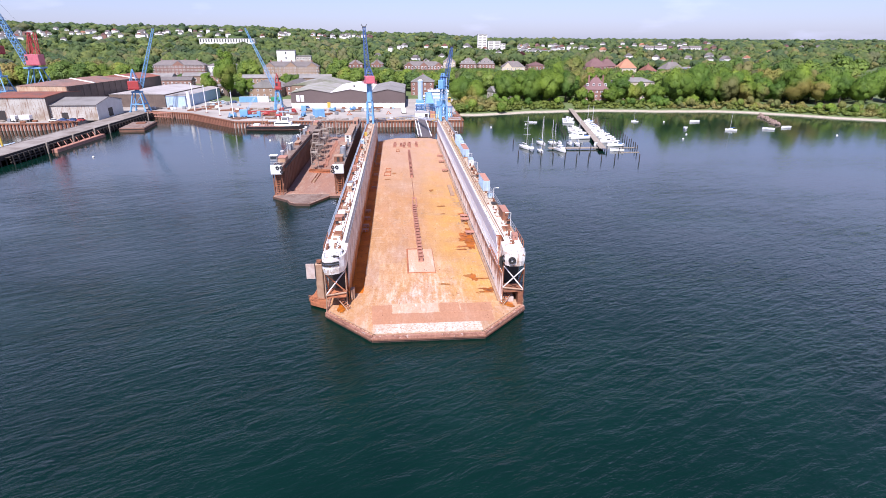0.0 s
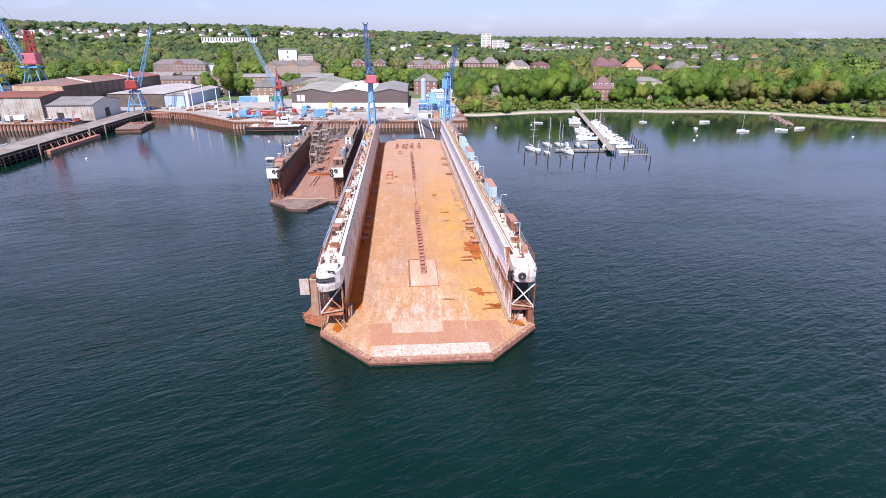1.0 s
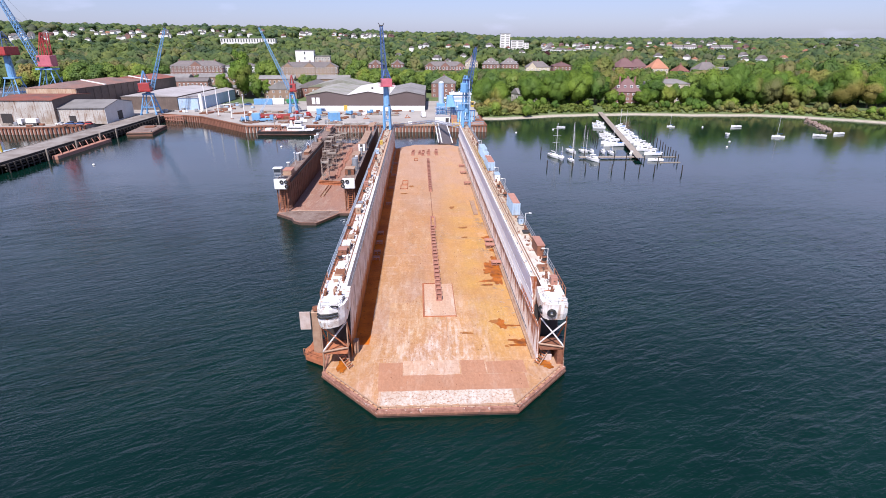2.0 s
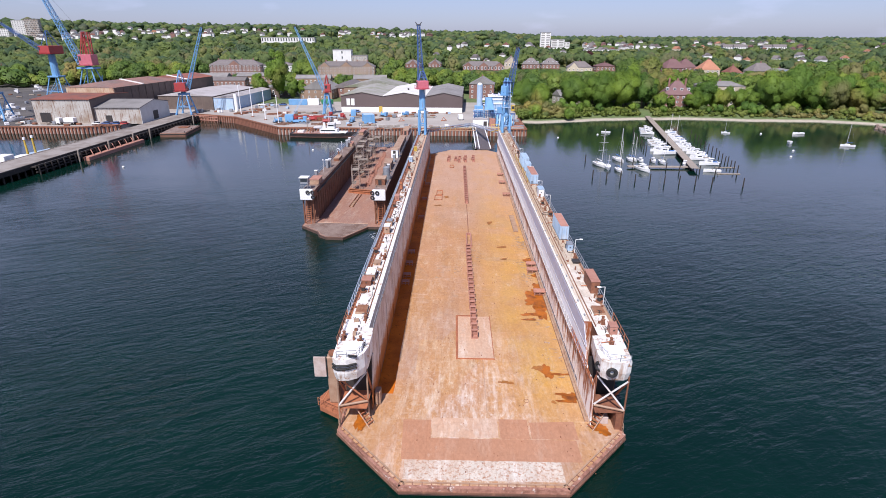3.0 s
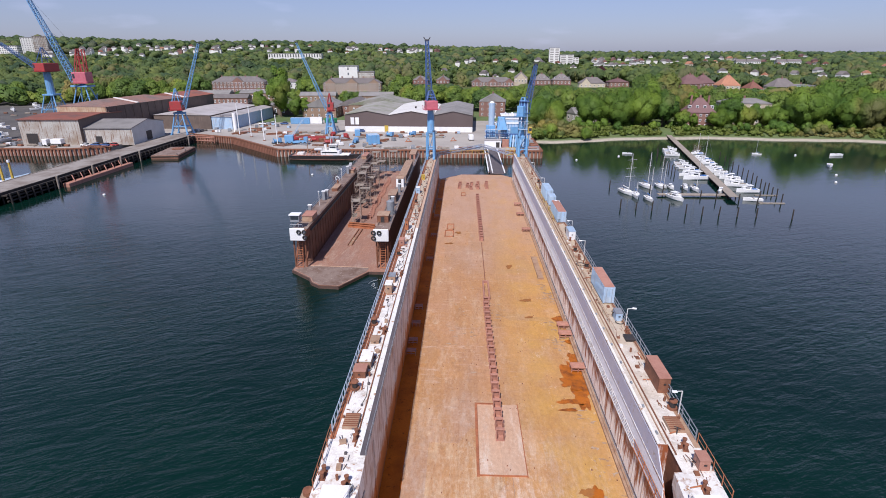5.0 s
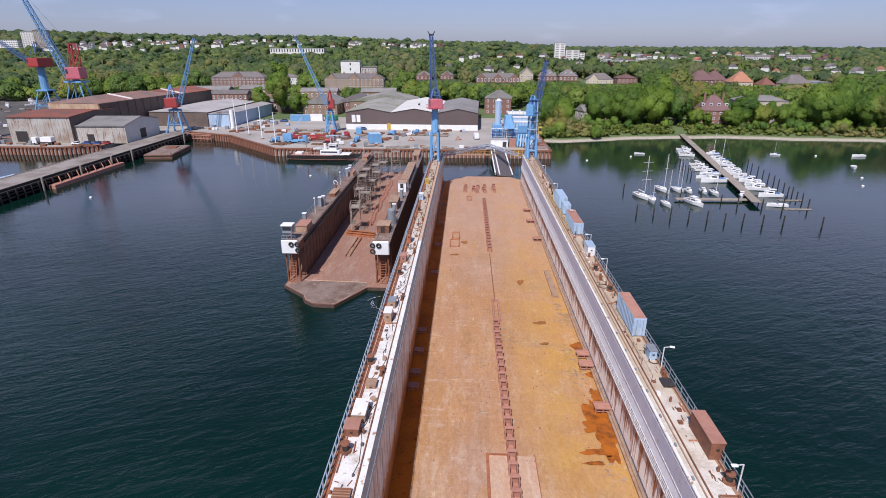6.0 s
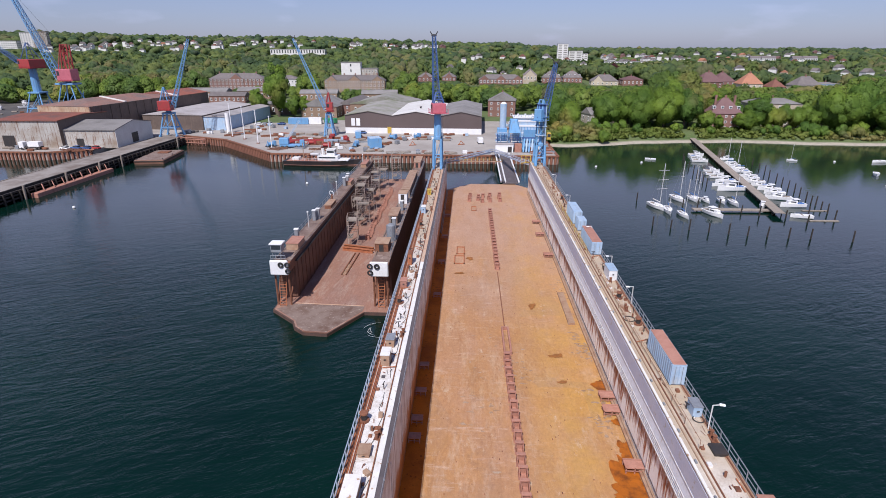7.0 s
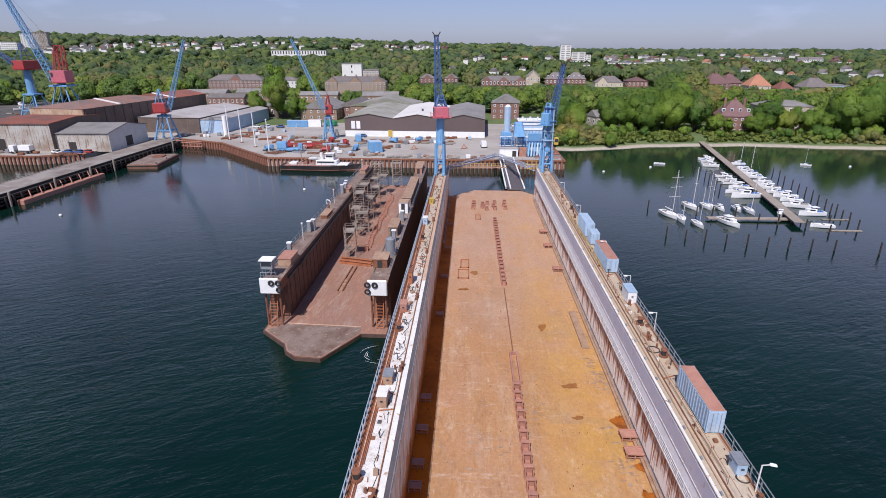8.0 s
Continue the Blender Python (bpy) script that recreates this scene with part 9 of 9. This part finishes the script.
# woods out to the horizon
rng = np.random.RandomState(77)
C, N, S, D, G = [], [], [], [], []
FC, FN, FS, FD, FG = [], [], [], [], []
proto = []
for i in range(8):
    proto.append(crown(np.random.RandomState(200 + i), 1.0, 2.4, 0.2, 10, 760, 0.17, 0.4))
dense = [crown(np.random.RandomState(300 + i), 1.0, 2.3, 0.15, 32, 3300, 0.078, 1.2, (0.20, 0.42)) for i in range(8)]
kern = [core_of(*q, rng) for q in LUMPS[-8:]]
lite = [(c[::4], nn[::4], s[::4] * 1.9, so[::4]) for c, nn, s, so in proto]
thin = [(c[::10], nn[::10], s[::10] * 2.9, so[::10]) for c, nn, s, so in proto]
sparse = [(c[::3], nn[::3], s[::3] * 1.2, so[::3]) for c, nn, s, so in proto]
KV, KN, KF, KT, kn = [], [], [], [], 0
for x, y, z, s_ in AFAR:
    kind_ = rng.randint(8)
    c, nn, s, so = dense[kind_]
    R = 9.2 * s_
    size, base = np.array([R, R, R * rng.uniform(0.9, 1.1)]), np.array([x, y, z - 0.3])
    C.append(c * size + base)
    KV.append(kern[kind_][0] * size + base)
    KN.append(kern[kind_][1])
    KF.append(kern[kind_][2] + kn)
    kn += len(KV[-1])
    N.append(nn)
    D.append(so)
    S.append(s * R)
    G.append(np.full(len(s), np.clip(rng.normal(0.66, 0.26), 0.1, 1.0)))
    KT.append(np.full(len(KV[-1]), G[-1][0]))


def billows(seed, lumps):
    """The outside of a crown seen from far off: a heap of uneven leafy lumps."""
    r_ = np.random.RandomState(seed)
    iv, fi = icosphere(1)
    vs, fs = [], []
    for i in range(lumps):
        d = r_.normal(size=3)
        d /= np.linalg.norm(d)
        d[2] = abs(d[2]) * 0.9
        q = np.array([0, 0, 1.25]) + d * np.array([0.55, 0.55, 0.75]) * (1 if i else 0)
        rr = r_.uniform(0.34, 0.56) if i else 0.72
        vs.append(iv * rr * np.array([1, 1, 1.15]) * (1 + r_.uniform(-0.16, 0.16, (len(iv), 1))) + q)
        fs.append(fi + i * len(iv))
    return np.concatenate(vs), np.concatenate(fs)


billow = [billows(500 + i, 9) for i in range(10)] + [billows(540 + i, 4) for i in range(10)] + [billows(580 + i, 2) for i in range(10)]
BV, BF, BT, bn = [], [], [], 0
y = 338.0
while y < 3000:
    step = 10.5 * (y / 350) ** 0.66
    for x in np.arange(-1.02 * y, 1.0 * y, step):
        px, py = x + rng.uniform(-0.5, 0.5) * step, y + rng.uniform(-0.5, 0.5) * step
        if px < 34 and py < (438 if px > -330 else 395) and px > -400:
            continue
        if 34 <= px < 330 and py < 390:
            continue
        if px > 0 and py < coast(px) + 25:
            continue
        if -330 < px < -60 and py < 440:
            if not (px < -235 and py > 425):
                continue
        R = step * rng.uniform(0.42, 0.80)
        if not free(px, py, R * 0.6):
            continue
        if rng.uniform() < 0.12:
            continue
        hgt = (min(R, 7.5) * rng.uniform(0.65, 1.45) + 0.6) * (0.78 if py < 600 else 0.85)
        hgt = min(hgt, (tree_limit(px, py, R) - land(px, py)) / 2.3)
        if hgt < 0.9:
            continue
        # farther trees drift to the bluish tones, as haze put into leaf colour
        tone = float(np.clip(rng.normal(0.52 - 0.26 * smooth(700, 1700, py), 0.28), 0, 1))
        base = np.array([px, py, land(px, py) - 0.3])
        size = np.array([R, R, hgt])
        if py < 430:
            c, nn, s, so = proto[rng.randint(8)]
            G.append(np.full(len(s), tone))
            C.append(c * size + base)
            N.append(nn)
            D.append(so)
            S.append(s * R)
        else:
            v, f = billow[rng.randint(10) + (0 if py < 700 else 10 if py < 1300 else 20)]
            if py < 800:
                # loose twigs and leaves over the crown
                c, nn, s, so = (sparse if py < 640 else thin)[rng.randint(8)]
                FG.append(np.full(len(s), tone))
                FC.append(c * size * np.array([1.04, 1.04, 0.98]) + base)
                FN.append(nn)
                FD.append(so)
                FS.append(s * R)
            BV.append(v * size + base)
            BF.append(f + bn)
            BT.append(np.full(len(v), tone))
            bn += len(v)
    y += step * 0.9
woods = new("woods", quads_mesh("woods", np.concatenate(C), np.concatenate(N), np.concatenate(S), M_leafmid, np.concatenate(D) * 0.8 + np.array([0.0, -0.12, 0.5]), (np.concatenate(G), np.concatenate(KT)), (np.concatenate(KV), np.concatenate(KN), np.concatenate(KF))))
tagged(woods, "dense spring-green woodland rolling to the horizon", "woods", kind="stuff")
twigs = new("far_foliage", quads_mesh("far_foliage", np.concatenate(FC), np.concatenate(FN), np.concatenate(FS), M_leaffar, np.concatenate(FD) * 0.8 + np.array([0.0, -0.12, 0.6]), (np.concatenate(FG), np.zeros(0))))
tagged(twigs, "loose spring foliage over the far woodland crowns", "foliage", kind="stuff")

BV, BF, BT = np.concatenate(BV), np.concatenate(BF), np.concatenate(BT)
wm_ = bpy.data.meshes.new("far_woods")
wm_.vertices.add(len(BV))
wm_.vertices.foreach_set("co", BV.ravel().astype(np.float32))
wm_.loops.add(3 * len(BF))
wm_.loops.foreach_set("vertex_index", BF.ravel().astype(np.int32))
wm_.polygons.add(len(BF))
wm_.polygons.foreach_set("loop_start", np.arange(0, 3 * len(BF), 3, dtype=np.int32))
wm_.polygons.foreach_set("loop_total", np.full(len(BF), 3, dtype=np.int32))
wm_.update()
wm_.polygons.foreach_set("use_smooth", [True] * len(BF))
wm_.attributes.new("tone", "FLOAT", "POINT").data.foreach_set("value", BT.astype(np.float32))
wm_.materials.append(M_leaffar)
tagged(new("far_woods", wm_), "mixed spring woodland with many crowns up to the horizon", "woods", kind="stuff")

# low growth on the bank
C, N, S, D = [], [], [], []
for i in range(1250):
    x = 31 + 290 * rng.uniform() ** 1.15
    y = coast(x) + 6.5 + 17 * rng.uniform() ** 1.3
    if abs(x - 105) < 3.2:
        continue
    c, nn, s, so = (lite if i % 4 == 0 else thin)[rng.randint(8)]
    R = rng.uniform(0.7, 2.0) * (1.5 if x < 62 else 1.0)
    C.append(c * np.array([R * 1.2, R * 1.2, R * 0.5]) + np.array([x, y, land(x, y) - 0.15]))
    N.append(nn)
    S.append(s * R)
    D.append(so)
under = new("undergrowth", quads_mesh("undergrowth", np.concatenate(C), np.concatenate(N), np.concatenate(S), M_reed, np.concatenate(D)))
tagged(under, "low scrub and tall grass along the bank", "undergrowth", kind="stuff")

# loose scale on the dock floor
rd = random.Random(15)
fb_ = B()
for i in range(300):
    x, y = rd.uniform(-10.5, 12.3), 2 + 150 * rd.uniform(0, 1) ** 1.3
    a, b_ = rd.uniform(0.03, 0.12), rd.uniform(0.03, 0.2)
    bx(fb_, x, x + a, y, y + b_, DK + 0.001, DK + rd.uniform(0.03, 0.1))
single("floor_debris", fb_, M_rust, Matrix(), "scattered rust flakes and scraps on the dock floor", "debris", kind="stuff")
# hoses, chain and scrap strewn over the wing decks
for s_, n_, mt_, lb_ in ((-1, 110, M_rust, "rusty scraps and chain strewn over the wing deck"), (-1, 130, M_walkdark, "dark hoses and cable ends on the wing deck"), (1, 200, M_rust, "rusty scraps and fittings strewn over the wing deck"), (1, 100, M_white, "white boxes and blocks strewn over the wing deck")):
    cb_ = B()
    for i in range(n_):
        x, y = s_ * rd.uniform(14.0, 15.7), 12 + 148 * rd.uniform(0, 1)
        a, L_ = rd.uniform(0, 3.14), rd.uniform(0.2, 1.1)
        if i % 7 == 0:
            k_ = rd.uniform(0.06, 0.2)
            bx(cb_, x - k_, x + k_, y - k_, y + k_ * 1.4, TOP + 0.001, TOP + rd.uniform(0.08, 0.3))
        else:
            bar(cb_, (x, y, TOP + 0.05), (x + 0.3 * L_ * math.cos(a), y + L_ * math.sin(a), TOP + rd.uniform(0.05, 0.2)), rd.uniform(0.02, 0.05), 4)
    single("deck_clutter", cb_, mt_, Matrix(), lb_, "clutter", kind="stuff")
foam = thing("outfall_foam", pose(-19.6, 74.0, 0.0), "white swirl of foam where water leaves the dock", "foam")
for i in range(9):
    R0, a0, span = rd.uniform(0.5, 2.6), rd.uniform(0, 6.28), rd.uniform(0.4, 1.3)
    rb_ = B()
    prev = None
    for k in range(10):
        a = a0 + span * k / 9
        w_ = 0.022 * math.sin(math.pi * k / 9) + 0.003
        cur = [rb_.verts.new((math.cos(a) * (R0 - w_) * 1.3, math.sin(a) * (R0 - w_), 0.02)), rb_.verts.new((math.cos(a) * (R0 + w_) * 1.3, math.sin(a) * (R0 + w_), 0.02))]
        if prev:
            rb_.faces.new((prev[0], prev[1], cur[1], cur[0]))
        prev = cur
    part("streak", rb_, M_cleanwhite, foam)
